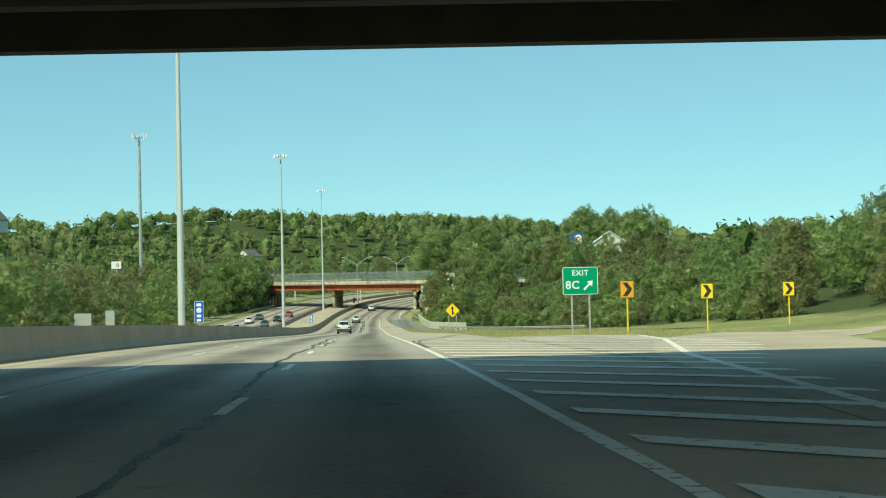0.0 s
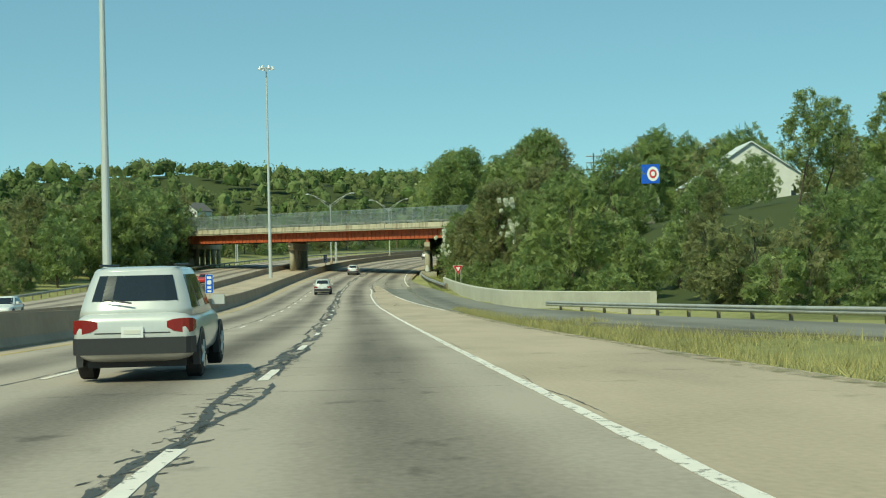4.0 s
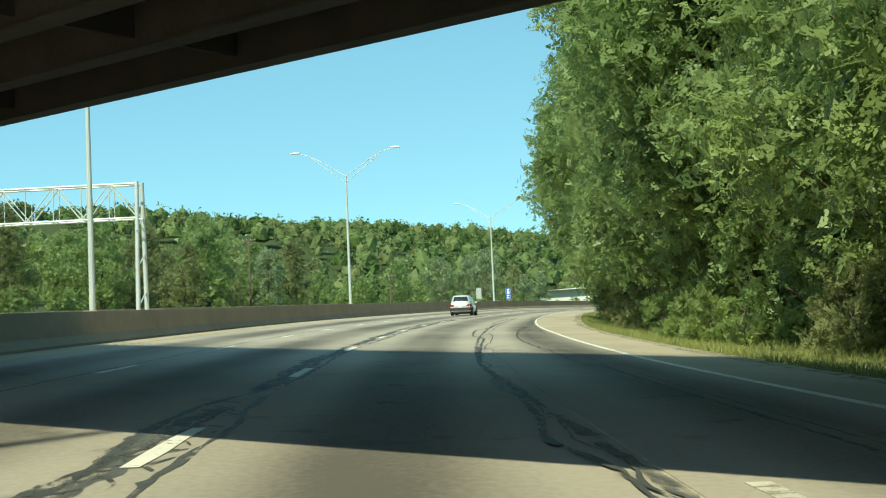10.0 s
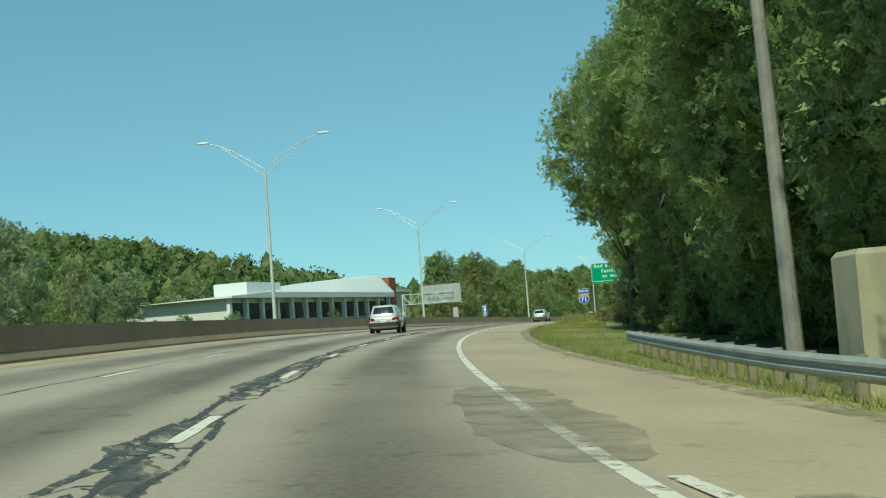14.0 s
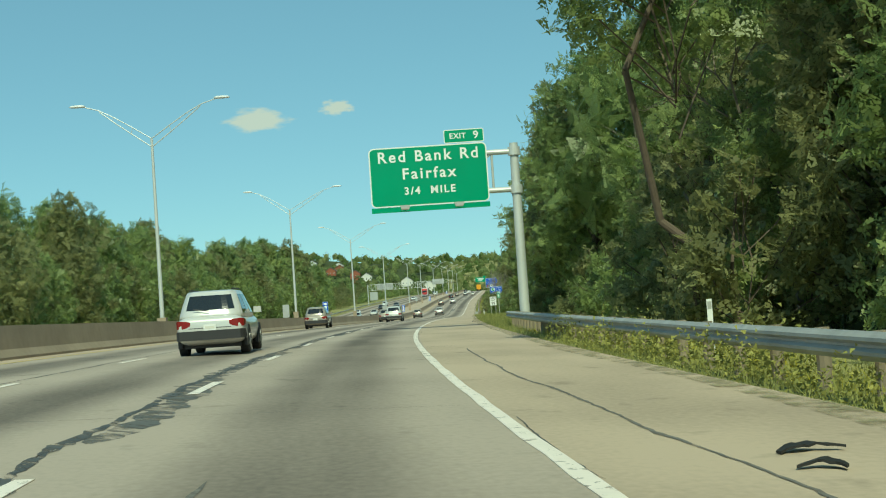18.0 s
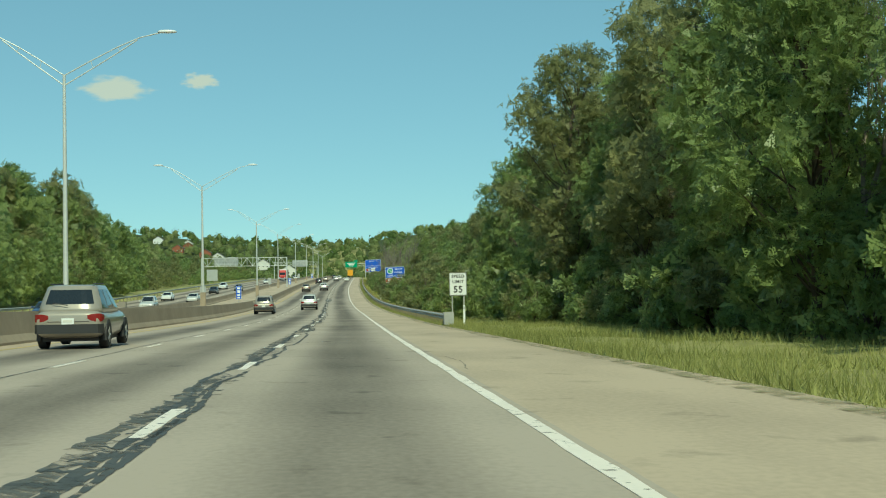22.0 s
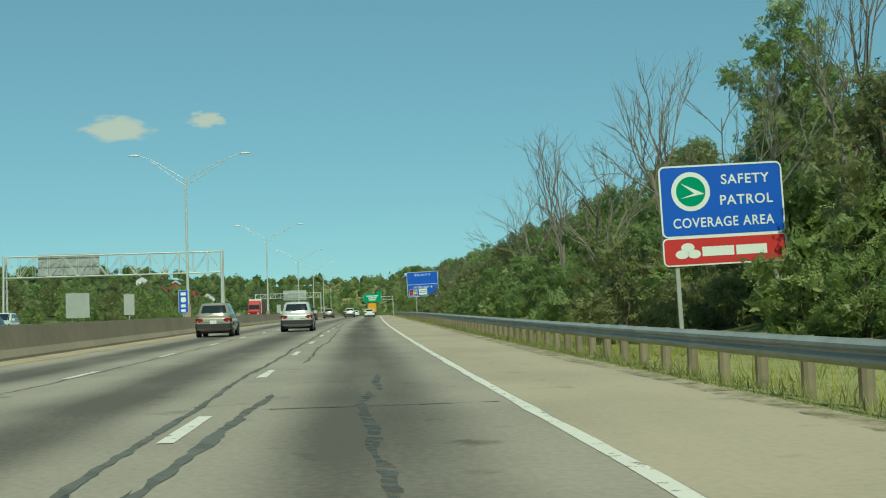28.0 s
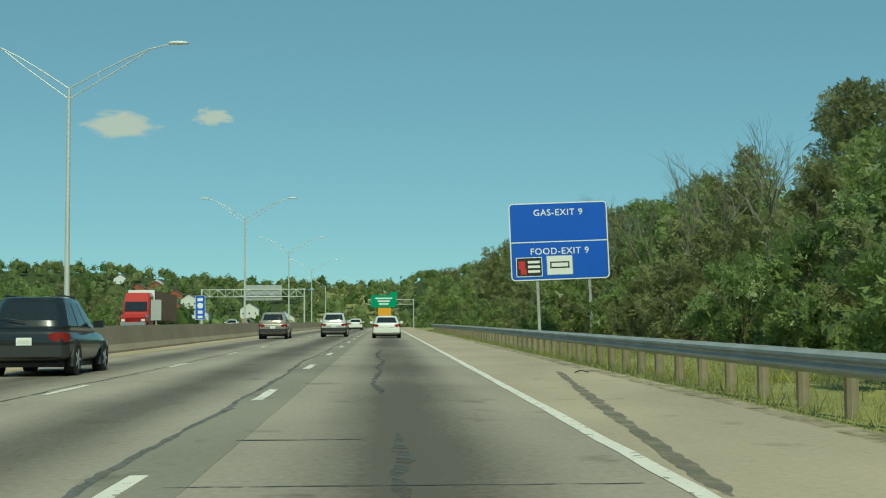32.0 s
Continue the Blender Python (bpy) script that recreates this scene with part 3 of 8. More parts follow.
def bent_strip(name, pts, w, mat, up, step=3.0):
    """A strip of width w along a bent line of (s, d) points."""
    p = np.array(pts, float)
    run = np.concatenate([[0], np.cumsum(np.hypot(*np.diff(p, axis=0).T))])
    t = span(0, run[-1], step)
    c = np.stack([np.interp(t, run, p[:, 0]), np.interp(t, run, p[:, 1])], 1)
    for _ in range(6):
        c[1:-1] = (c[:-2] + 2 * c[1:-1] + c[2:]) / 4
    dv = np.gradient(c, axis=0)
    dv /= np.linalg.norm(dv, axis=1)[:, None]
    nv = np.stack([-dv[:, 1], dv[:, 0]], 1)
    me = bpy.data.meshes.new(name)
    l, r = c - nv * w / 2, c + nv * w / 2
    rows = []
    for q, u in ((l, up - 0.2), (l, up), (r, up), (r, up - 0.2)):
        rows.append(points(q[:, 0], q[:, 1], np.maximum(land(q[:, 0], q[:, 1]), -0.2) * (q[:, 1] > 20) + u))
    co = np.stack(rows, 1).reshape(-1, 3)
    k = len(t)
    me.from_pydata(co.tolist(), [], [(4 * j + i, 4 * j + i + 1, 4 * j + i + 5, 4 * j + i + 4) for j in range(k - 1) for i in range(3)])
    uv = me.uv_layers.new(name="UVMap")
    idx = np.empty(len(me.loops), dtype=np.int32)
    me.loops.foreach_get("vertex_index", idx)
    side = np.array([0, 0, w, w])
    uv.data.foreach_set("uv", np.stack([side[idx % 4], t[idx // 4]], 1).astype(np.float32).ravel())
    me.materials.append(mat)
    me.update()
    return me


tagged(part("exit_road", bent_strip("exit_road", X_PTS, 6.4, M_SHOULDER, 0.016), M_SHOULDER),
       "pale concrete exit road bending away to the side", "road", kind="structure")
tagged(part("gore", lane_mat_uv("gore", -40, 66, lambda s: 3.62, lambda s: np.interp(s, [-40, 0, 30, 48, 62, 66], [4.2, 5.2, 9.0, 13.0, 14.5, 13.0]), M_SHOULDER, 0.008), M_SHOULDER),
       "striped concrete wedge between road and exit", "road", kind="structure")


# ---- painted lines ----
def line(name, s0, s1, d, w, mat, parent, up=0.006, step=3, wob=0.0):
    up = up * 0.5 if up < 0.016 else up
    f = d if callable(d) else (lambda s: d)
    rnd = random.Random(int(s0 * 7 + w * 100))
    return part(name, ribbon(name, span(s0, s1, step), lambda s: [(float(f(s)) - w / 2 + rnd.uniform(-wob, wob), up), (float(f(s)) + w / 2 + rnd.uniform(-wob, wob), up)], mat, 0.005), mat, parent)


DASH_K = [-17, 0, 3, 6, 16, 19, 22, 25, 31, 35, 38, 41, 51, 54, 60, 66, 72, 76, 85, 88, 92, 95, 120]
DASH_S = [-156, 51.3, 88.0, 123.8, 243.2, 278.5, 313.0, 349.0, 420.0, 465.0, 498.0, 533.3, 649.8, 685.2, 754.9, 823.8, 892.6, 938.4, 1042.2, 1077.3, 1125.4, 1161.1, 1466]
for k in range(-8, 118):
    s = float(np.interp(k, DASH_K, DASH_S))
    line("lane_dash", s, s + 3.05, float(np.interp(s, [1000, 1040, 1135, 1188], [0, -0.07, -0.07, -0.3])), 0.15, M_PAINT, road, up=0.0155, step=1.0, wob=0.015)
    line("lane_dash", s + 2.0, s + 5.05, float(np.interp(s, [1000, 1055, 1110, 1188], [-3.6, -3.9, -3.7, -3.8])), 0.13, M_PAINT, road, up=0.0155, step=1.5, wob=0.01)
for k in range(-8, 110, 1):
    s = 12.2 * k + 5
    line("lane_dash", s, s + 3.05, -21.4, 0.13, M_PAINT, bpy.data.objects["opposite_road"], up=0.03, step=3)
    if k % 2 == 0:
        line("lane_dash", s + 4, s + 7, -25.0, 0.13, M_PAINT, bpy.data.objects["opposite_road"], up=0.03, step=3)
EDGE_D = lambda s: np.interp(s, [-160, 110, 235, 250, 290, 300, 308, 313, 540, 640, 670, 712, 750, 800, 860, 900, 930, 1040, 1110, 1190, 1700], [3.53, 3.55, 3.5, 3.38, 3.3, 3.42, 3.42, 3.24, 3.45, 3.53, 3.62, 3.45, 3.54, 3.5, 3.36, 3.4, 3.48, 3.5, 3.5, 3.55, 3.53])
for a, b in ((-160, 62), (62, 200), (200, 313.5), (526, 566), (566, 690), (690, 760), (760, 905), (905, 1010), (1010, 1100), (1100, 1300), (1300, 1700)):
    line("edge_line", a, b, EDGE_D, 0.15, M_CHIPPED if a in (62, 526, 690, 905) else M_PAINT, road, up=0.014, step=1.2, wob=0.014)
TAPER_D = lambda s: np.interp(s, [318, 345, 370, 400, 427, 466, 494, 505, 526, 534], [8.0, 7.5, 7.1, 6.5, 6.3, 5.4, 4.82, 4.5, 3.9, 3.5])
line("edge_line", 318, 440, TAPER_D, 0.14, M_PAINT, road, up=0.02)
line("edge_line", 440, 530, TAPER_D, 0.13, M_CHIPPED, road, up=0.02, step=1.2, wob=0.02)
JOIN_D = lambda s: np.interp(s, [236, 254, 278, 300, 313], [7.2, 6.75, 5.95, 5.25, 4.65])
line("edge_line", 236, 286, JOIN_D, 0.17, M_PAINT, road, up=0.02)
line("edge_line", 286, 313, JOIN_D, 0.18, M_FADED, road, up=0.02, step=1.2, wob=0.015)
for s in (317.7, 329.3, 345.0, 356, 368, 380):
    line("lane_dash", s, s + 3.0, lambda q: np.interp(q, [300, 322, 346, 357, 400], [5.2, 4.7, 4.45, 4.4, 3.8]), 0.16, M_FADED, road, up=0.02, step=1.5)
for a in range(-160, 1700, 240):
    line("yellow_edge_line", a, a + 240, -7.3, 0.14, M_YELLOWP, road, up=0.012, wob=0.01)
# hatching on the wedge
gore = bpy.data.objects["gore"]
for i, s in enumerate(np.arange(4.3, 66.5, 3.2)):
    r = float(np.interp(s, [-40, 0, 30, 48, 62, 66], [4.2, 5.2, 9.0, 13.0, 14.5, 13.0]))
    m = Mesh()
    cols = np.linspace(3.8, r + 0.0, 5)
    lo = points(s - 0.3 - (cols - 3.8) * 1.15, cols, 0.020)
    hi = points(s - (cols - 3.8) * 1.15 + 0.4, cols, 0.020)
    for q in range(4):
        m.quad(tuple(lo[q]), tuple(lo[q + 1]), tuple(hi[q + 1]), tuple(hi[q]))
    part("hatch_stripe", m, M_PAINT, gore)
line("edge_line", -40, 60, lambda s: np.interp(s, [-40, 0, 30, 48, 60], [4.2, 5.2, 9.0, 12.6, 14.2]), 0.2, M_PAINT, gore, up=0.022)

# ---- median barriers, cast in lengths ----
PROFILE = [(0.0, 0.0), (0.0, 0.08), (0.17, 0.30), (0.26, 1.0), (0.44, 1.0), (0.53, 0.30), (0.70, 0.08), (0.70, 0.0)]


def barrier(name, d0, top, s0, s1, label, length=18.3):
    b = None
    s = s0
    while s < s1:
        e = min(s + length, s1)
        ss = span(s + 0.008, e - 0.008, 3.1)
        a = np.array([[(q, d0 - x, z * top - 0.1 * (z == 0)) for x, z in PROFILE] for q in ss])
        co = points(a[..., 0], a[..., 1], a[..., 2])
        m = Mesh().loft([[tuple(p) for p in r[::-1]] for r in co])
        if b is None:
            b = tagged(part(name, m, M_BARRIER), label, "barrier", kind="structure")
        else:
            part("barrier_length", m, M_BARRIER, b)
        s = e
    return b


barrier("median_barrier", -8.3, 1.0, -160, 1720, "stained brown concrete median barrier")
barrier("far_median_barrier", -17.05, 0.8, -160, 1720, "low concrete barrier of the other carriageway", 36.6)

# ---- overpasses ----
def girder(m, length, depth, flange=0.36, web=0.03, step=1.45, x=0.0, z=0.0, stiff=True, y0=0.0):
    """A plate girder along y with flanges and upright stiffeners on the side at -x."""
    m.box(x - flange / 2, x + flange / 2, y0, y0 + length, z, z + 0.05)
    m.box(x - flange / 2, x + flange / 2, y0, y0 + length, z + depth - 0.05, z + depth)
    m.box(x - web / 2, x + web / 2, y0, y0 + length, z + 0.05, z + depth - 0.05)
    if stiff:
        y = y0 + 0.6
        while y < y0 + length:
            m.box(x - 0.15, x - web / 2, y, y + 0.03, z + 0.05, z + depth - 0.05)
            y += step


def bent(name, s0, s1, d, top, parent, n=5, col=0.46):
    """A row of round columns with a cap beam along the road; its ends taper up like a bracket."""
    p = new(name)
    p.matrix_basis = Matrix.Identity(4)
    p.parent = parent
    base = -0.3
    a, b = at(s0, d), at(s1, d)
    zt = max(a.z, b.z) + top
    u = (b - a)
    u.z = 0
    L = u.length
    u.normalize()
    w = Vector((u.y, -u.x, 0))
    pr = []
    for y, z in ((-1.0, -0.7), (-1.0, 0), (L + 1.0, 0), (L + 1.0, -0.7), (L + 0.2, -1.3), (-0.2, -1.3)):
        pr.append((y, z))
    rings = []
    for side in (-0.46, 0.46):
        rings.append([tuple(a.xy.to_3d() + u * y + w * side + Vector((0, 0, zt + z))) for y, z in pr])
    part("cap_beam", Mesh().loft(rings), M_BRCONC, p)
    for k in range(n):
        c = a.lerp(b, (k + 0.12) / (n - 0.76))
        part("column", Mesh().tube((c.x, c.y, c.z + base), (c.x, c.y, zt - 1.3), col, col, 18), M_BRCONC, p, smooth=True)
    p["top_height"] = zt
    return p


def road_bridge():
    """The skewed red girder bridge over both carriageways."""
    A, B = Vector((6.4, 368.8, 0)), Vector((-17.4, 393.2, 0))
    u = (B - A).normalized()
    turn = math.atan2(-u.x, u.y)
    o = A - u * 34.0
    zb = 0.02
    base = Matrix.Translation((o.x, o.y, zb)) @ Matrix.Rotation(turn, 4, "Z") @ Matrix.Rotation(radians(0.6), 4, "X")
    t = thing("road_bridge", base, "rust-red steel girder bridge with concrete parapets and wire fence", "bridge")
    L, W = 126.0, 14.6
    inv = base.inverted()
    for i, x in enumerate(np.linspace(0.5, W - 0.25, 7)):
        m = Mesh()
        girder(m, L, 1.58, flange=0.44, step=1.02, x=x, z=-0.26, stiff=(i == 0))
        # only the outer girder is red; the others are coloured dark as shade
        part("girder", m, M_RED if i == 0 else M_DECK_SHADE, t, "rust-red plate girder" if i == 0 else "")
    for y in np.arange(4, L, 7.3):
        part("cross_brace", Mesh().box(0.53, W - 0.3, y, y + 0.08, 0.0, 0.9), M_DECK_SHADE, t)
    m = Mesh().box(-0.55, W + 0.55, 0, L, 1.324, 1.56)
    part("deck_slab", m, M_BRCONC, t)
    joints = [0, 22.0, 43.9, 66.0, 88.0, 108.0, L]
    for side in (0, 1):
        for a, b in zip(joints[:-1], joints[1:]):
            x = -0.55 if side == 0 else W + 0.55
            k = 1 if side == 0 else -1
            ring = [(x, 1.564), (x - 0.09 * k, 1.574), (x - 0.09 * k, 1.75), (x, 1.79), (x, 2.28), (x + 0.05 * k, 2.34), (x + 0.32 * k, 2.34), (x + 0.36 * k, 1.564)]
            ring = ring if side == 0 else ring[::-1]
            m = Mesh().loft([[(px, a + 0.012, pz) for px, pz in ring][::-1], [(px, b - 0.012, pz) for px, pz in ring][::-1]])
            part("parapet", m, M_PARAPET, t, "rain-stained concrete parapet")
        if side == 0:
            for y in (43.9, 88.0):
                part("parapet_block", Mesh().box(-0.70, -0.2, y - 0.62, y + 0.62, 1.55, 2.42), M_PARAPET, t)
    # pedestrian fence and rail on both sides
    for side, x, inward in ((0, -0.38, 1), (1, W + 0.38, -1)):
        fence = new("fence")
        fence.parent = t
        step = 2.44 if side == 0 else 4.88
        top = [(0, 0), (0, 2.0), (0.05, 2.22), (0.17, 2.42), (0.36, 2.56)]
        y, bay = 0.4, 0
        while y < L:
            m = Mesh()
            for (a, b), (c, d) in zip(top[:-1], top[1:]):
                m.tube((x + inward * a, y, 2.34 + b), (x + inward * c, y, 2.34 + d), 0.027, n=6)
            part("post", m, M_STEEL, fence)
            if bay % 3 != 1:
                z = 2.34 + (1.02 if bay % 3 else 1.22)
                part("mid_rail", Mesh().tube((x, y, z), (x, min(L, y + step), z), 0.02, n=6), M_STEEL, fence)
            y += step
            bay += 1
        part("top_rail", Mesh().tube((x + inward * 0.36, 0, 4.90), (x + inward * 0.36, L, 4.90), 0.022, n=6), M_STEEL, fence)
        for z, r in ((2.34 + 0.20, 0.032), (2.34 + 0.37, 0.045)):
            part("hand_rail", Mesh().tube((x - inward * 0.09, 0, z), (x - inward * 0.09, L, z), r, n=8), M_STEEL, t)
        if side == 0:
            for y in np.arange(1.6, L, 2.44):
                m = Mesh().loft([[(x - 0.13, y + q, 2.342), (x + 0.02, y + q, 2.342), (x - 0.03, y + q, 2.58), (x - 0.08, y + q, 2.72), (x - 0.14, y + q, 2.72), (x - 0.10, y + q, 2.55)] for q in (-0.06, 0.06)])
                part("rail_bracket", m, M_TRIMSTEEL, t, "dark cast rail bracket")
        # woven wire as real strands
        mesh_step = 0.16 if side == 0 else 0.4
        co = []
        hw = 0.014 if side == 0 else 0.02
        for sgn in (1, -1):
            ys = np.arange(-2.6, L, mesh_step)
            for y in ys:
                pts = []
                for (a, b) in top:
                    pts.append((x + inward * a, y + (b if sgn > 0 else 2.6 - b), 2.34 + b))
                for p, q in zip(pts[:-1], pts[1:]):
                    if q[1] > L or p[1] < 0:
                        continue
                    co += [(p[0], p[1] - hw, p[2]), (p[0], p[1] + hw, p[2]), (q[0], q[1] + hw, q[2]), (q[0], q[1] - hw, q[2])]
        w = part("wire_mesh", quads("wire_mesh", np.array(co), M_FENCE), M_FENCE, fence)
        w["kind"] = "stuff"
    for name, s0, s1, d, top in (("pier", 369.0, 386.0, 10.7, 5.17), ("pier", 394.6, 411.0, -14.9, 4.55), ("pier", 418.0, 435.0, -38.5, 4.7)):
        p = bent(name, s0, s1, d, top, None)
        tagged(p, "weathered concrete pier with round columns under the bridge", "bridge pier", "piers of the red bridge")
        c0, c1 = inv @ at(s0, d), inv @ at(s1, d)
        if d > 0:
            for c, zz, hh, mid, arc_w in ((0.12 / 4.24, 0.72, 1.0, 255, 46), (1.12 / 4.24, 0.62, 0.85, 245, 52)):
                q = at(s0, d).lerp(at(s1, d), c)
                rings = []
                for f in (0.0, 0.15, 0.5, 0.75, 0.9, 1.0):
                    arc = np.radians(np.linspace(mid - arc_w * (1 - f ** 4 * 0.75), mid + arc_w * (1 - f ** 3 * 0.8), 9))
                    rings.append([(q.x + 0.464 * math.cos(k), q.y + 0.464 * math.sin(k), q.z + zz + hh * f) for k in arc] + [(q.x + 0.455 * math.cos(k), q.y + 0.455 * math.sin(k), q.z + zz + hh * f) for k in arc[::-1]])
                part("paint_patch", Mesh().loft(rings), M_OVERPAINT, p, "pale grey paint covering marks on the column")
        # a rocker bearing under each girder
        for x in np.linspace(0.5, W - 0.25, 7):
            f = (x - c0.x) / (c1.x - c0.x)
            q = base @ (c0 + (c1 - c0) * f)
            lo, hi = p["top_height"] + 0.002, (base @ Vector((x, (c0 + (c1 - c0) * f).y, -0.262))).z
            if hi - lo < 0.03 or not -0.12 < f < 1.12:
                continue
            m = Mesh().loft([[(q.x + w * sx, q.y + w * sy, lo + (hi - lo) * g) for sx, sy in ((-1, -1), (1, -1), (1, 1), (-1, 1))] for g, w in ((0, 0.27), (0.16, 0.27), (0.2, 0.2), (0.62, 0.09), (0.7, 0.16), (1.0, 0.16))])
            part("bearing", m, M_RED, p, "rust-red rocker bearing")
    for k, y in ((0, 3.0), (1, L - 6)):
        part("abutment", Mesh().box(-1.2, W + 1.2, y - 3.2, y + 3.2, -9, -0.05), M_BRCONC, t)


road_bridge()

wall = None
for s in np.arange(364.5, 392, 5.9):
    ss = span(s, s + 5.88, 2.9)
    a = np.array([[(q, d, z) for d, z in ((9.3, -0.3), (9.4, 0.2), (9.5, 0.6), (12.2, 0.6), (12.2, -0.3))] for q in ss])
    m = Mesh().loft([[tuple(p) for p in r] for r in points(a[..., 0], a[..., 1], a[..., 2])])
    if wall is None:
        wall = tagged(part("pier_barrier", m, M_BRCONC), "low concrete wall shielding the bridge pier", "barrier", kind="structure")
    elif wall is not None and s < 388:
        part("barrier_length", m, M_BRCONC, wall)


def first_overpass():
    """The dark overpass that the clip starts under."""
    t = thing("overpass", place(0, 0, 0, -2.4), "dark concrete and steel overpass above the road", "bridge")
    m = Mesh().box(-60, 60, 1.6, 24.6, 6.75, 7.0)
    part("deck_slab", m, M_BRCONC, t)
    part("parapet", Mesh().box(-60, 60, 24.6, 25.0, 6.7, 7.9), M_BRCONC, t)
    part("parapet", Mesh().box(-60, 60, 1.2, 1.6, 6.7, 7.9), M_BRCONC, t)
    for y in np.linspace(2.0, 24.2, 7):
        i_beam = [(y + a, z) for a, z in ((-0.2, 5.55), (0.2, 5.55), (0.2, 5.62), (0.02, 5.62), (0.02, 6.66), (0.2, 6.66), (0.2, 6.74), (-0.2, 6.74), (-0.2, 6.66), (-0.02, 6.66), (-0.02, 5.62), (-0.2, 5.62))]
        m = Mesh().loft([[(x, q, z) for q, z in i_beam] for x in (-60, 60)])
        part("girder", m, M_DECK_SHADE, t)
    for x in (-13.2, 17.5, -38):
        part("cap_beam", Mesh().box(x - 0.6, x + 0.6, 1.6, 24.4, 4.6, 5.5), M_BRCONC, t)
        for y in (2.6, 8, 13, 18, 23):
            part("column", Mesh().tube((x, y, -0.4), (x, y, 4.6), 0.5, n=16), M_BRCONC, t)


first_overpass()


# ---- street lighting ----
def street_lamp_proto(reach=1.0):
    """A median lamp; reach stretches its arm over our lanes."""
    t = thing("street_lamp", Matrix.Identity(4), "tall pale steel lamp post with two curved arms", "street lamp", "median lamps")
    part("base", Mesh().box(-0.28, 0.28, -0.28, 0.28, -2.0, 0.9), M_BARRIER, t)
    part("pole", Mesh().tube((0, 0, 0.9), (0, 0, 12.6), 0.145, 0.085, 12), M_POLE, t, smooth=False)
    for k in (-1, 1):
        arm = new("arm")
        arm.parent = t
        f = k * (reach if k > 0 else 1.0)
        pts = [Vector((f * x, 0, z)) for x, z in ((0, 12.55), (1.2, 13.35), (2.4, 14.1), (3.4, 14.62), (4.3, 14.88))]
        low = [Vector((f * x, 0, z)) for x, z in ((0, 12.0), (1.3, 12.95), (2.5, 13.85), (3.3, 14.5))]
        for line_ in (pts, low):
            m = Mesh()
            for a, b in zip(line_[:-1], line_[1:]):
                m.tube(a, b, 0.035, n=6)
            part("arm_tube", m, M_POLE, arm)
        for a, b in ((pts[1], low[1]), (pts[2], low[2])):
            part("strut", Mesh().tube(a, b, 0.02, n=5), M_POLE, arm)
        head = Mesh()
        rings = []
        for x, h, w in ((4.2, 0.05, 0.07), (4.35, 0.11, 0.15), (4.75, 0.13, 0.19), (5.1, 0.10, 0.17), (5.25, 0.03, 0.08)):
            rings.append([(k * x + (f - k) * 4.3, w * math.cos(a), 14.93 + h * math.sin(a) * (1 if math.sin(a) > 0 else 0.6)) for a in np.linspace(0, 2 * math.pi, 10, endpoint=False)][::k])
        part("lamp_head", head.loft(rings), M_LENS, arm, "grey lamp head", smooth=True)
    return t


LAMP_S = [432, 494, 559, 621.5, 684, 753.5, 819, 886, 960.5, 1060, 1155, 1247, 1334, 1406, 1478, 1550]
proto = street_lamp_proto()
proto.matrix_basis = place(LAMP_S[0], -13.4)
long_proto = street_lamp_proto(1.2)
long_proto.matrix_basis = place(LAMP_S[6], -13.4, float(1.2 * sstep(LAMP_S[6], 640, 900)))
for s in LAMP_S[1:6] + LAMP_S[7:]:
    copy_thing(proto if s < 800 else long_proto, place(s, -13.4 if s < 1100 else -14.6, float(1.2 * sstep(s, 640, 900) - 0.6 * sstep(s, 1180, 1240))))


def high_mast(s, d, top=31.5):
    t = thing("high_mast", place(s, d, -0.2), "very tall pale steel mast with a ring of floodlights", "light mast", "high masts")
    m = Mesh().tube((0, 0, 0), (0, 0, top), 0.30, 0.30 - 0.006 * top, 14)
    part("pole", m, M_POLE, t)
    ring = Mesh()
    pts = [(0.75 * math.cos(a), 0.75 * math.sin(a), top - 0.1) for a in np.linspace(0, 2 * math.pi, 12, endpoint=False)]
    for a, b in zip(pts, pts[1:] + pts[:1]):
        ring.tube(a, b, 0.04, n=5)
    for a in pts[::3]:
        ring.tube((0, 0, top - 0.1), a, 0.03, n=5)
    part("ring", ring, M_POLE, t)
    for a in np.linspace(0, 2 * math.pi, 6, endpoint=False):
        x, y = 0.95 * math.cos(a), 0.95 * math.sin(a)
        part("floodlight", Mesh().tube((x, y, top + 0.18), (x * 1.15, y * 1.15, top - 0.36), 0.12, 0.27, 10), M_LENS, t, smooth=False)


for s, d, top in ((103.0, -12.4, 31.5), (236.5, -13.9, 31.5), (364.0, -14.2, 33.7)):
    high_mast(s, d, top)

# ---- guard rails ----
W_RAIL = [(0.0, 0.0), (0.02, 0.02), (0.075, 0.06), (0.08, 0.10), (0.015, 0.14), (0.015, 0.17), (0.08, 0.21), (0.075, 0.25), (0.02, 0.29), (0.0, 0.31)]


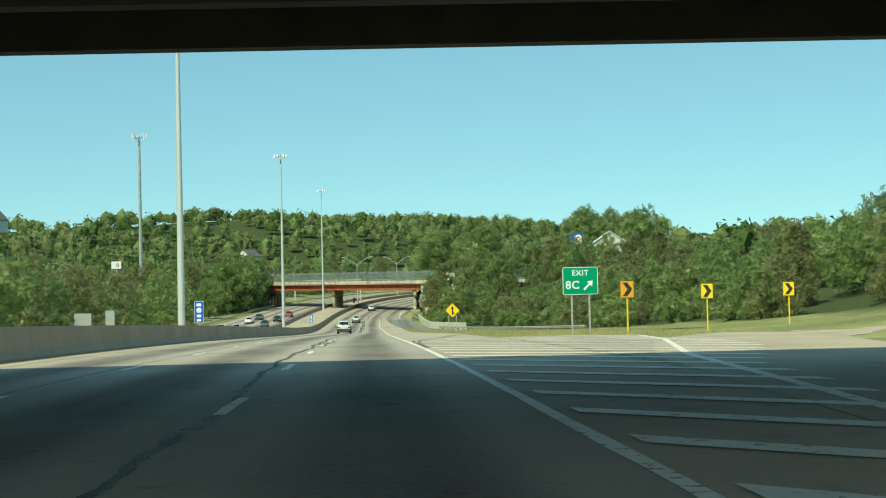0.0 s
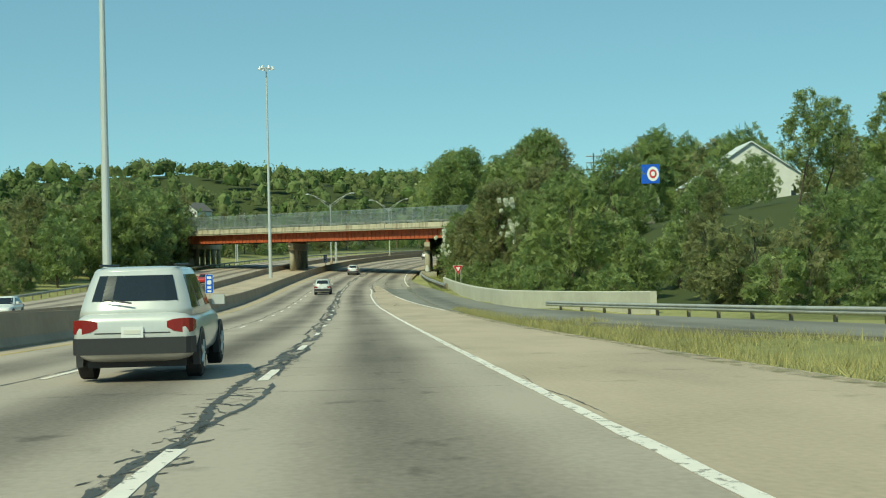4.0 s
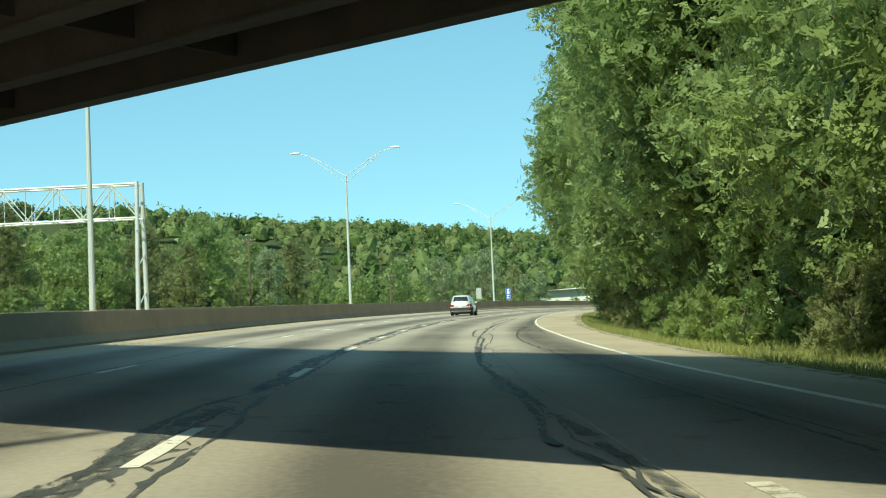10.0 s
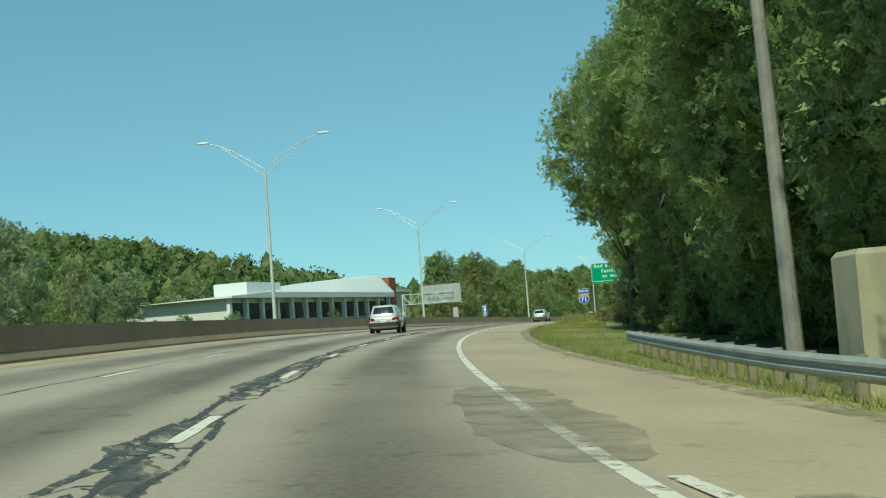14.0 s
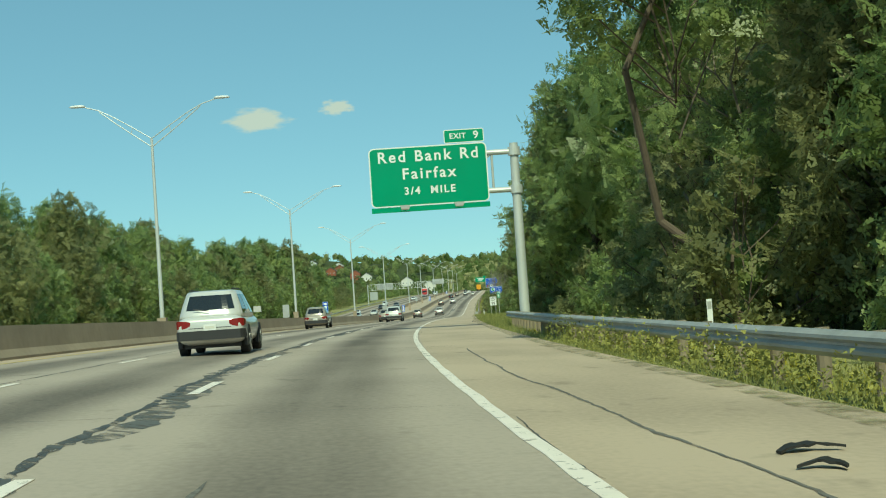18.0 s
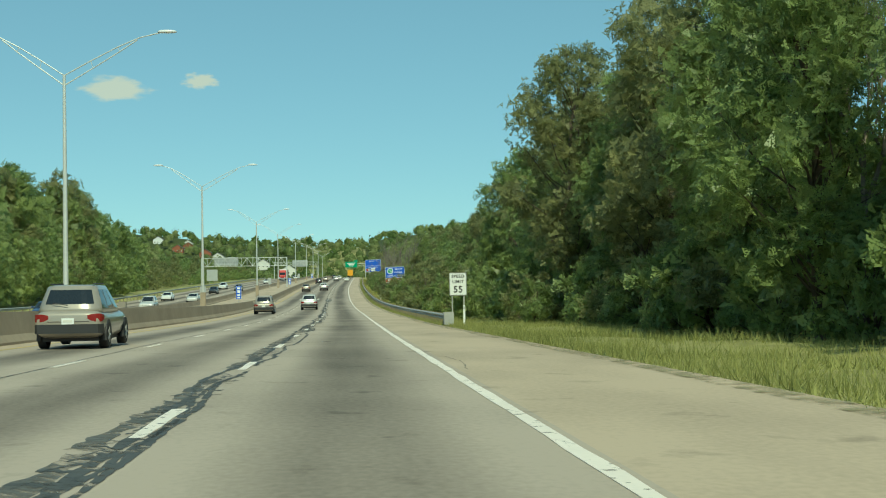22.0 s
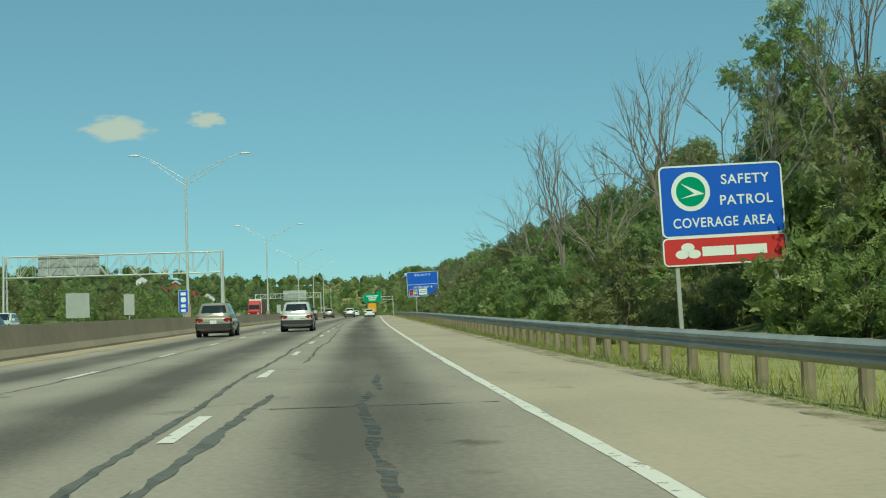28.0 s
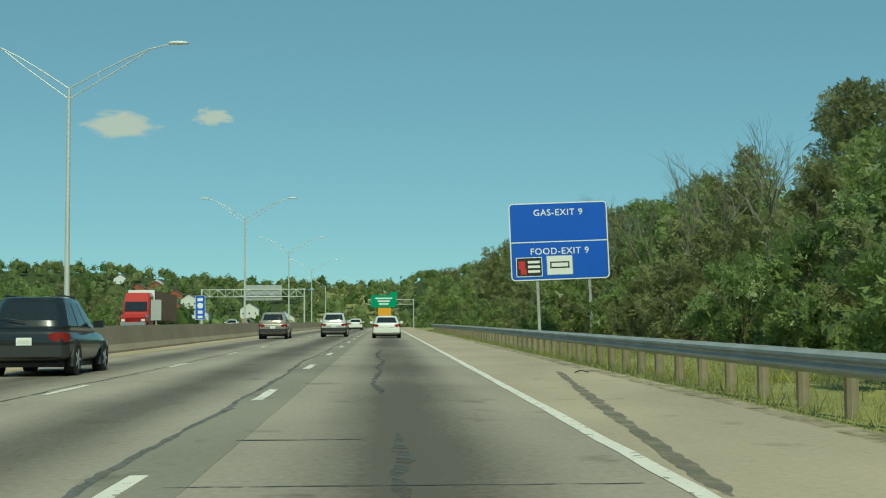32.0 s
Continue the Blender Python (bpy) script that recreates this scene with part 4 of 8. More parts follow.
def guard_rail(s0, s1, d, label, face=-1, post=1.9, group="guard rails", both=False, ground=None):
    """Steel W-beam on wooden posts along the road; face -1 looks to the lanes on its left."""
    f = d if callable(d) else (lambda s: d)
    g = ground or (lambda s: 0.0)
    t = thing("guard_rail", Matrix.Identity(4), label, "guard rail", group)
    s = s0
    while s < s1 - 0.5:
        e = min(s + 11.4, s1)
        ss = span(s, e + 0.04, 2.3)
        rows = []
        for q in ss:
            rows.append([(q, f(q) + face * x, 0.36 + z + g(q)) for x, z in W_RAIL] + [(q, f(q) + face * (x - 0.012), 0.36 + z + g(q)) for x, z in W_RAIL[::-1]])
        a = np.array(rows)
        co = points(a[..., 0], a[..., 1], a[..., 2])
        part("rail_beam", Mesh().loft([[tuple(p) for p in r] for r in co]), M_STEEL, t)
        s = e
    s = s0 + 0.4
    block = Mesh().box(0.004, 0.17, -0.075, 0.075, 0.36, 0.65).data("blockout", M_POST)
    post_me = Mesh().tube((0.09, 0, -0.5), (0.09, 0, 0.655), 0.095, 0.093, 10).data("rail_post", M_POST)
    while s < s1:
        m = place(s, f(s), g(s))
        p = part("post", post_me, M_POST, t, at=m @ Matrix.Translation((0.172 if face < 0 else -0.36, 0, 0)))
        part("spacer", block, M_POST, t, at=m @ Matrix.Translation((0.0 if face < 0 else -0.176, 0, 0)))
        s += post
    return t


guard_rail(306, 364, lambda s: np.interp(s, [306, 322, 350, 364], [11.9, 11.4, 10.2, 9.6]), "pale galvanised guard rail leading to the bridge pier")
guard_rail(490, 562, lambda s: np.interp(s, [490, 500, 540, 562], [9.2, 8.3, 7.5, 8.6]), "galvanised guard rail under overhanging trees", ground=lambda s: -0.2)
guard_rail(637, 735, lambda s: np.interp(s, [637, 650, 735], [7.6, 7.2, 8.0]), "galvanised guard rail with weeds at its foot")
guard_rail(877, 1330, lambda s: np.interp(s, [877, 900, 1330], [6.6, 6.9, 7.0]), "long galvanised guard rail on wooden posts", ground=lambda s: float(np.interp(s, [877, 900, 1030, 1180], [-0.12, -0.12, 0.0, 0.06])))
guard_rail(150, 236, lambda s: np.interp(s, [150, 185, 215, 236], [26, 20.0, 17.0, 13.6]), "galvanised guard rail beside the slip road", post=3.8, ground=lambda s: -0.22)
guard_rail(-100, 1000, -35.2, "guard rail along the other carriageway", face=1, post=3.8)
guard_rail(1000, 1400, -35.2, "guard rail along the other carriageway", face=1, post=3.8)

# white retaining parapet beside the slip road
retain = None
for k, s in enumerate(np.arange(222, 322, 7.7)):
    e = min(s + 7.68, 322.5)
    ss = span(s, e, 2.5)
    f = lambda q: float(np.interp(q, [215, 232, 252, 280, 305, 323], [18.3, 15.2, 12.7, 12.6, 12.5, 12.4]))
    a = np.array([[(q, f(q) + x, z) for x, z in ((0, -0.3), (0.0, 1.0), (0.05, 1.05), (0.32, 1.05), (0.36, 1.0), (0.36, -0.3))] for q in ss])
    m = Mesh().loft([[tuple(p) for p in r] for r in points(a[..., 0], a[..., 1], a[..., 2])])
    if retain is None:
        retain = tagged(part("parapet_wall", m, M_WALL), "pale concrete wall beside the slip road", "wall", kind="structure")
    else:
        part("wall_panel", m, M_WALL, retain)

# ---- trees ----
def leaf_cloud(rng, centres, radii, count, size, squash=0.85, up=0.35):
    """Corners of count three-cornered leaf sprays scattered over clumps."""
    w = radii ** 2 / (radii ** 2).sum()
    idx = rng.choice(len(centres), count, p=w)
    dirn = rng.normal(size=(count, 3))
    dirn /= np.linalg.norm(dirn, axis=1)[:, None]
    rad = radii[idx] * np.clip(rng.normal(0.84, 0.19, count), 0.15, 1.12)
    p = centres[idx] + dirn * rad[:, None] * np.array([1, 1, squash])
    nrm = dirn * 0.55 + rng.normal(size=(count, 3)) * 0.75 + np.array([0, 0, up])
    nrm /= np.linalg.norm(nrm, axis=1)[:, None]
    t = np.cross(nrm, rng.normal(size=(count, 3)))
    t /= np.linalg.norm(t, axis=1)[:, None] + 1e-9
    b = np.cross(nrm, t)
    ln = size * 1.6 * rng.uniform(0.55, 1.35, count)[:, None]
    wd = ln * rng.uniform(0.42, 0.72, count)[:, None]
    droop = nrm * ln * 0.18
    co = np.stack([p - t * ln * 0.4 - b * wd * 0.6, p - t * ln * 0.4 + b * wd * 0.6 - droop, p + t * ln * 0.6 - droop], 1)
    return co.reshape(-1, 3)


def limb(m, rng, a, b, r0, r1, bends=3, n=6):
    """A crooked branch from a to b."""
    a, b = Vector(a), Vector(b)
    pts = [a.lerp(b, k / bends) for k in range(bends + 1)]
    L = (b - a).length
    for k in range(1, bends):
        pts[k] += Vector(rng.normal(size=3)) * L * 0.05
    for k in range(bends):
        m.tube(pts[k], pts[k + 1], r0 + (r1 - r0) * k / bends, r0 + (r1 - r0) * (k + 1) / bends, n, caps=False)


def make_tree(seed, h, r, leaves, size, mat, low=0.25, clumps=22, trunk=0.22, lean=0.0, tall=1.0):
    """Meshes of one kind of tree: trunk with limbs, and crown."""
    rng = np.random.default_rng(seed)
    cen, rad = [], []
    clumps = int(clumps * 1.45)
    for k in range(clumps):
        f = (k + rng.uniform(0, 1)) / clumps
        z = h * (low + (1 - low) * f * 0.93)
        prof = math.sin(math.pi * min(1, 0.16 + 0.80 * f)) ** 0.75
        a = k * 2.4 + rng.uniform(-0.5, 0.5)
        q = r * prof * rng.uniform(0.3, 0.92)
        cen.append((q * math.cos(a) + lean * z, q * math.sin(a), z))
        rad.append(r * rng.uniform(0.17, 0.36) * (0.7 + 0.4 * prof))
    cen, rad = np.array(cen), np.array(rad)
    co = leaf_cloud(rng, cen, rad, leaves, size)
    inner = leaf_cloud(rng, cen, rad * 0.55, leaves // 9, size * 2.6)
    both = np.concatenate([co, inner]).reshape(-1, 3, 3)
    crown = quads("crown", both[rng.permutation(len(both))].reshape(-1, 3), mat, 3)
    m = Mesh()
    top = (lean * h * 0.7 + rng.uniform(-0.3, 0.3), rng.uniform(-0.3, 0.3), h * 0.78)
    limb(m, rng, (0, 0, -0.5), top, trunk, trunk * 0.25, 5, 9)
    for k in range(clumps):
        z0 = max(h * low * 0.6, cen[k][2] - r * rng.uniform(0.4, 0.9))
        f = z0 / (h * 0.78)
        limb(m, rng, (top[0] * f, top[1] * f, z0), cen[k], trunk * (0.30 - 0.16 * min(1, f)), 0.02, 2, 3)
    return m.data("trunk", M_BARK), crown


def make_bare(seed, h, spread, mat=None, twigs=5):
    """A leafless tree of forked branches."""
    rng = np.random.default_rng(seed)
    stem, branches = Mesh(), []

    def grow(a, d, L, r, depth):
        b = a + d * L
        if depth == 1:
            branches.append(Mesh())
        limb(branches[-1] if depth else stem, rng, a, b, r, r * 0.6, 2, 5 if depth < 2 else 3)
        if depth >= twigs:
            return
        for k in range(3 if depth < 4 else 2):
            nd = (d + Vector(rng.normal(size=3)) * spread + Vector((0, 0, 0.16))).normalized()
            grow(a.lerp(b, rng.uniform(0.55, 1.0)), nd, L * rng.uniform(0.55, 0.8), r * 0.55, depth + 1)

    grow(Vector((0, 0, -0.4)), Vector((0, 0, 1)), h * 0.34, h * 0.0095, 0)
    return stem.data("trunk", mat or M_DEADWOOD), [k.data("branch", mat or M_DEADWOOD) for k in branches]


TREES = {
    "near_a": make_tree(21, 19, 6.2, 10500, 0.30, M_LEAF, 0.10, 36, 0.30),
    "near_b": make_tree(22, 18, 5.8, 10000, 0.29, M_LEAF2, 0.10, 34, 0.26),
    "near_c": make_tree(23, 20, 5.6, 9600, 0.30, M_LEAF, 0.14, 42, 0.30, 0.03),
    "high_a": make_tree(31, 20, 5.4, 8000, 0.30, M_LEAF, 0.42, 34, 0.26, -0.02),
    "high_b": make_tree(32, 21, 6.0, 8600, 0.30, M_LEAF2, 0.38, 36, 0.28, 0.02),
    "thin_a": make_tree(41, 16.5, 3.3, 1900, 0.30, M_LEAF2, 0.46, 27, 0.15, -0.10),
    "pale_a": make_tree(51, 13, 4.4, 3200, 0.30, M_PALE, 0.10, 26, 0.18),
    "big_a": make_tree(1, 19, 6.2, 5600, 0.40, M_LEAF, 0.10, 34, 0.30),
    "big_b": make_tree(2, 18, 5.8, 5400, 0.40, M_LEAF2, 0.12, 32, 0.26),
    "big_c": make_tree(3, 20, 5.4, 5200, 0.40, M_LEAF, 0.16, 38, 0.30, 0.03),
    "big_d": make_tree(14, 20, 5.0, 4600, 0.37, M_LEAF3, 0.22, 40, 0.27, -0.02),
    "mid_a": make_tree(4, 11, 4.5, 2300, 0.34, M_LEAF, 0.08, 22, 0.17),
    "mid_b": make_tree(5, 10, 4.3, 2300, 0.34, M_LEAF2, 0.08, 20, 0.15),
    "mid_c": make_tree(6, 12, 4.0, 2000, 0.34, M_LEAF3, 0.10, 22, 0.16),
    "bush_a": make_tree(7, 3.6, 2.3, 800, 0.25, M_LEAF, 0.05, 11, 0.06),
    "bush_b": make_tree(8, 3.0, 2.0, 720, 0.24, M_LEAF2, 0.05, 10, 0.06),
    "bush_c": make_tree(9, 4.4, 2.4, 800, 0.25, M_LEAF3, 0.05, 12, 0.07),
}
LABELS = {"pale": "tall rounded tree with pale silvery green leaves", "thin": "slender tree with thin open crown and visible branches", "high": "tall tree with bare lower trunk and high leafy crown", "near": "tall leafy broad-leaved tree with dense green crown", "big": "tall leafy broad-leaved tree with dense green crown", "mid": "leafy young tree with a rounded crown", "bush": "dense green roadside bush"}


def plant(kind, s, d, scale=1.0, turn=None, up=None, stretch=1.0):
    k = kind.split("_")[0]
    z = float(land(s, d)) if up is None else up
    turn = random.uniform(0, 360) if turn is None else turn
    p = at(s, d, z)
    e = thing("bush" if k == "bush" else "tree", Matrix.Translation(p) @ Matrix.Rotation(radians(turn), 4, "Z") @ Matrix.Diagonal((scale, scale, scale * stretch, 1)),
              LABELS[k], "bush" if k == "bush" else "tree", "roadside bushes" if k == "bush" else "roadside trees")
    part("trunk", TREES[kind][0], M_BARK, e)
    part("crown", TREES[kind][1], M_LEAF, e)
    return e


_joined = {}


def scatter(kind, s, d, scale, turn, keep=2):
    """A tree of the joined background wood, with one leaf spray in keep, so much larger."""
    p = at(s, d, float(land(s, d)))
    me = TREES[kind][1]
    co = np.empty(len(me.vertices) * 3, dtype=np.float32)
    me.vertices.foreach_get("co", co)
    co = co.reshape(-1, 3, 3)
    ln = np.linalg.norm(co[:, 2] - co[:, 0], axis=1)
    co = co[ln < 1.8 * np.median(ln)][::keep]
    mid = co.mean(1, keepdims=True)
    co = ((co - mid) * keep ** 0.5 * 1.1 + mid).reshape(-1, 3) * scale
    c, q = math.cos(turn), math.sin(turn)
    _joined.setdefault(me.materials[0].name, []).append(np.stack([co[:, 0] * c - co[:, 1] * q + p.x, co[:, 0] * q + co[:, 1] * c + p.y, co[:, 2] + p.z], 1))


def row(kinds, s0, s1, step, d0, d1, sc=(0.85, 1.15), seed=0, skip=None, joined=0):
    """Trees of those kinds at uneven steps, between d0 and d1 (numbers or functions of s)."""
    rnd = random.Random(seed)
    s = s0
    while s < s1:
        a = d0(s) if callable(d0) else d0
        b = d1(s) if callable(d1) else d1
        if not (skip and skip(s)):
            args = (rnd.choice(kinds), s + rnd.uniform(-0.3, 0.3) * step, rnd.uniform(a, b), rnd.uniform(*sc), rnd.uniform(0, 360))
            scatter(*args, joined) if joined else plant(*args)
        s += step * rnd.uniform(0.8, 1.2)


def along(*pairs):
    """A function of s through pairs of s and d."""
    return lambda s: float(np.interp(s, [p[0] for p in pairs], [p[1] for p in pairs]))


NEAR, BIG, MID, BUSH = ["near_a", "near_b", "near_c"], ["big_a", "big_b", "big_c", "big_d"], ["mid_a", "mid_b", "mid_c"], ["bush_a", "bush_b", "bush_c"]
# right side, from the start to the bridge
row(MID, 95, 235, 8, along((95, 46), (150, 38), (235, 27)), along((95, 60), (150, 50), (235, 36)), (0.45, 0.75), 11)
row(BUSH, 92, 240, 5.5, along((92, 38), (150, 30), (240, 19)), along((92, 46), (150, 38), (240, 26)), (0.8, 1.4), 12)
row(MID, 350, 374, 4, 52, 66, (0.75, 0.95), 115, joined=2)
row(MID, 90, 250, 3.2, 44, 78, (0.6, 1.0), 13, joined=2)
row(MID, 250, 340, 3.2, 40, 74, (0.38, 0.6), 113, joined=2)
row(BIG, 396, 476, 5, 62, 112, (0.60, 0.76), 114, joined=5)
row(MID, 308, 340, 5, 26, 33, (0.95, 1.12), 121)
plant("mid_b", 256, 18.8, 1.0, 40)
for _q, _r, _k in ((270, 42.6, 0.80), (274, 46.0, 0.72), (270, 50.3, 0.70), (276, 57.5, 0.62), (272, 62, 0.64), (268, 55, 0.60)):
    plant("thin_a" if _q % 4 else "mid_c", _q, _r, _k * (1.0 if _q % 4 else 1.3), _q * 7)
row(["bush_b", "bush_b", "bush_a"], 240, 322, 4, 15, 20, (0.6, 1.1), 14)
row(["mid_b", "mid_b", "mid_c"], 240, 345, 6, 21, 28, (0.42, 0.7), 15)
row(MID, 316, 350, 4, 21, 30, (0.6, 0.78), 84)
row(MID, 275, 345, 6, 28, 42, (0.36, 0.52), 16)
row(MID, 338, 362, 4, 16.0, 19, (0.75, 1.0), 17)
row(BUSH, 328, 362, 4, 14.5, 15.5, (0.7, 1.0), 18)
row(BIG, 344, 364, 7, 16.5, 21, (0.55, 0.68), 19)
row(BIG, 381, 398, 4.5, 21, 32, (1.1, 1.22), 119)
row(MID, 322, 354, 4.2, along((322, 19), (354, 20)), along((322, 27), (354, 28)), (1.0, 1.2), 120)
# right side beyond the bridge: tall wood close to the road, in bays and bulges
row(NEAR, 392, 430, 6.5, 14, 16.5, (1.1, 1.28), 21)
row(NEAR, 434, 472, 5.5, along((434, 13.4), (450, 12.4), (472, 11.8)), along((434, 14.6), (450, 13.8), (472, 13.0)), (1.0, 1.2), 70)
row(NEAR, 476, 488, 6, 17, 19, (1.05, 1.25), 71)
for _q, _r in ((423, 13.0), (429, 12.6), (435, 12.8)):
    plant("high_b" if _q % 2 else "high_a", _q, _r, 1.15, _q * 5)
row(NEAR, 490, 550, 5, along((490, 14.2), (505, 13.4), (524, 13.2), (532, 14.2), (550, 15.2)), along((490, 15.2), (524, 14.2), (532, 15.2), (550, 16)), (0.95, 1.15), 20)
row(NEAR, 536, 566, 6, 16, 18, (1.0, 1.2), 72)
row(BIG, 392, 565, 6.5, 22, 28, (1.0, 1.25), 22, joined=7)
row(MID, 490, 532, 6, 11.0, 12.4, (0.55, 0.8), 23)
row(BUSH, 405, 480, 3.4, 10.6, 12.6, (0.45, 0.85), 24)
plant("thin_a", 701, 10.7, 1.0, 0)
plant("thin_a", 714, 13.8, 0.85, 200)
plant("high_b", 611, 13.2, 0.95, 60)
for _q, _r in ((528, 13.6), (533, 13.2), (537, 14.0), (541, 14.0), (546, 14.8), (549, 15.5), (555, 15.2)):
    plant("high_a" if _q % 2 else "high_b", _q, _r, 1.12, _q * 3)
row(["near_a", "near_c"], 552, 604, 5, along((552, 15.5), (604, 18.5)), along((552, 17), (604, 20.5)), (0.95, 1.12), 182)
row(["high_a"], 566, 606, 8, 14.8, 17, (0.95, 1.1), 25)
row(BUSH, 566, 650, 4.5, 14.8, 17, (0.8, 1.2), 88)
row(BIG, 610, 652, 7, 17.5, 19.5, (0.9, 1.15), 89)
row(BIG, 656, 698, 8.5, 16, 18.5, (0.9, 1.15), 73)
row(BIG, 566, 700, 7.5, 20, 27, (0.95, 1.2), 26, joined=7)
row(BIG, 692, 768, 6, 19.5, 27, (0.95, 1.15), 86, joined=6)
row(MID, 692, 728, 5, 13.6, 16, (0.65, 0.95), 87)
row(BIG, 380, 500, 8, 28, 33, (0.95, 1.15), 180, joined=8)
row(BIG, 512, 560, 4.5, 44, 80, (1.4, 1.65), 181, joined=6)
row(BIG, 506, 720, 6, 30, 55, (0.95, 1.2), 80, joined=10)
row(BUSH, 656, 740, 5.5, 11.2, 13.4, (0.6, 1.1), 27)
row(BIG, 762, 799, 9.5, 14.2, 18.5, (0.92, 1.1), 28)
row(MID, 744, 760, 6, 18, 22, (0.7, 0.9), 85)
row(BIG, 806, 850, 11, 17, 21, (0.52, 0.64), 74)
row(["big_a", "big_c"], 842, 862, 8, 15.0, 17.6, (0.62, 0.72), 175)
row(BIG, 862, 928, 9.5, along((856, 16.5), (876, 15.0), (928, 16)), along((856, 18), (928, 19)), (0.68, 0.86), 75)
row(BIG, 728, 860, 9, 24, 31, (0.7, 0.88), 29, joined=7)
row(BUSH, 745, 885, 5, 14.0, 17, (0.7, 1.2), 30)
row(BUSH, 858, 890, 3, 14.2, 17.5, (0.95, 1.35), 130)
row(MID, 862, 890, 5, 17, 20, (0.6, 0.8), 131)
# right side, the long slope
row(BUSH, 886, 1340, 4.6, 9.6, 13, (0.6, 1.1), 31, skip=lambda s: 1028 < s < 1072 or 1205 < s < 1250)
row(BUSH, 900, 1340, 6, 14, 19, (0.9, 1.4), 83, skip=lambda s: 1050 < s < 1074)
row(BUSH, 1046, 1074, 4.6, 15.2, 16.5, (0.7, 1.0), 76)
row(BUSH, 1058, 1080, 3.0, 12.2, 14.6, (0.6, 0.9), 176)
row(BUSH, 1030, 1046, 4.0, 13.8, 15.4, (0.6, 0.8), 177)
plant("thin_a", 1080, 17.5, 0.68, 100)
row(BUSH, 1046, 1080, 3.2, 16.5, 20.5, (0.95, 1.4), 90)
row(BIG, 955, 1000, 8, 18.5, 22, (0.40, 0.52), 91)
row(BUSH, 1203, 1252, 4.6, 12.6, 14.5, (0.6, 0.9), 77)
row(MID, 930, 1340, 9, 15.5, 21, (0.4, 0.6), 32, skip=lambda s: 1225 < s < 1262 or 1085 < s < 1104)
row(MID, 925, 1360, 4.5, 20, 34, (0.4, 0.65), 33, joined=2)
row(BIG, 860, 1000, 9, 22, 34, (0.36, 0.52), 34, joined=5)
row(BIG, 1020, 1350, 16, 22, 32, (0.32, 0.44), 36, joined=2)
row(MID, 1340, 1700, 8, 12, 32, (0.7, 1.0), 35, joined=3)
# left side
for _q, _r, _k in ((655, -52, 1.05), (648, -60, 0.9), (662, -60, 0.95), (700, -66, 0.7), (716, -70, 0.8), (585, -62, 0.8), (540, -66, 0.75)):
    plant("pale_a", _q, _r, _k, _q)
for _n, _q, _r, _k in (("mid_a", 566, -62, 1.42), ("mid_b", 574, -68, 1.2), ("mid_c", 550, -62, 1.05), ("mid_b", 534, -64, 1.1), ("mid_a", 592, -68, 1.1), ("mid_c", 606, -70, 1.1)):
    plant(_n, _q, _r, _k, _q)
row(MID, 40, 335, 7, -43, -52, (0.75, 1.1), 41, joined=2)
row(BUSH, 40, 335, 6, -39, -43, (0.8, 1.3), 42)
row(BIG, 30, 360, 8, -54, -80, (0.5, 0.75), 43, joined=6)
row(MID, 336, 396, 6, -41, -52, (0.9, 1.25), 44)
row(MID, 370, 424, 4, -38.5, -47, (1.25, 1.65), 51)
row(MID, 462, 545, 9, -50, -62, (0.75, 1.15), 52)
row(MID, 420, 800, 5, -74, -105, (0.7, 1.2), 45, joined=2)
row(BUSH, 430, 800, 9, -48, -70, (0.6, 1.2), 46, joined=2)
row(BIG, 828, 1000, 6, -46, -57, (0.82, 1.05), 47, joined=5)
row(BIG, 1000, 1078, 6, -46, -55, (1.0, 1.2), 147, joined=5)
row(BIG, 1080, 1135, 6, -46, -56, (0.78, 0.95), 79, joined=5)
row(BIG, 1135, 1170, 7, -48, -58, (0.6, 0.75), 179, joined=5)
row(MID, 800, 1095, 6, -41, -45, (0.75, 1.15), 48, joined=2)
row(MID, 1095, 1500, 6, -48, -66, (0.5, 0.8), 49, joined=2)
row(BUSH, 1095, 1420, 7, -43, -48, (0.8, 1.3), 50, joined=2)

for _name, _all in _joined.items():
    for _i in range(0, len(_all), 80):
        _m = bpy.data.materials[_name]
        tagged(part("background_trees", quads("background_trees", np.concatenate(_all[_i:_i + 80]), _m, 3), _m), "dense trees and bushes standing behind the first row", "trees", kind="stuff")


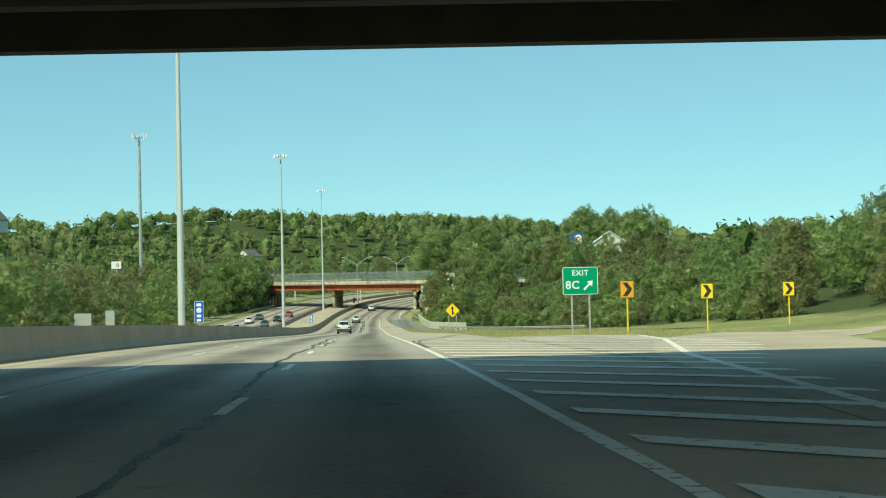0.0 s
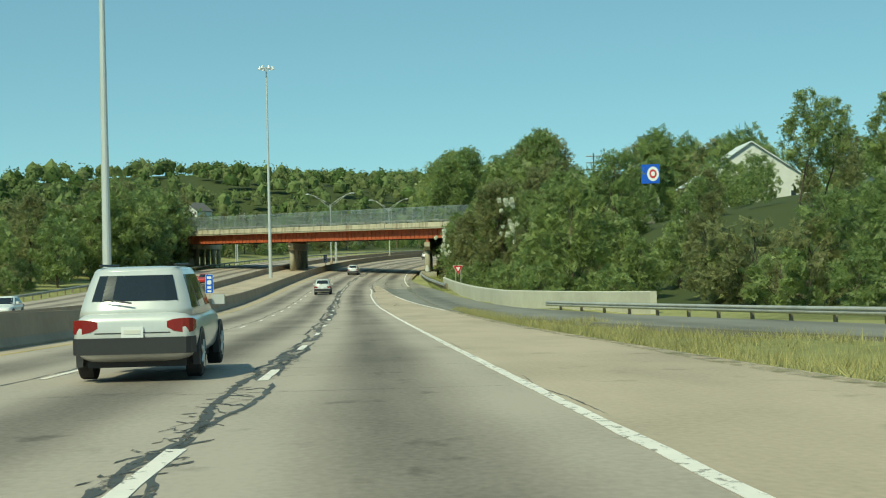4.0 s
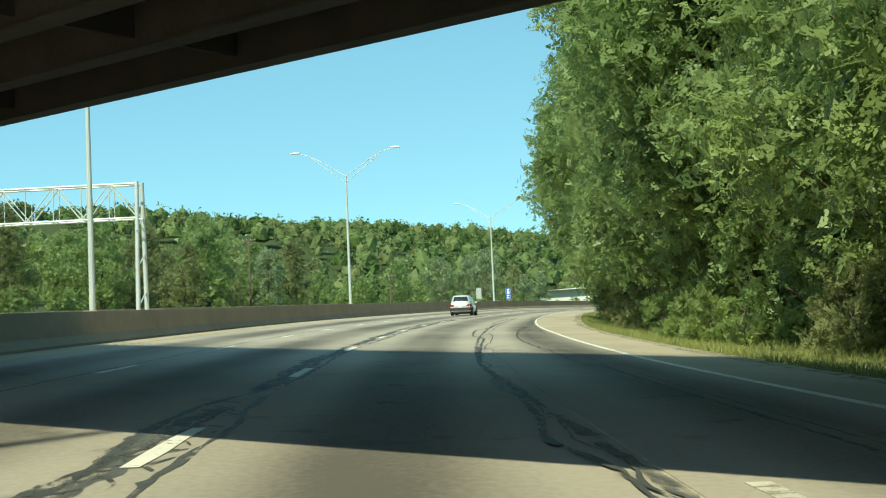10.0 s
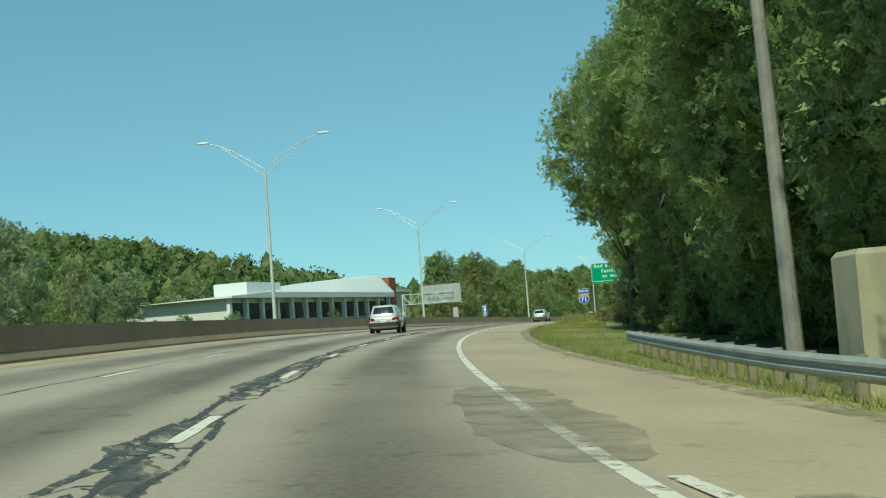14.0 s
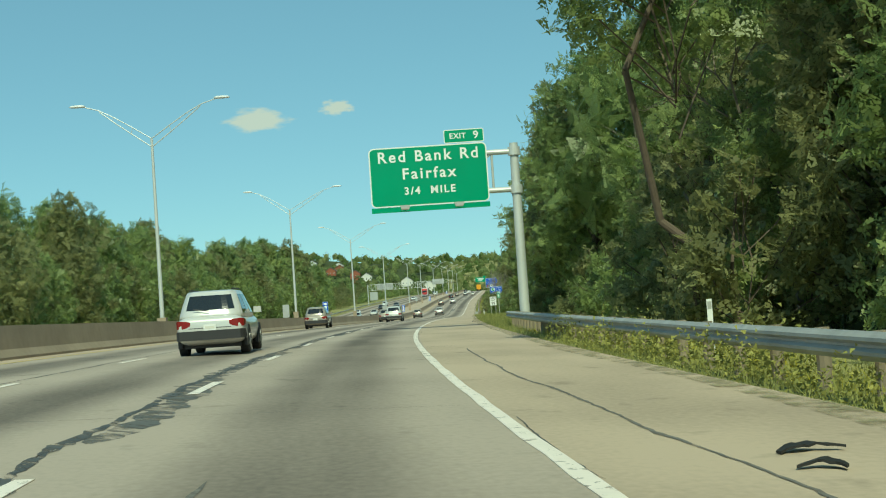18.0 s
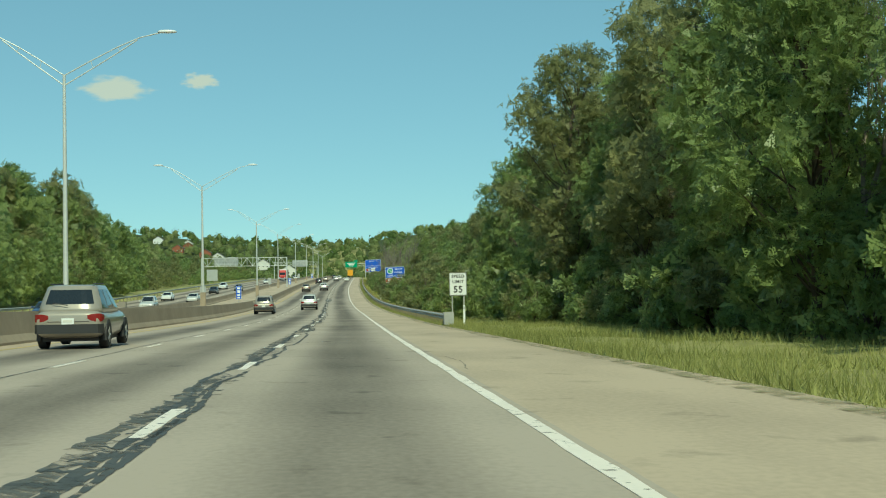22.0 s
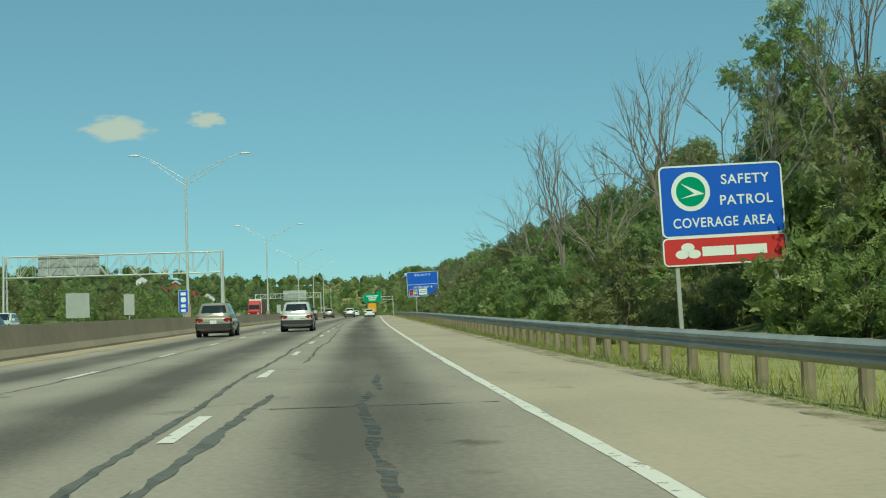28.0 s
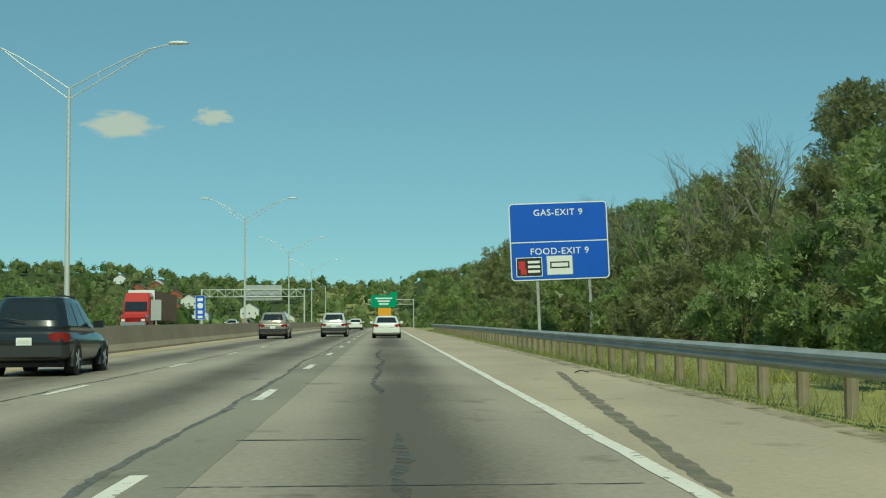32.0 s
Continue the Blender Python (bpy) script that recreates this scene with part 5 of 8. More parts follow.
def far_woods():
    """The wooded hills as many ragged crowns, joined."""
    rng = np.random.default_rng(77)
    pts = []
    for s0, s1, d0, d1, n in ((-60, 1500, -440, -96, 5200), (1000, 1900, -700, -120, 1400), (-60, 700, 70, 240, 1100), (690, 860, 62, 260, 420), (850, 1500, 58, 200, 1100), (1700, 2500, -420, 330, 2600), (1450, 1750, 34, 150, 250), (1400, 1750, -150, -64, 200)):
        n = int(n * 0.66)
        pts.append(np.stack([rng.uniform(s0, s1, n), rng.uniform(d0, d1, n)], 1))
    pts = np.concatenate(pts)
    base = points(pts[:, 0], pts[:, 1], land(pts[:, 0], pts[:, 1]))
    n = len(pts)
    R = rng.uniform(3.4, 7.4, n)
    H = R * rng.uniform(1.5, 2.4, n) + 1.5
    bm = bmesh.new()
    bmesh.ops.create_icosphere(bm, subdivisions=1, radius=1.0)
    bmesh.ops.delete(bm, geom=[v for v in bm.verts if v.co.z < -0.55], context="VERTS")
    bm.verts.index_update()
    bm.verts.ensure_lookup_table()
    unit = np.array([v.co[:] for v in bm.verts])
    tris = np.array([[v.index for v in f.verts] for f in bm.faces])
    bm.free()

    def swell(u, ph):
        """How far a crown bulges along each direction: a few lobes of its own."""
        w = 0.86 + 0.20 * np.sin(u[..., 0] * 4.2 + ph[:, 0:1]) * np.sin(u[..., 1] * 4.6 + ph[:, 1:2]) + 0.12 * np.sin(u[..., 2] * 6.0 + ph[:, 2:3] + u[..., 0] * 3)
        return w[..., None]

    ph = rng.uniform(0, 6.28, (n, 3))
    body = np.broadcast_to(unit, (n, *unit.shape))
    scale = np.stack([R, R, H * 0.56], -1)[:, None, :]
    lift = np.zeros((n, 1, 3))
    lift[:, 0, 2] = H * 0.36
    shell = base[:, None, :] + lift + body * swell(body, ph) * scale * np.where((pts[:, 1] > 0) & (pts[:, 0] < 1500), 0.50, 0.70)[:, None, None] * rng.uniform(0.90, 1.08, (n, len(unit), 1))
    per = 52
    u = rng.normal(size=(n, per, 3))
    u /= np.linalg.norm(u, axis=2)[..., None]
    u[..., 2] = np.abs(u[..., 2]) * 1.1 - 0.3
    p = base[:, None, :] + lift + u * swell(u, ph) * scale * rng.uniform(0.72, 1.06, (n, per, 1)) * np.where((pts[:, 1] > 0) & (pts[:, 0] < 1500), 0.62, 0.98)[:, None, None]
    nrm = u * 1.0 + rng.normal(size=u.shape) * 0.6
    nrm /= np.linalg.norm(nrm, axis=2)[..., None]
    t = np.cross(nrm, rng.normal(size=u.shape))
    t /= np.linalg.norm(t, axis=2)[..., None]
    b = np.cross(nrm, t)
    sz = rng.uniform(0.40, 1.0, (n, per, 1)) * (R / 5.0)[:, None, None] ** 0.5 * np.where((pts[:, 1] > 0) & (pts[:, 0] < 1500), 0.7, 1.0)[:, None, None]
    leaf = np.stack([p - t * sz, p + t * sz, p + b * sz * 1.4], 2)
    sort = rng.choice(3, n, p=(0.55, 0.27, 0.18))
    for k, (m, label) in enumerate(((M_FAR, "distant hills covered with dense green woods"), (M_FAR2, "pale yellow-green crowns among the distant woods"), (M_FAR3, "dark green crowns among the distant woods"))):
        crowns, fringe = shell[sort == k], leaf[sort == k].reshape(-1, 3)
        c, v = crowns.shape[:2]
        faces = np.concatenate([(tris[None] + (np.arange(c) * v)[:, None, None]).reshape(-1, 3), c * v + np.arange(len(fringe)).reshape(-1, 3)])
        me = bpy.data.meshes.new("distant_woods")
        me.from_pydata(np.concatenate([crowns.reshape(-1, 3), fringe]), [], faces)
        me.materials.append(m)
        ob = part("distant_woods", me, m)
        tagged(ob, label, "woods", kind="stuff")


far_woods()

# ---- signs ----
_letters = {}


def split_letters(me, mat):
    """One mesh a character: loose pieces that overlap across the line belong together."""
    co = np.empty(len(me.vertices) * 3, dtype=np.float32)
    me.vertices.foreach_get("co", co)
    co = co.reshape(-1, 3)
    root = list(range(len(co)))

    def find(i):
        while root[i] != i:
            root[i] = root[root[i]]
            i = root[i]
        return i

    for e in me.edges:
        a, b = find(e.vertices[0]), find(e.vertices[1])
        root[a] = b
    piece = np.array([find(i) for i in range(len(co))])
    spans = sorted((co[piece == k, 0].min(), co[piece == k, 0].max(), k) for k in set(piece))
    groups = []
    for a, b, k in spans:
        if groups and a < groups[-1][0] - 0.35 * (groups[-1][0] - groups[-1][2]):
            groups[-1][0] = max(groups[-1][0], b)
            groups[-1][1].append(k)
        else:
            groups.append([b, [k], a])
    out = []
    for _, ks, _ in groups:
        keep = np.isin(piece, ks)
        new_id = np.cumsum(keep) - 1
        m2 = bpy.data.meshes.new("letter")
        m2.from_pydata(co[keep].tolist(), [], [[int(new_id[v]) for v in f.vertices] for f in me.polygons if keep[f.vertices[0]]])
        m2.materials.append(mat)
        out.append(m2)
    return out


def letters(text, size, mat, parent, x=0.0, z=0.0, y=-0.012, name="letter", bold=0.0, wide=1.0, align="CENTER", gap=1.12):
    """Raised lettering on a sign that faces -y, one part a character."""
    key = (text, size, bold, align, mat.name, gap)
    if key not in _letters:
        c = bpy.data.curves.new("lettering", "FONT")
        c.body, c.size, c.align_x, c.align_y = text, size, align, "CENTER"
        c.extrude, c.offset, c.space_character = 0.004, bold, gap
        o = bpy.data.objects.new("lettering", c)
        scene.collection.objects.link(o)
        bpy.context.view_layer.update()
        me = bpy.data.meshes.new_from_object(o.evaluated_get(bpy.context.evaluated_depsgraph_get()))
        bpy.data.objects.remove(o)
        _letters[key] = split_letters(me, mat)
    for me in _letters[key]:
        ob = part(name, me, mat, parent)
        ob.matrix_basis = Matrix.Translation((x, y, z)) @ Matrix.Rotation(radians(90), 4, "X") @ Matrix.Diagonal((wide, 1, 1, 1))


def panel(t, w, h, z, mat, x=0.0, border=None, edge=0.05, r=0.12, y=0.0, name="panel"):
    """A sign plate centred at (x, z) with an optional border showing round a raised face."""
    out = [(px + x, pz + z) for px, pz in rounded(w, h, min(r, w / 2.01, h / 2.01))]
    part(name, Mesh().plate(out, y, y + 0.03), border or mat, t)
    if border:
        inn = [(px + x, pz + z) for px, pz in rounded(w - 2 * edge, h - 2 * edge, max(0.02, r - edge))]
        part("face", Mesh().plate(inn, y - 0.006, y - 0.001), mat, t)


def posts(t, xs, top, mat=None, size=0.09, foot=-0.6, y=0.05):
    for x in xs:
        part("post", Mesh().box(x - size / 2, x + size / 2, y, y + size, foot, top), mat or M_STEEL, t)


def sign(name, s, d, label, group="", turn=0.0, up=None, category="road sign", roll=0.0):
    return thing(name, place(s, d, float(land(s, d)) if up is None else up, turn) @ Matrix.Rotation(radians(roll), 4, "Y"), label, category, group)


def bar(t, x, z, w, h, mat=None, y=-0.008):
    part("text_bar", Mesh().plate([(x - w / 2, z - h / 2), (x - w / 2, z + h / 2), (x + w / 2, z + h / 2), (x + w / 2, z - h / 2)], y - 0.004, y), mat or M_WHITE, t)


def exit_sign():
    t = sign("exit_sign", 74.2, 13.9, "green exit sign with white border and arrow on two posts", up=0.0)
    panel(t, 2.0, 1.55, 2.97, M_GREEN, border=M_WHITE, edge=0.035)
    letters("EXIT", 0.42, M_WHITE, t, 0, 3.4, bold=0.008)
    letters("8C", 0.62, M_WHITE, t, -0.45, 2.72, bold=0.012)
    a = [(-0.30, -0.22), (-0.22, -0.30), (0.10, 0.02), (0.21, -0.09), (0.26, 0.26), (-0.09, 0.21), (0.02, 0.10)]
    part("arrow", Mesh().plate([(x + 0.45, z + 2.72) for x, z in a][::-1], -0.014, -0.008), M_WHITE, t)
    posts(t, (-0.5, 0.5), 3.6)


def chevron_sign(s, d, mat, up, label, turn):
    t = sign("chevron_sign", s, d, label, "chevrons on the exit bend", turn, up)
    panel(t, 0.80, 1.0, 2.4, mat, border=M_BLACK, edge=0.02, r=0.05)
    a = [(-0.26, 0.40), (0.02, 0.40), (0.30, 0.0), (0.02, -0.40), (-0.26, -0.40), (0.02, 0.0)]
    part("chevron", Mesh().plate([(x, z + 2.4) for x, z in a], -0.014, -0.008), M_BLACK, t)
    posts(t, (0,), 2.8, M_YELLOW, 0.08)


def merge_sign():
    t = sign("merge_sign", 158.3, 11.45, "yellow diamond sign with black merging arrow", up=-0.1)
    k = 0.88
    part("panel", Mesh().plate([(-k, 2.65), (0, 2.65 + k), (k, 2.65), (0, 2.65 - k)], 0, 0.03), M_BLACK, t)
    k = 0.845
    part("face", Mesh().plate([(-k, 2.65), (0, 2.65 + k), (k, 2.65), (0, 2.65 - k)], -0.006, -0.001), M_YELLOW, t)
    a = [(-0.07, -0.55), (-0.07, 0.18), (-0.22, 0.14), (0.0, 0.55), (0.22, 0.14), (0.07, 0.18), (0.07, -0.10), (0.26, -0.36), (0.17, -0.44), (0.07, -0.32), (0.07, -0.55)]
    part("arrow", Mesh().plate([(x, z + 2.65) for x, z in a], -0.013, -0.008), M_BLACK, t)
    posts(t, (-0.45, 0.45), 2.7)


def yield_sign():
    t = sign("yield_sign", 323.8, 14.45, "red and white triangular give-way sign", up=0.0)
    for k, mat, y in ((0.68, M_WHITE, 0.0), (0.64, M_SIGNRED, -0.005), (0.30, M_WHITE, -0.010)):
        part("panel" if mat is M_WHITE and k > 0.5 else "face", Mesh().plate([(-k, 2.1 + k * 0.577), (k, 2.1 + k * 0.577), (0, 2.1 - k * 1.15)], y, y + 0.004), mat, t)
    posts(t, (-0.33, 0.33), 2.35)


def route_shield():
    t = sign("route_marker", 654.5, 8.93, "interstate route shield under a north plate on a steel post", up=-0.15)
    panel(t, 0.95, 0.5, 3.15, M_BLUE, border=M_WHITE, edge=0.03, r=0.05)
    letters("NORTH", 0.30, M_WHITE, t, 0, 3.15, bold=0.006, wide=0.8)
    out = [(-0.40, 0.46), (-0.2, 0.42), (0, 0.48), (0.2, 0.42), (0.40, 0.46), (0.50, 0.2), (0.50, -0.02), (0.36, -0.32), (0.0, -0.52), (-0.36, -0.32), (-0.50, -0.02), (-0.50, 0.2)]
    part("shield", Mesh().plate([(x, z + 2.38) for x, z in out], 0, 0.03), M_WHITE, t)
    part("shield_blue", Mesh().plate([(x * 0.92, min(z * 0.93, 0.19) + 2.38) for x, z in out], -0.006, -0.001), M_BLUE, t)
    part("shield_red", Mesh().plate([(x * 0.90, max(z * 0.92, 0.225) + 2.38) for x, z in out if z > 0.1], -0.006, -0.001), M_SIGNRED, t)
    letters("INTERSTATE", 0.13, M_WHITE, t, 0, 2.69, bold=0.003, wide=0.86)
    letters("71", 0.56, M_WHITE, t, 0, 2.30, bold=0.012)
    posts(t, (0,), 3.3, M_WOODPOLE, 0.09)


def tube_post(t, x, top, r=0.25, y=0.3):
    part("pole", Mesh().tube((x, y, -0.5), (x, y, top), r, r * 0.82, 18), M_POLE, t, smooth=False)
    part("pole_base", Mesh().tube((x, y, -0.6), (x, y, 0.25), 0.45, 0.45, 18), M_BARRIER, t)


def overhead_sign():
    t = sign("overhead_sign", 731.5, 4.5, "green overhead motorway sign on a pale cantilever pole", up=0.0, turn=1.0)
    panel(t, 5.72, 2.88, 7.42, M_GREEN, border=M_WHITE, edge=0.06, r=0.25)
    panel(t, 1.95, 0.66, 9.22, M_GREEN, x=1.80, border=M_WHITE, edge=0.045, r=0.1, name="exit_tab")
    letters("EXIT", 0.36, M_WHITE, t, 1.50, 9.22, bold=0.008)
    letters("9", 0.52, M_WHITE, t, 2.38, 9.22, bold=0.01)
    letters("Red Bank Rd", 0.74, M_WHITE, t, 0, 8.36, gap=1.28, bold=0.014)
    letters("Fairfax", 0.74, M_WHITE, t, 0, 7.52, gap=1.28, bold=0.014)
    letters("3/4  MILE", 0.50, M_WHITE, t, 0, 6.70, gap=1.28, bold=0.012)
    part("lower_strip", Mesh().box(-2.86, 2.86, 0.02, 0.06, 5.72, 5.97), M_GREEN, t)
    for x in (-1.25, 1.35):
        lamp = Mesh().loft([[(x + a, y, z) for a, z in ((-0.24, 5.98), (0.24, 5.98), (0.18, 5.80), (-0.18, 5.80))] for y in (-0.75, -0.2)])
        part("sign_light", lamp, M_ALU, t, "grey sign lighting box")
        part("light_arm", Mesh().tube((x, -0.3, 5.86), (x, 0.3, 6.2), 0.035, n=6), M_STEEL, t)
    tube_post(t, 4.2, 8.75)
    for z in (6.5, 8.35):
        part("arm", Mesh().tube((-2.4, 0.3, z), (4.2, 0.3, z), 0.12, 0.14, 12), M_POLE, t)
        part("collar", Mesh().tube((4.2, 0.3, z - 0.2), (4.2, 0.3, z + 0.2), 0.30, 0.30, 16), M_POLE, t)
    part("brace", Mesh().tube((3.1, 0.3, 6.5), (3.1, 0.3, 8.35), 0.06, n=8).tube((2.75, 0.3, 8.0), (3.1, 0.3, 8.35), 0.05, n=8), M_POLE, t)
    for x in (-2, 0, 2):
        part("bracket", Mesh().box(x - 0.05, x + 0.05, 0.04, 0.22, 5.95, 8.68), M_ALU, t)


def speed_sign():
    t = sign("speed_limit_sign", 903.5, 9.5, "white speed limit sign with black figures", up=-0.1)
    panel(t, 1.2, 1.58, 2.4, M_WHITE, border=M_BLACK, edge=0.02, r=0.08)
    panel(t, 1.12, 1.50, 2.4, M_WHITE, border=M_BLACK, edge=0.014, r=0.06, y=-0.007, name="inner_border")
    letters("SPEED", 0.30, M_BLACK, t, 0, 2.93, y=-0.022, bold=0.006)
    letters("LIMIT", 0.30, M_BLACK, t, 0, 2.56, y=-0.022, bold=0.006)
    letters("55", 0.62, M_BLACK, t, 0, 2.02, y=-0.022, bold=0.012)
    posts(t, (-0.4, 0.4), 2.8)


def patrol_sign():
    t = sign("patrol_sign", 1068.7, 12.56, "blue motorway patrol sign above a red sponsor plate", up=0.0, roll=-1.6)
    panel(t, 3.7, 2.12, 4.08, M_BLUE, border=M_WHITE, edge=0.05, r=0.18)
    letters("SAFETY", 0.40, M_WHITE, t, 0.72, 4.66, bold=0.006)
    letters("PATROL", 0.40, M_WHITE, t, 0.72, 4.05, bold=0.006)
    letters("COVERAGE AREA", 0.40, M_WHITE, t, 0.0, 3.42, bold=0.006, wide=0.88)
    for r, mat, y in ((0.58, M_WHITE, -0.010), (0.44, M_GREEN, -0.014)):
        a = [(-0.92 + r * math.cos(k), 4.36 + r * math.sin(k)) for k in np.linspace(2 * math.pi, 0, 28, endpoint=False)]
        part("emblem", Mesh().plate(a, y - 0.003, y), mat, t)
    part("emblem_wing", Mesh().plate([(x - 0.92, z + 4.36) for x, z in ((-0.30, 0.26), (0.40, -0.08), (-0.32, -0.20), (0.1, -0.06))], -0.021, -0.018), M_WHITE, t)
    panel(t, 3.72, 0.84, 2.60, M_SIGNRED, border=M_WHITE, edge=0.045, r=0.16, name="sponsor_plate")
    for x, z in ((-1.12, 2.72), (-1.30, 2.52), (-0.94, 2.52)):
        a = [(x + 0.20 * math.cos(k), z + 0.13 * math.sin(k)) for k in np.linspace(2 * math.pi, 0, 14, endpoint=False)]
        part("sponsor_mark", Mesh().plate(a, -0.013, -0.009), M_WHITE, t)
    bar(t, -0.22, 2.58, 0.95, 0.28)
    bar(t, 0.78, 2.58, 0.92, 0.28)
    posts(t, (-1.45, 1.5), 4.2, size=0.12)


def services_sign():
    t = sign("services_sign", 1246.5, 10.7, "blue services sign for gas and food with white border", up=1.0, roll=-1.8)
    panel(t, 5.1, 4.0, 4.15, M_BLUE, border=M_WHITE, edge=0.06, r=0.22)
    letters("GAS-EXIT 9", 0.46, M_WHITE, t, 0, 5.62, bold=0.006)
    letters("FOOD-EXIT 9", 0.46, M_WHITE, t, 0, 3.62, bold=0.006)
    bar(t, 0, 4.12, 4.98, 0.055)
    panel(t, 1.35, 1.0, 2.85, M_BLACK, x=-1.6, border=M_WHITE, edge=0.04, r=0.04, y=-0.010, name="logo_plate")
    for z, w in ((3.10, 0.62), (2.86, 0.62), (2.62, 0.62)):
        bar(t, -1.36, z, w, 0.13, y=-0.020)
    bar(t, -1.98, 2.95, 0.34, 0.42, M_SIGNRED, y=-0.020)
    bar(t, -1.90, 2.62, 0.30, 0.30, M_SIGNRED, y=-0.020)
    panel(t, 1.35, 1.0, 2.90, M_WHITE, x=-0.02, border=M_ALU, edge=0.03, r=0.04, y=-0.010, name="logo_plate")
    bar(t, -0.02, 2.92, 1.0, 0.34, M_BLACK, y=-0.020)
    bar(t, -0.02, 2.92, 0.86, 0.20, M_WHITE, y=-0.026)
    posts(t, (-1.2, 1.5), 4.4, size=0.14, foot=-2.0)


def mile_marker():
    t = sign("mile_marker", 822, 9.8, "narrow green mile marker on a steel post", up=-0.1)
    panel(t, 0.36, 0.74, 2.45, M_GREEN, border=M_WHITE, edge=0.02, r=0.05)
    letters("MILE", 0.13, M_WHITE, t, 0, 2.68)
    letters("9", 0.42, M_WHITE, t, 0, 2.33, bold=0.006)
    posts(t, (0,), 2.6, size=0.07)


def reference_sign(s):
    t = sign("reference_marker", s, -9.9, "narrow blue reference marker above the median barrier", "blue markers", up=0.0)
    panel(t, 0.62, 1.5, 2.0, M_BLUE, border=M_WHITE, edge=0.02, r=0.05)
    panel(t, 0.34, 0.34, 2.12, M_WHITE, y=-0.008, r=0.1, name="shield")
    bar(t, 0, 2.5, 0.34, 0.2, y=-0.010)
    bar(t, 0, 1.72, 0.3, 0.2, y=-0.010)
    bar(t, 0, 1.42, 0.3, 0.16, y=-0.010)
    posts(t, (0,), 2.6, size=0.07, foot=-0.4)


def sign_back(s, d, w, h, z, label, leg=2):
    t = sign("grey_sign", s, d, label, "signs seen from behind", up=0.0)
    part("panel", Mesh().plate([(x, q + z) for x, q in rounded(w, h, 0.05)], 0, 0.03), M_ALU, t)
    posts(t, (-w / 4, w / 4) if leg == 2 else (0,), z + h / 2 - 0.1, size=0.07, foot=-0.4)


exit_sign()
chevron_sign(77.0, 17.1, M_ORANGE, 0.1, "weathered orange chevron board on a yellow post", -6)
chevron_sign(86.2, 24.2, M_YELLOW, 0.1, "yellow chevron board on a yellow post", -14)
chevron_sign(93.9, 32.1, M_YELLOW, 0.3, "yellow chevron board on a yellow post", -22)
merge_sign()
yield_sign()
route_shield()
overhead_sign()
speed_sign()
patrol_sign()
services_sign()
mile_marker()
for s in (94, 259, 403, 553.5, 705, 818, 966, 1118, 1262):
    reference_sign(s)
for s in (557, 709, 822, 977, 1127, 1276):
    sign_back(s, -15, 0.75, 1.5, 2.0, "narrow grey back of a sign on the median", 1)
sign_back(1215, -38, 3.2, 3.4, 3.0, "large grey back of a roadside sign")
sign_back(178, -36.5, 2.2, 1.8, 2.6, "grey back of a roadside sign")
sign_back(196, -36.5, 1.3, 2.6, 2.8, "grey back of a roadside sign")


def truss(t, a, b, h, w=0.9, step=1.5):
    """A box truss from a to b in x, with chords at z 0 and h."""
    for y in (0, w):
        for z in (0, h):
            part("chord", Mesh().tube((a, y, z), (b, y, z), 0.055, n=8), M_POLE, t)
    n = max(1, int(round((b - a) / step)))
    for k in range(n):
        x0, x1 = a + (b - a) * k / n, a + (b - a) * (k + 1) / n
        for y in (0, w):
            part("brace", Mesh().tube((x0, y, 0 if k % 2 else h), (x1, y, h if k % 2 else 0), 0.035, n=6), M_POLE, t)
            part("upright", Mesh().tube((x0, y, 0), (x0, y, h), 0.03, n=6), M_POLE, t)
        part("brace", Mesh().tube((x0, 0, h), (x1, w, h), 0.03, n=6), M_POLE, t)
        part("tie", Mesh().tube((x0, 0, 0), (x0, w, 0), 0.03, n=6), M_POLE, t)


def gantry(s, d0, d1, low, high, panels, label, posts_at=None):
    t = sign("sign_gantry", s, 0, label, "sign gantries", up=0.0, category="sign gantry")
    beam = new("beam")
    beam.parent = t
    beam.matrix_basis = Matrix.Translation((0, 0, low))
    truss(beam, d0, d1, high - low)
    for x in posts_at or (d0, d1):
        leg = Mesh()
        for y in (-0.4, 1.3):
            leg.tube((x, y, -0.6), (x, 0.45 + (y - 0.45) * 0.55, high + 0.1), 0.13, 0.11, 12)
        for k in range(3):
            z = 1.6 + 2.0 * k
            leg.tube((x, -0.3, z), (x, 1.2, z + 0.9), 0.04, n=6)
        part("leg", leg, M_POLE, t)
    for x, w, z, h, mat in panels:
        front = -0.18 if mat is not M_ALU else 1.1
        part("sign_panel", Mesh().box(x - w / 2, x + w / 2, front, front + 0.05, z - h / 2, z + h / 2), mat, t)
        if mat is M_ALU:
            for q in np.arange(x - w / 2 + 0.4, x + w / 2, 1.1):
                part("bracket", Mesh().box(q - 0.04, q + 0.04, front - 0.1, front - 0.002, z - h / 2, z + h / 2), M_ALU, t)
    return t


gantry(1171.6, -36.0, -13.3, 5.6, 7.8, [(-29.5, 6.4, 6.9, 2.2, M_ALU)], "pale steel gantry with signs seen from behind over the other carriageway")
gantry(443, -37.0, -14.6, 6.3, 8.1, [], "pale steel truss gantry over the other carriageway")
gantry(754, -36.6, -27.0, 5.4, 7.2, [(-29.5, 7.4, 6.9, 3.4, M_ALU)], "cantilever gantry with the grey back of a large sign", posts_at=(-36.4,))
g = gantry(1509, -2.2, 9.0, 6.4, 7.6, [(1.6, 6.2, 7.2, 3.0, M_GREEN), (4.1, 1.8, 9.1, 0.8, M_GREEN)], "far green exit sign on a cantilever gantry", posts_at=(9.0,))
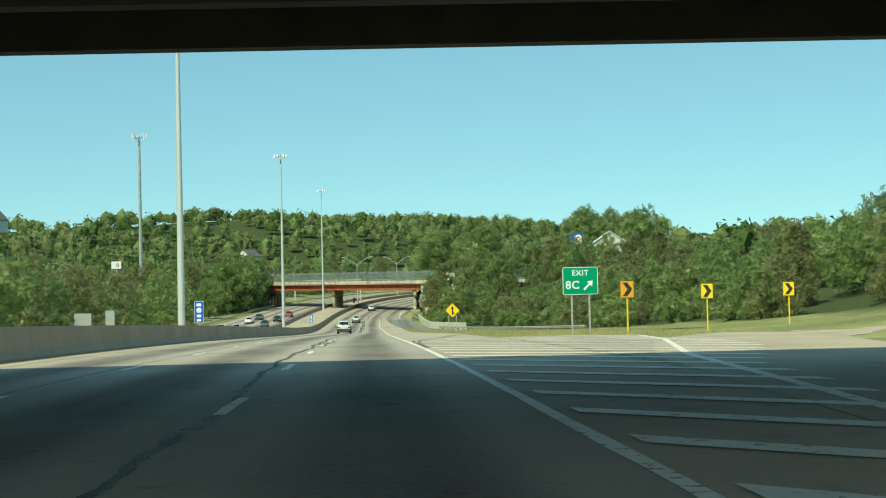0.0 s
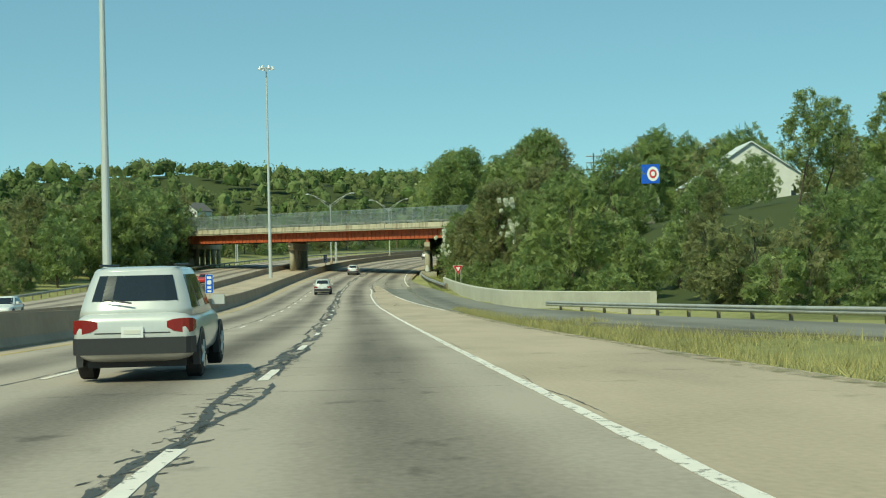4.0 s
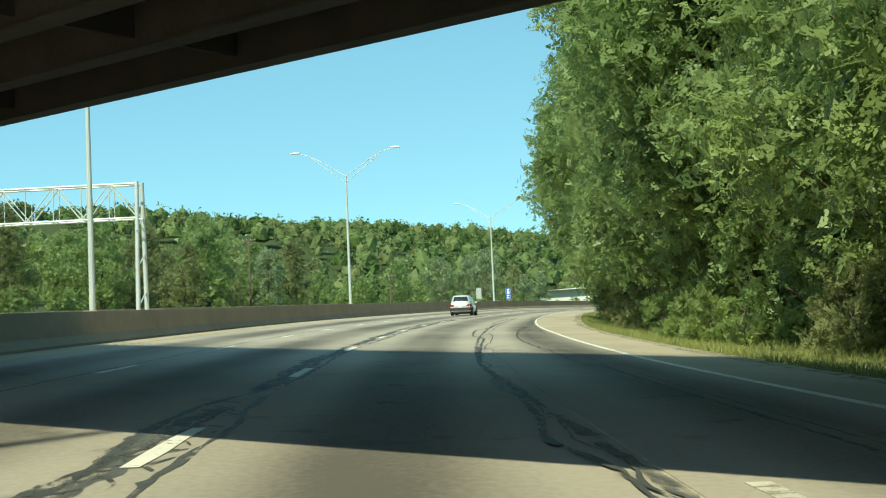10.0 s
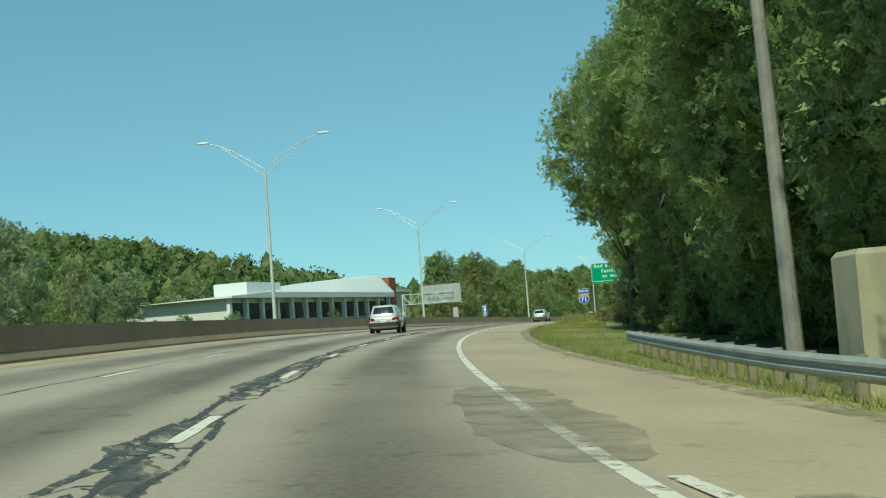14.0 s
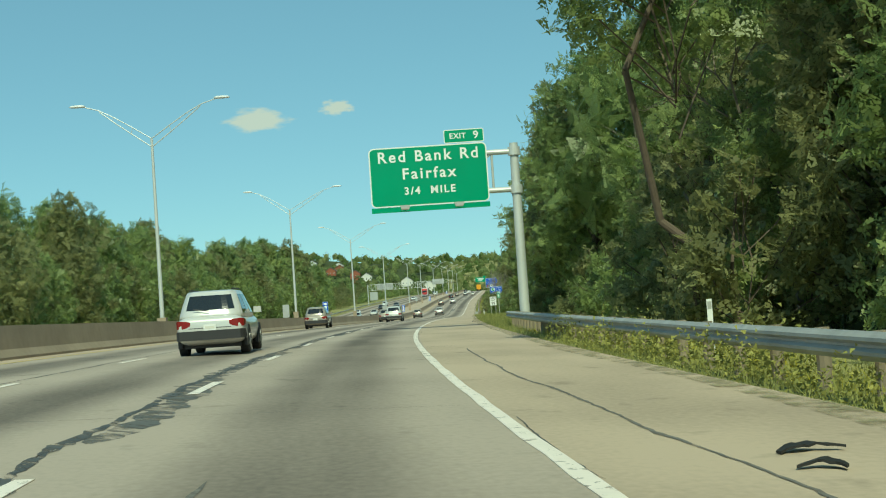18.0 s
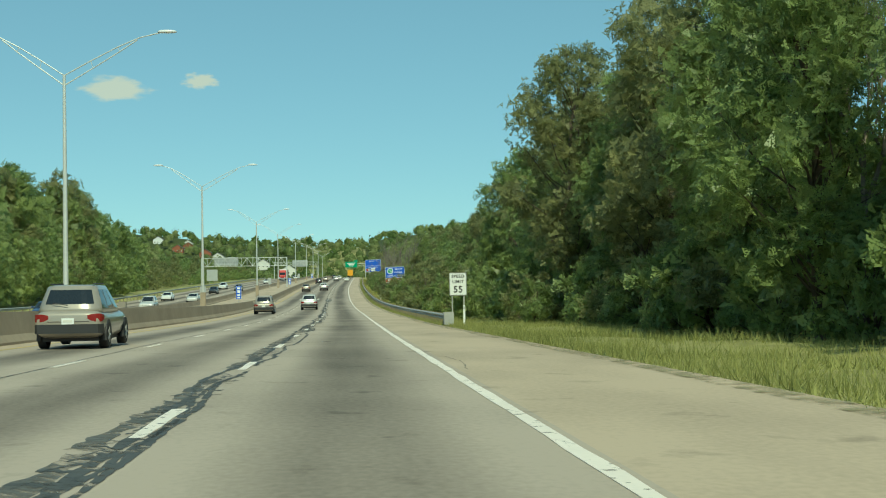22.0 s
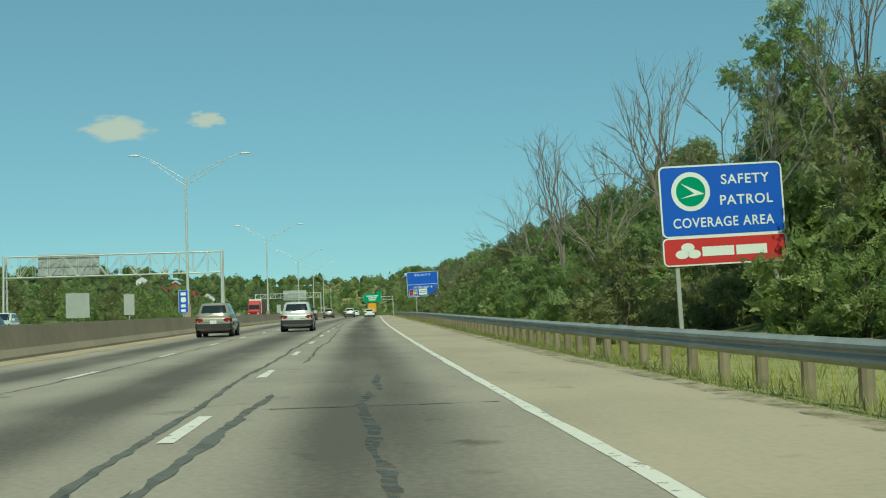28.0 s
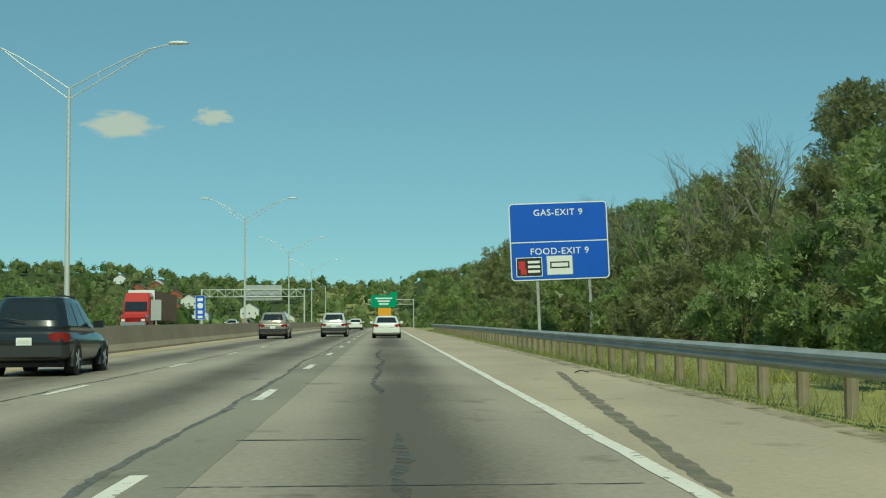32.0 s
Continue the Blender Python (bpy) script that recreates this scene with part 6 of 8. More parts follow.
for x, z, w in ((1.6, 7.9, 4.2), (1.6, 7.2, 3.0), (1.6, 6.5, 2.4)):
    bar(g, x, z, w, 0.35, y=-0.19)
gantry(1440, -34, -14, 6.2, 7.6, [(-22, 7, 7, 3, M_ALU)], "far gantry with sign backs over the other carriageway")


# small white road-edge posts and the rail's end box
def delineator(s, d, label="white flexible marker post"):
    t = thing("marker_post", place(s, d, float(land(s, d))), label, "marker post", "white marker posts")
    part("blade", Mesh().loft([[(-0.055, 0, z), (0.055, 0, z), (0.05, 0.03, z), (-0.05, 0.03, z)] for z in (-0.2, 0.6, 1.1)]), M_WHITE, t)
    part("reflector", Mesh().box(-0.04, 0.04, -0.008, -0.001, 0.9, 1.05), M_ALU, t)


for s, d in ((338, 13.2), (880.5, 7.8), (694, 9.2), (1020, 8.2)):
    delineator(s, d)
t = thing("crash_cushion", place(875.8, 6.65), "grey boxed end of the guard rail", "rail end")
part("box", Mesh().box(-0.2, 0.2, 0, 1.2, 0.06, 0.62), M_ALU, t)
part("face_plate", Mesh().box(-0.23, 0.23, -0.03, -0.002, 0.04, 0.65), M_STEEL, t)
part("foot", Mesh().box(-0.1, 0.1, 0.5, 0.7, -0.4, 0.058), M_STEEL, t)

# ---- vehicles ----
def car_paint(name, col, metal=0.35):
    m = material(name, col, 0.28, metal, vary=0.06, scale=1.5, spec=0.6)
    m.node_tree.nodes["Principled BSDF"].inputs["Coat Weight"].default_value = 0.6
    return m


P_SILVER = car_paint("paint_silver", (0.66, 0.66, 0.64), 0.15)
P_WHITE = car_paint("paint_white", (0.78, 0.78, 0.76), 0.0)
P_BROWN = car_paint("paint_bronze", (0.38, 0.34, 0.29), 0.2)
P_BLACK = car_paint("paint_black", (0.018, 0.02, 0.024), 0.2)
P_RED = car_paint("paint_red", (0.50, 0.03, 0.025), 0.1)
P_GREY = car_paint("paint_grey", (0.12, 0.125, 0.13), 0.4)
P_BLUE = car_paint("paint_blue", (0.05, 0.09, 0.2), 0.3)


def section(y, w, zb, zt, n=22):
    """One rounded cross-section ring of a body: sills tucked in, flanks bulging, soft shoulders."""
    out = []
    h = zt - zb
    for k in range(n):
        a = -math.pi / 2 - 2 * math.pi * (k + 0.5) / n
        c, q = math.cos(a), math.sin(a)
        x = math.copysign(abs(c) ** 0.32, c)
        z = math.copysign(abs(q) ** 0.42, q)
        taper = 1 - 0.06 * max(0, -z) - 0.055 * max(0, z) ** 2
        out.append((w * x * taper, y, zb + h * (z + 1) / 2))
    return out


KINDS = {
    # length, width, height, belt, glass from-to at belt and at roof (y from the tail), bonnet height, wheel radius, tail height
    "suv": dict(L=4.5, W=1.82, H=1.70, belt=1.02, g=(0.12, 3.30), r=(0.42, 2.35), hood=1.0, wheel=0.355, tail=1.02, zb=0.26),
    "sedan": dict(L=4.75, W=1.80, H=1.45, belt=0.93, g=(0.75, 3.55), r=(1.45, 2.65), hood=0.90, wheel=0.32, tail=0.98, zb=0.20),
    "hatch": dict(L=4.2, W=1.75, H=1.50, belt=0.93, g=(0.15, 3.2), r=(0.75, 2.3), hood=0.90, wheel=0.31, tail=0.95, zb=0.20),
}


def build_car(kind, paint, label, m, category="car", name="car"):
    k = KINDS[kind]
    L, w = k["L"], k["W"] / 2
    t = thing(name, m, label, category, "traffic")
    ys = [0.0, 0.03, 0.10, 0.28, 0.9, L * 0.36, L * 0.6, L - 1.3, L - 0.8, L - 0.4, L - 0.15, L - 0.04, L]
    wf = [0.84, 0.90, 0.945, 0.98, 1.0, 1.0, 1.0, 0.99, 0.965, 0.92, 0.86, 0.78, 0.70]
    hd, tl, bl = k["hood"], k["tail"], k["belt"]
    tops = [tl - 0.14, tl - 0.06, tl - 0.01, tl + 0.01, max(tl, bl) + 0.01, bl + 0.01, bl, hd + 0.02, hd - 0.03, hd - 0.10, hd - 0.17, hd - 0.24, hd - 0.32]
    bots = [k["zb"] + u for u in (0.16, 0.12, 0.08, 0.03, 0, 0, 0, 0, 0, 0.02, 0.05, 0.09, 0.13)]
    part("body", Mesh().loft([section(y, w * f, b, a) for y, f, a, b in zip(ys, wf, tops, bots)]), paint, t, smooth=True)
    (g0, g1), (r0, r1) = k["g"], k["r"]
    H = k["H"]
    zl = min(tl, bl) - 0.06

    def shape(v):
        """Half width, tail and nose of the cabin at height fraction v, and that height."""
        e = v ** 1.25
        return w * (0.93 - 0.21 * e), g0 + (r0 - g0) * v ** 1.1, g1 + (r1 - g1) * v ** 0.95, zl + (H - 0.07 - zl) * v

    def rear(f, v, out=0.0):
        hw, yb, yf, z = shape(v)
        return (f * hw * (1 - 0.02 * f * f), yb + 0.20 * abs(f) ** 5 - out, z + out * 0.3)

    def fore(f, v, out=0.0):
        hw, yb, yf, z = shape(v)
        return (f * hw * (1 - 0.02 * f * f), yf - 0.10 * f * f - 0.24 * abs(f) ** 5 + out, z + out * 0.5)

    def side(q, v, sgn, out=0.0):
        hw, yb, yf, z = shape(v)
        return (sgn * (hw * (0.98 + 0.03 * math.sin(math.pi * q)) + out), yb + 0.20 + (yf - yb - 0.54) * q, z + out * 0.2)

    rings = []
    for v in np.linspace(0, 1, 7):
        rings.append([rear(f, v) for f in np.linspace(-1, 1, 9)] + [side(q, v, 1) for q in np.linspace(0.1, 0.9, 6)] + [fore(f, v) for f in np.linspace(1, -1, 9)] + [side(q, v, -1) for q in np.linspace(0.9, 0.1, 6)])
    part("cabin", Mesh().loft(rings), paint, t, smooth=True)
    edge, mid_y = rings[-1], (r0 + r1) / 2
    roof = [edge] + [[(x * s_, mid_y + (y - mid_y) * s_, zz) for x, y, z in edge] for s_, zz in ((0.95, H - 0.035), (0.8, H - 0.01), (0.4, H))]
    part("roof", Mesh().loft([[(x, y, z - 0.02) for x, y, z in edge]] + roof), paint, t, smooth=True)

    def pane(nm, fn, us, v0, v1):
        cols = [[fn(u, v, 0.006) for u in us] for v in np.linspace(v0, v1, 6)]
        back = [[fn(u, v, -0.012) for u in us] for v in np.linspace(v0, v1, 6)]
        part(nm, Mesh().loft([c + d_[::-1] for c, d_ in zip(cols, back)]), M_CARGLASS, t, smooth=False)

    low = 0.34 if kind == "suv" else 0.20
    pane("rear_window", rear, np.linspace(-0.80, 0.80, 9), low, 0.90)
    pane("windscreen", fore, np.linspace(-0.86, 0.86, 9), 0.14, 0.94)
    for sgn in (1, -1):
        for q0, q1 in ((0.03, 0.30), (0.34, 0.64), (0.68, 0.95)):
            pane("side_window", lambda q, v, out: side(q, v, sgn, out), np.linspace(q0, q1, 4), 0.16, 0.90)
    zb = bl - 0.03
    wr = shape(1)[0]
    if kind == "suv":
        for sgn in (-1, 1):
            part("roof_rail", Mesh().tube((sgn * wr * 0.85, r0 + 0.15, H + 0.02), (sgn * wr * 0.85, r1 - 0.25, H + 0.02), 0.02, n=6), M_TRIM, t)
        part("rear_wiper", Mesh().tube((-0.02, g0 - 0.012, zl + 0.20), (-0.42, g0 + 0.02, zl + 0.26), 0.012, n=5), M_TRIM, t)
    part("tailgate_seam", Mesh().box(-w * 0.6, w * 0.6, -0.006, 0.01, k["zb"] + 0.46, k["zb"] + 0.475), M_TRIM, t)
    # bumpers, lights, plate
    zbm = k["zb"] + 0.16
    part("rear_bumper", Mesh().loft([[(x, y, z) for x, z in ((-w * f, zbm), (-w * f, zbm + 0.24), (w * f, zbm + 0.24), (w * f, zbm))] for y, f in ((-0.07, 0.86), (0.0, 0.93), (0.2, 0.99))]), M_TRIM if kind == "suv" else paint, t)
    part("front_bumper", Mesh().loft([[(x, y, z) for x, z in ((-w * f, zbm - 0.04), (-w * f, zbm + 0.22), (w * f, zbm + 0.22), (w * f, zbm - 0.04))] for y, f in ((L - 0.25, 0.95), (L + 0.02, 0.80), (L + 0.07, 0.62))]), paint, t)
    zt = k["tail"]
    for sgn in (-1, 1):
        x0, x1 = sorted((sgn * w * 0.62, sgn * w * 0.88))
        part("tail_lamp", Mesh().loft([[(sgn * w * f, yb, zt - q0), (sgn * w * f, yb + 0.05, zt - q0), (sgn * w * f, yb + 0.05, zt - q1), (sgn * w * f, yb, zt - q1)] for f, yb, q0, q1 in ((0.55, 0.0, 0.22, 0.13), (0.66, -0.01, 0.27, 0.10), (0.80, 0.0, 0.30, 0.09), (0.90, 0.035, 0.30, 0.09), (0.955, 0.10, 0.29, 0.10), (0.985, 0.24, 0.24, 0.13))]), M_TAIL, t, "red tail lamp")
        part("head_lamp", Mesh().loft([[(x0, y, k["hood"] - 0.42), (x1, y, k["hood"] - 0.40), (x1, y, k["hood"] - 0.26), (x0, y, k["hood"] - 0.28)] for y in (L - 0.30, L - 0.02)]), M_HEAD, t, "clear head lamp")
        part("door_mirror", Mesh().box(*sorted((sgn * w * 0.96, sgn * (w + 0.17))), g1 - 0.75, g1 - 0.60, zb + 0.06, zb + 0.22), paint, t)
    part("number_plate", Mesh().box(-0.16, 0.16, -0.032, -0.02, zt - 0.36, zt - 0.20), M_WHITE, t)
    part("plate_bar", Mesh().box(-0.12, 0.12, -0.038, -0.033, zt - 0.31, zt - 0.25), M_STUCCO, t)
    part("grille", Mesh().box(-w * 0.5, w * 0.5, L - 0.02, L + 0.012, k["hood"] - 0.46, k["hood"] - 0.32), M_TRIM, t)
    part("underbody", Mesh().box(-w * 0.8, w * 0.8, 0.4, L - 0.4, k["zb"] - 0.06, k["zb"] + 0.1), M_TRIM, t)
    R = k["wheel"]
    for y in (0.86, L - 0.92):
        for sgn in (-1, 1):
            wh = new("wheel")
            wh.parent = t
            xo, xi = sgn * (w + 0.005), sgn * (w - 0.22)
            part("tyre", Mesh().loft([[(x, y + r * math.cos(a), R + r * math.sin(a)) for a in np.linspace(0, 2 * math.pi, 20, endpoint=False)] for x, r in ((xi, R * 0.9), (xi, R), (xo - sgn * 0.03, R), (xo, R * 0.92), (xo, R * 0.66))]), M_RUBBER, wh)
            rim = Mesh().tube((xo - sgn * 0.05, y, R), (xo - sgn * 0.02, y, R), R * 0.66, R * 0.64, 20)
            for q in range(5):
                a = q * 2 * math.pi / 5
                rim.tube((xo - sgn * 0.015, y, R), (xo - sgn * 0.015, y + R * 0.6 * math.cos(a), R + R * 0.6 * math.sin(a)), R * 0.12, R * 0.09, 6)
            part("rim", rim, M_RIM, wh)
            part("wheel_arch", Mesh().loft([[(x, y + r * math.cos(a), R + r * math.sin(a)) for a in np.linspace(-0.15, math.pi + 0.15, 14)] + [(x, y - r, R * 0.6), (x, y + r, R * 0.6)] for x, r in ((sgn * (w - 0.10), R * 1.15), (sgn * (w + 0.002), R * 1.15))]), M_TRIM, t)
    return t


def drive(kind, paint, s, d, label, back=False):
    m = place(s, d, 0.02 if d < -12 else 0.0, 180 if back else 0)
    return build_car(kind, paint, label, m, "car")


drive("suv", P_SILVER, 172, -1.9, "silver compact sport utility car with dark bumpers")
drive("suv", P_SILVER, 296.5, -1.9, "silver compact sport utility car with roof rails")
for s in (374, 484, 702, 813):
    drive("suv", P_SILVER, s, -1.9, "silver compact sport utility car with dark bumpers")
for s in (848, 935):
    drive("suv", P_BROWN, s, -5.5, "bronze sport utility car with pale tailgate")
drive("suv", P_SILVER, 600.4, -2.1, "silver compact sport utility car with roof rails")
drive("suv", P_BROWN, 771.8, -5.5, "bronze sport utility car with pale tailgate")
drive("suv", P_SILVER, 960, -1.8, "silver sport utility car with dark bumpers")
drive("suv", P_BROWN, 1096, -5.5, "bronze sport utility car with pale tailgate")
drive("suv", P_SILVER, 1105, -1.9, "silver compact sport utility car with dark bumpers")
drive("suv", P_BLACK, 1206.6, -5.95, "glossy black sport utility car in the outer lane")
drive("suv", P_BROWN, 1262, -5.4, "bronze sport utility car in the outer lane")
drive("suv", P_SILVER, 1270, -1.9, "silver compact sport utility car with roof rails")
drive("sedan", P_WHITE, 1262, 1.7, "white saloon car ahead in the inner lane")
drive("sedan", P_WHITE, 1345, -2.0, "white saloon car far ahead")
drive("hatch", P_GREY, 1400, -5.3, "dark grey hatchback far ahead")
for s, d, kind, paint, label in (
        (150, -23.2, "sedan", P_WHITE, "white saloon on the other carriageway"), (258, -27.0, "sedan", P_WHITE, "white saloon on the other carriageway"), (252, -23.5, "hatch", P_WHITE, "white hatchback on the other carriageway"),
        (312, -27.0, "sedan", P_WHITE, "white saloon on the other carriageway"), (317, -21.0, "hatch", P_BLACK, "black hatchback on the other carriageway"),
        (286, -21.0, "hatch", P_GREY, "grey hatchback on the other carriageway"), (345, -21.0, "sedan", P_RED, "red saloon on the other carriageway"), (332, -27, "sedan", P_GREY, "grey saloon on the other carriageway"),
        (932, -24.0, "hatch", P_BLUE, "dark blue hatchback on the other carriageway"), (975, -21.0, "suv", P_SILVER, "silver sport utility car on the other carriageway"),
        (1041, -27.0, "sedan", P_WHITE, "white saloon on the other carriageway"), (1025, -21.0, "sedan", P_SILVER, "silver saloon on the other carriageway"),
        (1089, -24.0, "hatch", P_BLACK, "black hatchback on the other carriageway"), (1114, -21.0, "hatch", P_GREY, "grey hatchback on the other carriageway"),
        (1140, -26.9, "suv", P_WHITE, "white sport utility car on the other carriageway"), (1235, -23, "sedan", P_WHITE, "white saloon on the other carriageway"),
        (1380, -21.0, "sedan", P_WHITE, "white saloon on the other carriageway"), (1430, -24, "suv", P_GREY, "grey sport utility car on the other carriageway")):
    drive(kind, paint, s, d, label, back=True)


def lorry(s, d):
    """Red lorry with a brown box trailer, facing us on the other carriageway."""
    t = thing("lorry", place(s, d, 0.02, 180), "red lorry with a long brown box trailer", "lorry", "traffic")
    cab = [[(x, y, z) for x, z in ((-1.2, 0.6), (-1.25, 1.3), (-1.25, zt - 0.4), (-1.1, zt), (1.1, zt), (1.25, zt - 0.4), (1.25, 1.3), (1.2, 0.6))] for y, zt in ((14.6, 3.8), (16.4, 3.75), (16.9, 2.9), (17.2, 1.75), (18.3, 1.6), (18.6, 1.3))]
    part("cab", Mesh().loft(cab), P_RED, t)
    part("windscreen", Mesh().loft([[(x, y, z) for x, y, z in ((-1.05, 16.93, 2.85), (1.05, 16.93, 2.85), (1.08, 17.22, 1.95), (-1.08, 17.22, 1.95))], [(-1.05, 16.96, 2.87), (1.05, 16.96, 2.87), (1.08, 17.25, 1.97), (-1.08, 17.25, 1.97)]]), M_CARGLASS, t)
    part("trailer", Mesh().box(-1.28, 1.28, 0, 14.2, 1.15, 4.05), material("trailer_brown", (0.22, 0.12, 0.075), 0.6, vary=0.15), t)
    part("trailer_edge", Mesh().box(-1.3, 1.3, 14.2, 14.32, 1.1, 4.1), M_WHITE, t)
    part("bumper", Mesh().box(-1.2, 1.2, 18.55, 18.75, 0.4, 0.85), M_RIM, t)
    for x in (-0.95, 0.95):
        part("head_lamp", Mesh().box(x - 0.18, x + 0.18, 18.5, 18.66, 0.92, 1.16), M_HEAD, t)
    for y in (1.2, 2.5, 12.6, 13.9, 17.7):
        for sg in (-1, 1):
            part("tyre", Mesh().tube((sg * 0.85, y, 0.5), (sg * 1.22, y, 0.5), 0.5, 0.5, 18), M_RUBBER, t)


lorry(1326, -22.5)


def box_truck(s, d):
    t = thing("box_truck", place(s, d), "yellow box truck far ahead", "truck", "traffic")
    part("box", Mesh().box(-1.2, 1.2, 0, 6.2, 0.9, 3.6), M_ORANGE, t)
    part("cab", Mesh().box(-1.05, 1.05, 6.3, 8.2, 0.5, 2.5), M_ORANGE, t)
    part("bumper", Mesh().box(-1.15, 1.15, -0.15, 0.0, 0.5, 0.75), M_TRIM, t)
    for x in (-0.9, 0.9):
        part("tail_lamp", Mesh().box(x - 0.12, x + 0.12, -0.03, 0, 0.95, 1.1), M_TAIL, t)
        for y in (1.4, 7.2):
            part("tyre", Mesh().tube((x - 0.15, y, 0.45), (x + 0.15, y, 0.45), 0.45, 0.45, 18), M_RUBBER, t)


box_truck(1425, 1.7)

# ---- tarred joints, cracks, skids ----
def strand(s0, s1, d, w, parent, seed=0, wander=0.06, step=0.3, up=0.0045, name="tar_seal", mat=None):
    """A ragged poured seal along the road; d and w may be functions of s."""
    rnd = np.random.default_rng(seed)
    step = min(step, 0.3) * 0.55
    ss = span(s0, s1, step)
    base = np.array([d(s) if callable(d) else d for s in ss], float)
    n = len(ss)
    slow = np.cumsum(rnd.normal(0, wander * 0.36, n))
    slow -= np.linspace(slow[0], slow[-1], n)
    slow = np.convolve(np.pad(np.clip(slow, -0.22, 0.22), 3, mode="edge"), np.ones(7) / 7, "valid")
    c = base + slow + rnd.normal(0, 0.005 + 0.02 * w, n)
    wide = np.convolve(np.pad(rnd.uniform(0.05, 1.0, n), 5, mode="edge"), np.ones(11) / 11, "valid")
    half = w * (0.10 + 0.6 * wide) * np.convolve(np.pad(rnd.uniform(0.35, 1.4, n), 1, mode="edge"), np.ones(3) / 3, "valid")
    spur = rnd.random(n) < 0.018
    half = np.where(spur, half * rnd.uniform(1.3, 2.2, n), half)
    half[:3] *= (0.1, 0.4, 0.7)
    half[-3:] *= (0.7, 0.4, 0.1)
    a, b = points(ss, c - half, up), points(ss, c + half, up)
    co = np.stack([a[:-1], b[:-1], b[1:], a[1:]], 1).reshape(-1, 3)
    return part(name, quads(name, co, mat or M_TAR), M_TAR, parent)


def rungs(s0, s1, d0, d1, parent, seed, up=0.005):
    """A net of short seals between two strands."""
    rnd = np.random.default_rng(seed)
    co = []
    s = s0
    while s < s1:
        e = s + rnd.uniform(-1.3, 1.5)
        w = rnd.uniform(0.015, 0.07)
        k = 6
        f = np.linspace(rnd.choice([0, 0, 0.3]), rnd.choice([1, 1, 0.6]), k)
        x = s + (e - s) * f + rnd.normal(0, 0.10, k)
        y = d0 + (d1 - d0) * f + rnd.normal(0, 0.035, k)
        a, b = points(x - w, y, up), points(x + w, y, up)
        for q in range(k - 1):
            co += [a[q], b[q], b[q + 1], a[q + 1]]
        s += rnd.uniform(0.15, 0.6)
    part("tar_net", quads("tar_net", np.array(co), M_TAR), M_TAR, parent)


def joint(s, d0, d1, w, parent, seed, slope=0.0, up=0.004):
    """A sealed crack across the lanes."""
    rnd = np.random.default_rng(seed)
    d = np.arange(d0, d1, 0.3)
    c = s + slope * (d - d0) + np.clip(np.cumsum(rnd.normal(0, 0.02, len(d))), -0.2, 0.2)
    h = w * rnd.uniform(0.3, 1.0, len(d))
    a, b = points(c - h, d, up), points(c + h, d, up)
    co = np.stack([a[:-1], a[1:], b[1:], b[:-1]], 1).reshape(-1, 3)
    part("crack", quads("crack", co, M_TAR), M_TAR, parent)


rr = random.Random(5)
s = -30.0
while s < 1016:
    e = s + rr.uniform(18, 30)
    strand(s, e, -0.24, 0.16, road, int(s) + 1000, 0.07)
    q = rr.random()
    if q < 0.62:
        strand(s + 2, e, 0.16, 0.10, road, int(s) + 2000, 0.07)
        rungs(s + 2, e - 1, -0.34, 0.18, road, int(s) + 3000)
    if s > 150:
        strand(s + 1, e - 2, -0.08, rr.uniform(0.3, 0.62), road, int(s) + 2700, 0.1, up=0.0036, name="tar_smear", mat=M_SMEAR)
    if q < 0.3:
        strand(s + 4, e - 3, -0.05, 0.12, road, int(s) + 2500, 0.1)
    s = e - 0.5
for s in np.arange(-30, 1330, 40):
    strand(s, s + 40.5, -3.88, 0.07, road, int(s) + 4000, 0.04)
    if s < 300 or 620 < s < 1000:
        e = s + rr.uniform(0, 36)
        strand(e, e + rr.uniform(3, 9), 3.66 + rr.uniform(-0.02, 0.12), 0.022, road, int(e * 3) + 4500, 0.05)
k = 0
for s in np.arange(-20, 1330, 6.1):
    k += 1
    if rr.random() < 0.55:
        a = rr.choice([-7.3, -3.6, 0.0])
        joint(s, a, min(3.6, a + rr.choice([3.6, 7.2, 11])), rr.choice([0.012, 0.018, 0.03]), road, k, rr.uniform(-0.03, 0.03))
for s, a, b, w in ((52, 5.0, 8.4, 0.05), (96, 4.2, 8.6, 0.06), (128, 4, 6.0, 0.07), (262, 4.2, 5.4, 0.05), (305, -7, 3, 0.03), (512, 3.8, 7, 0.06), (664, 4.6, 6.3, 0.10), (702, 0.5, 4.4, 0.05), (860, 4.3, 5.6, 0.08)):
    joint(s, a, b, w, road, int(s), 0.1)
# wandering crack where the slip road joins
for q in range(2):
    strand(300 + q * 3, 372, lambda s: np.interp(s, [300, 308, 312, 315, 320, 328, 345, 372], [3.75, 3.65, 3.45, 3.25, 3.2, 3.0, 3.2, 3.5]) + q * 0.22, 0.10 - 0.06 * q, road, 61 + q * 50, 0.11, 0.3, up=0.0195 + q * 0.001)
    strand(372, 470 - q * 4, lambda s: np.interp(s, [372, 400, 420, 430, 460, 470], [3.5, 2.9, 3.4, 3.35, 3.6, 3.7]) + q * 0.25, 0.10 - 0.06 * q, road, 62 + q * 50, 0.11, 0.3, up=0.0195 + q * 0.001)
    strand(300 + q * 6, 470, lambda s: np.interp(s, [300, 311, 316, 332, 360, 420, 442, 470], [6.0, 5.48, 5.1, 4.7, 5.2, 4.92, 5.35, 5.2]) + q * 0.2, 0.09 - 0.05 * q, road, 63 + q * 50, 0.08, 0.3, up=0.0185 + q * 0.001)
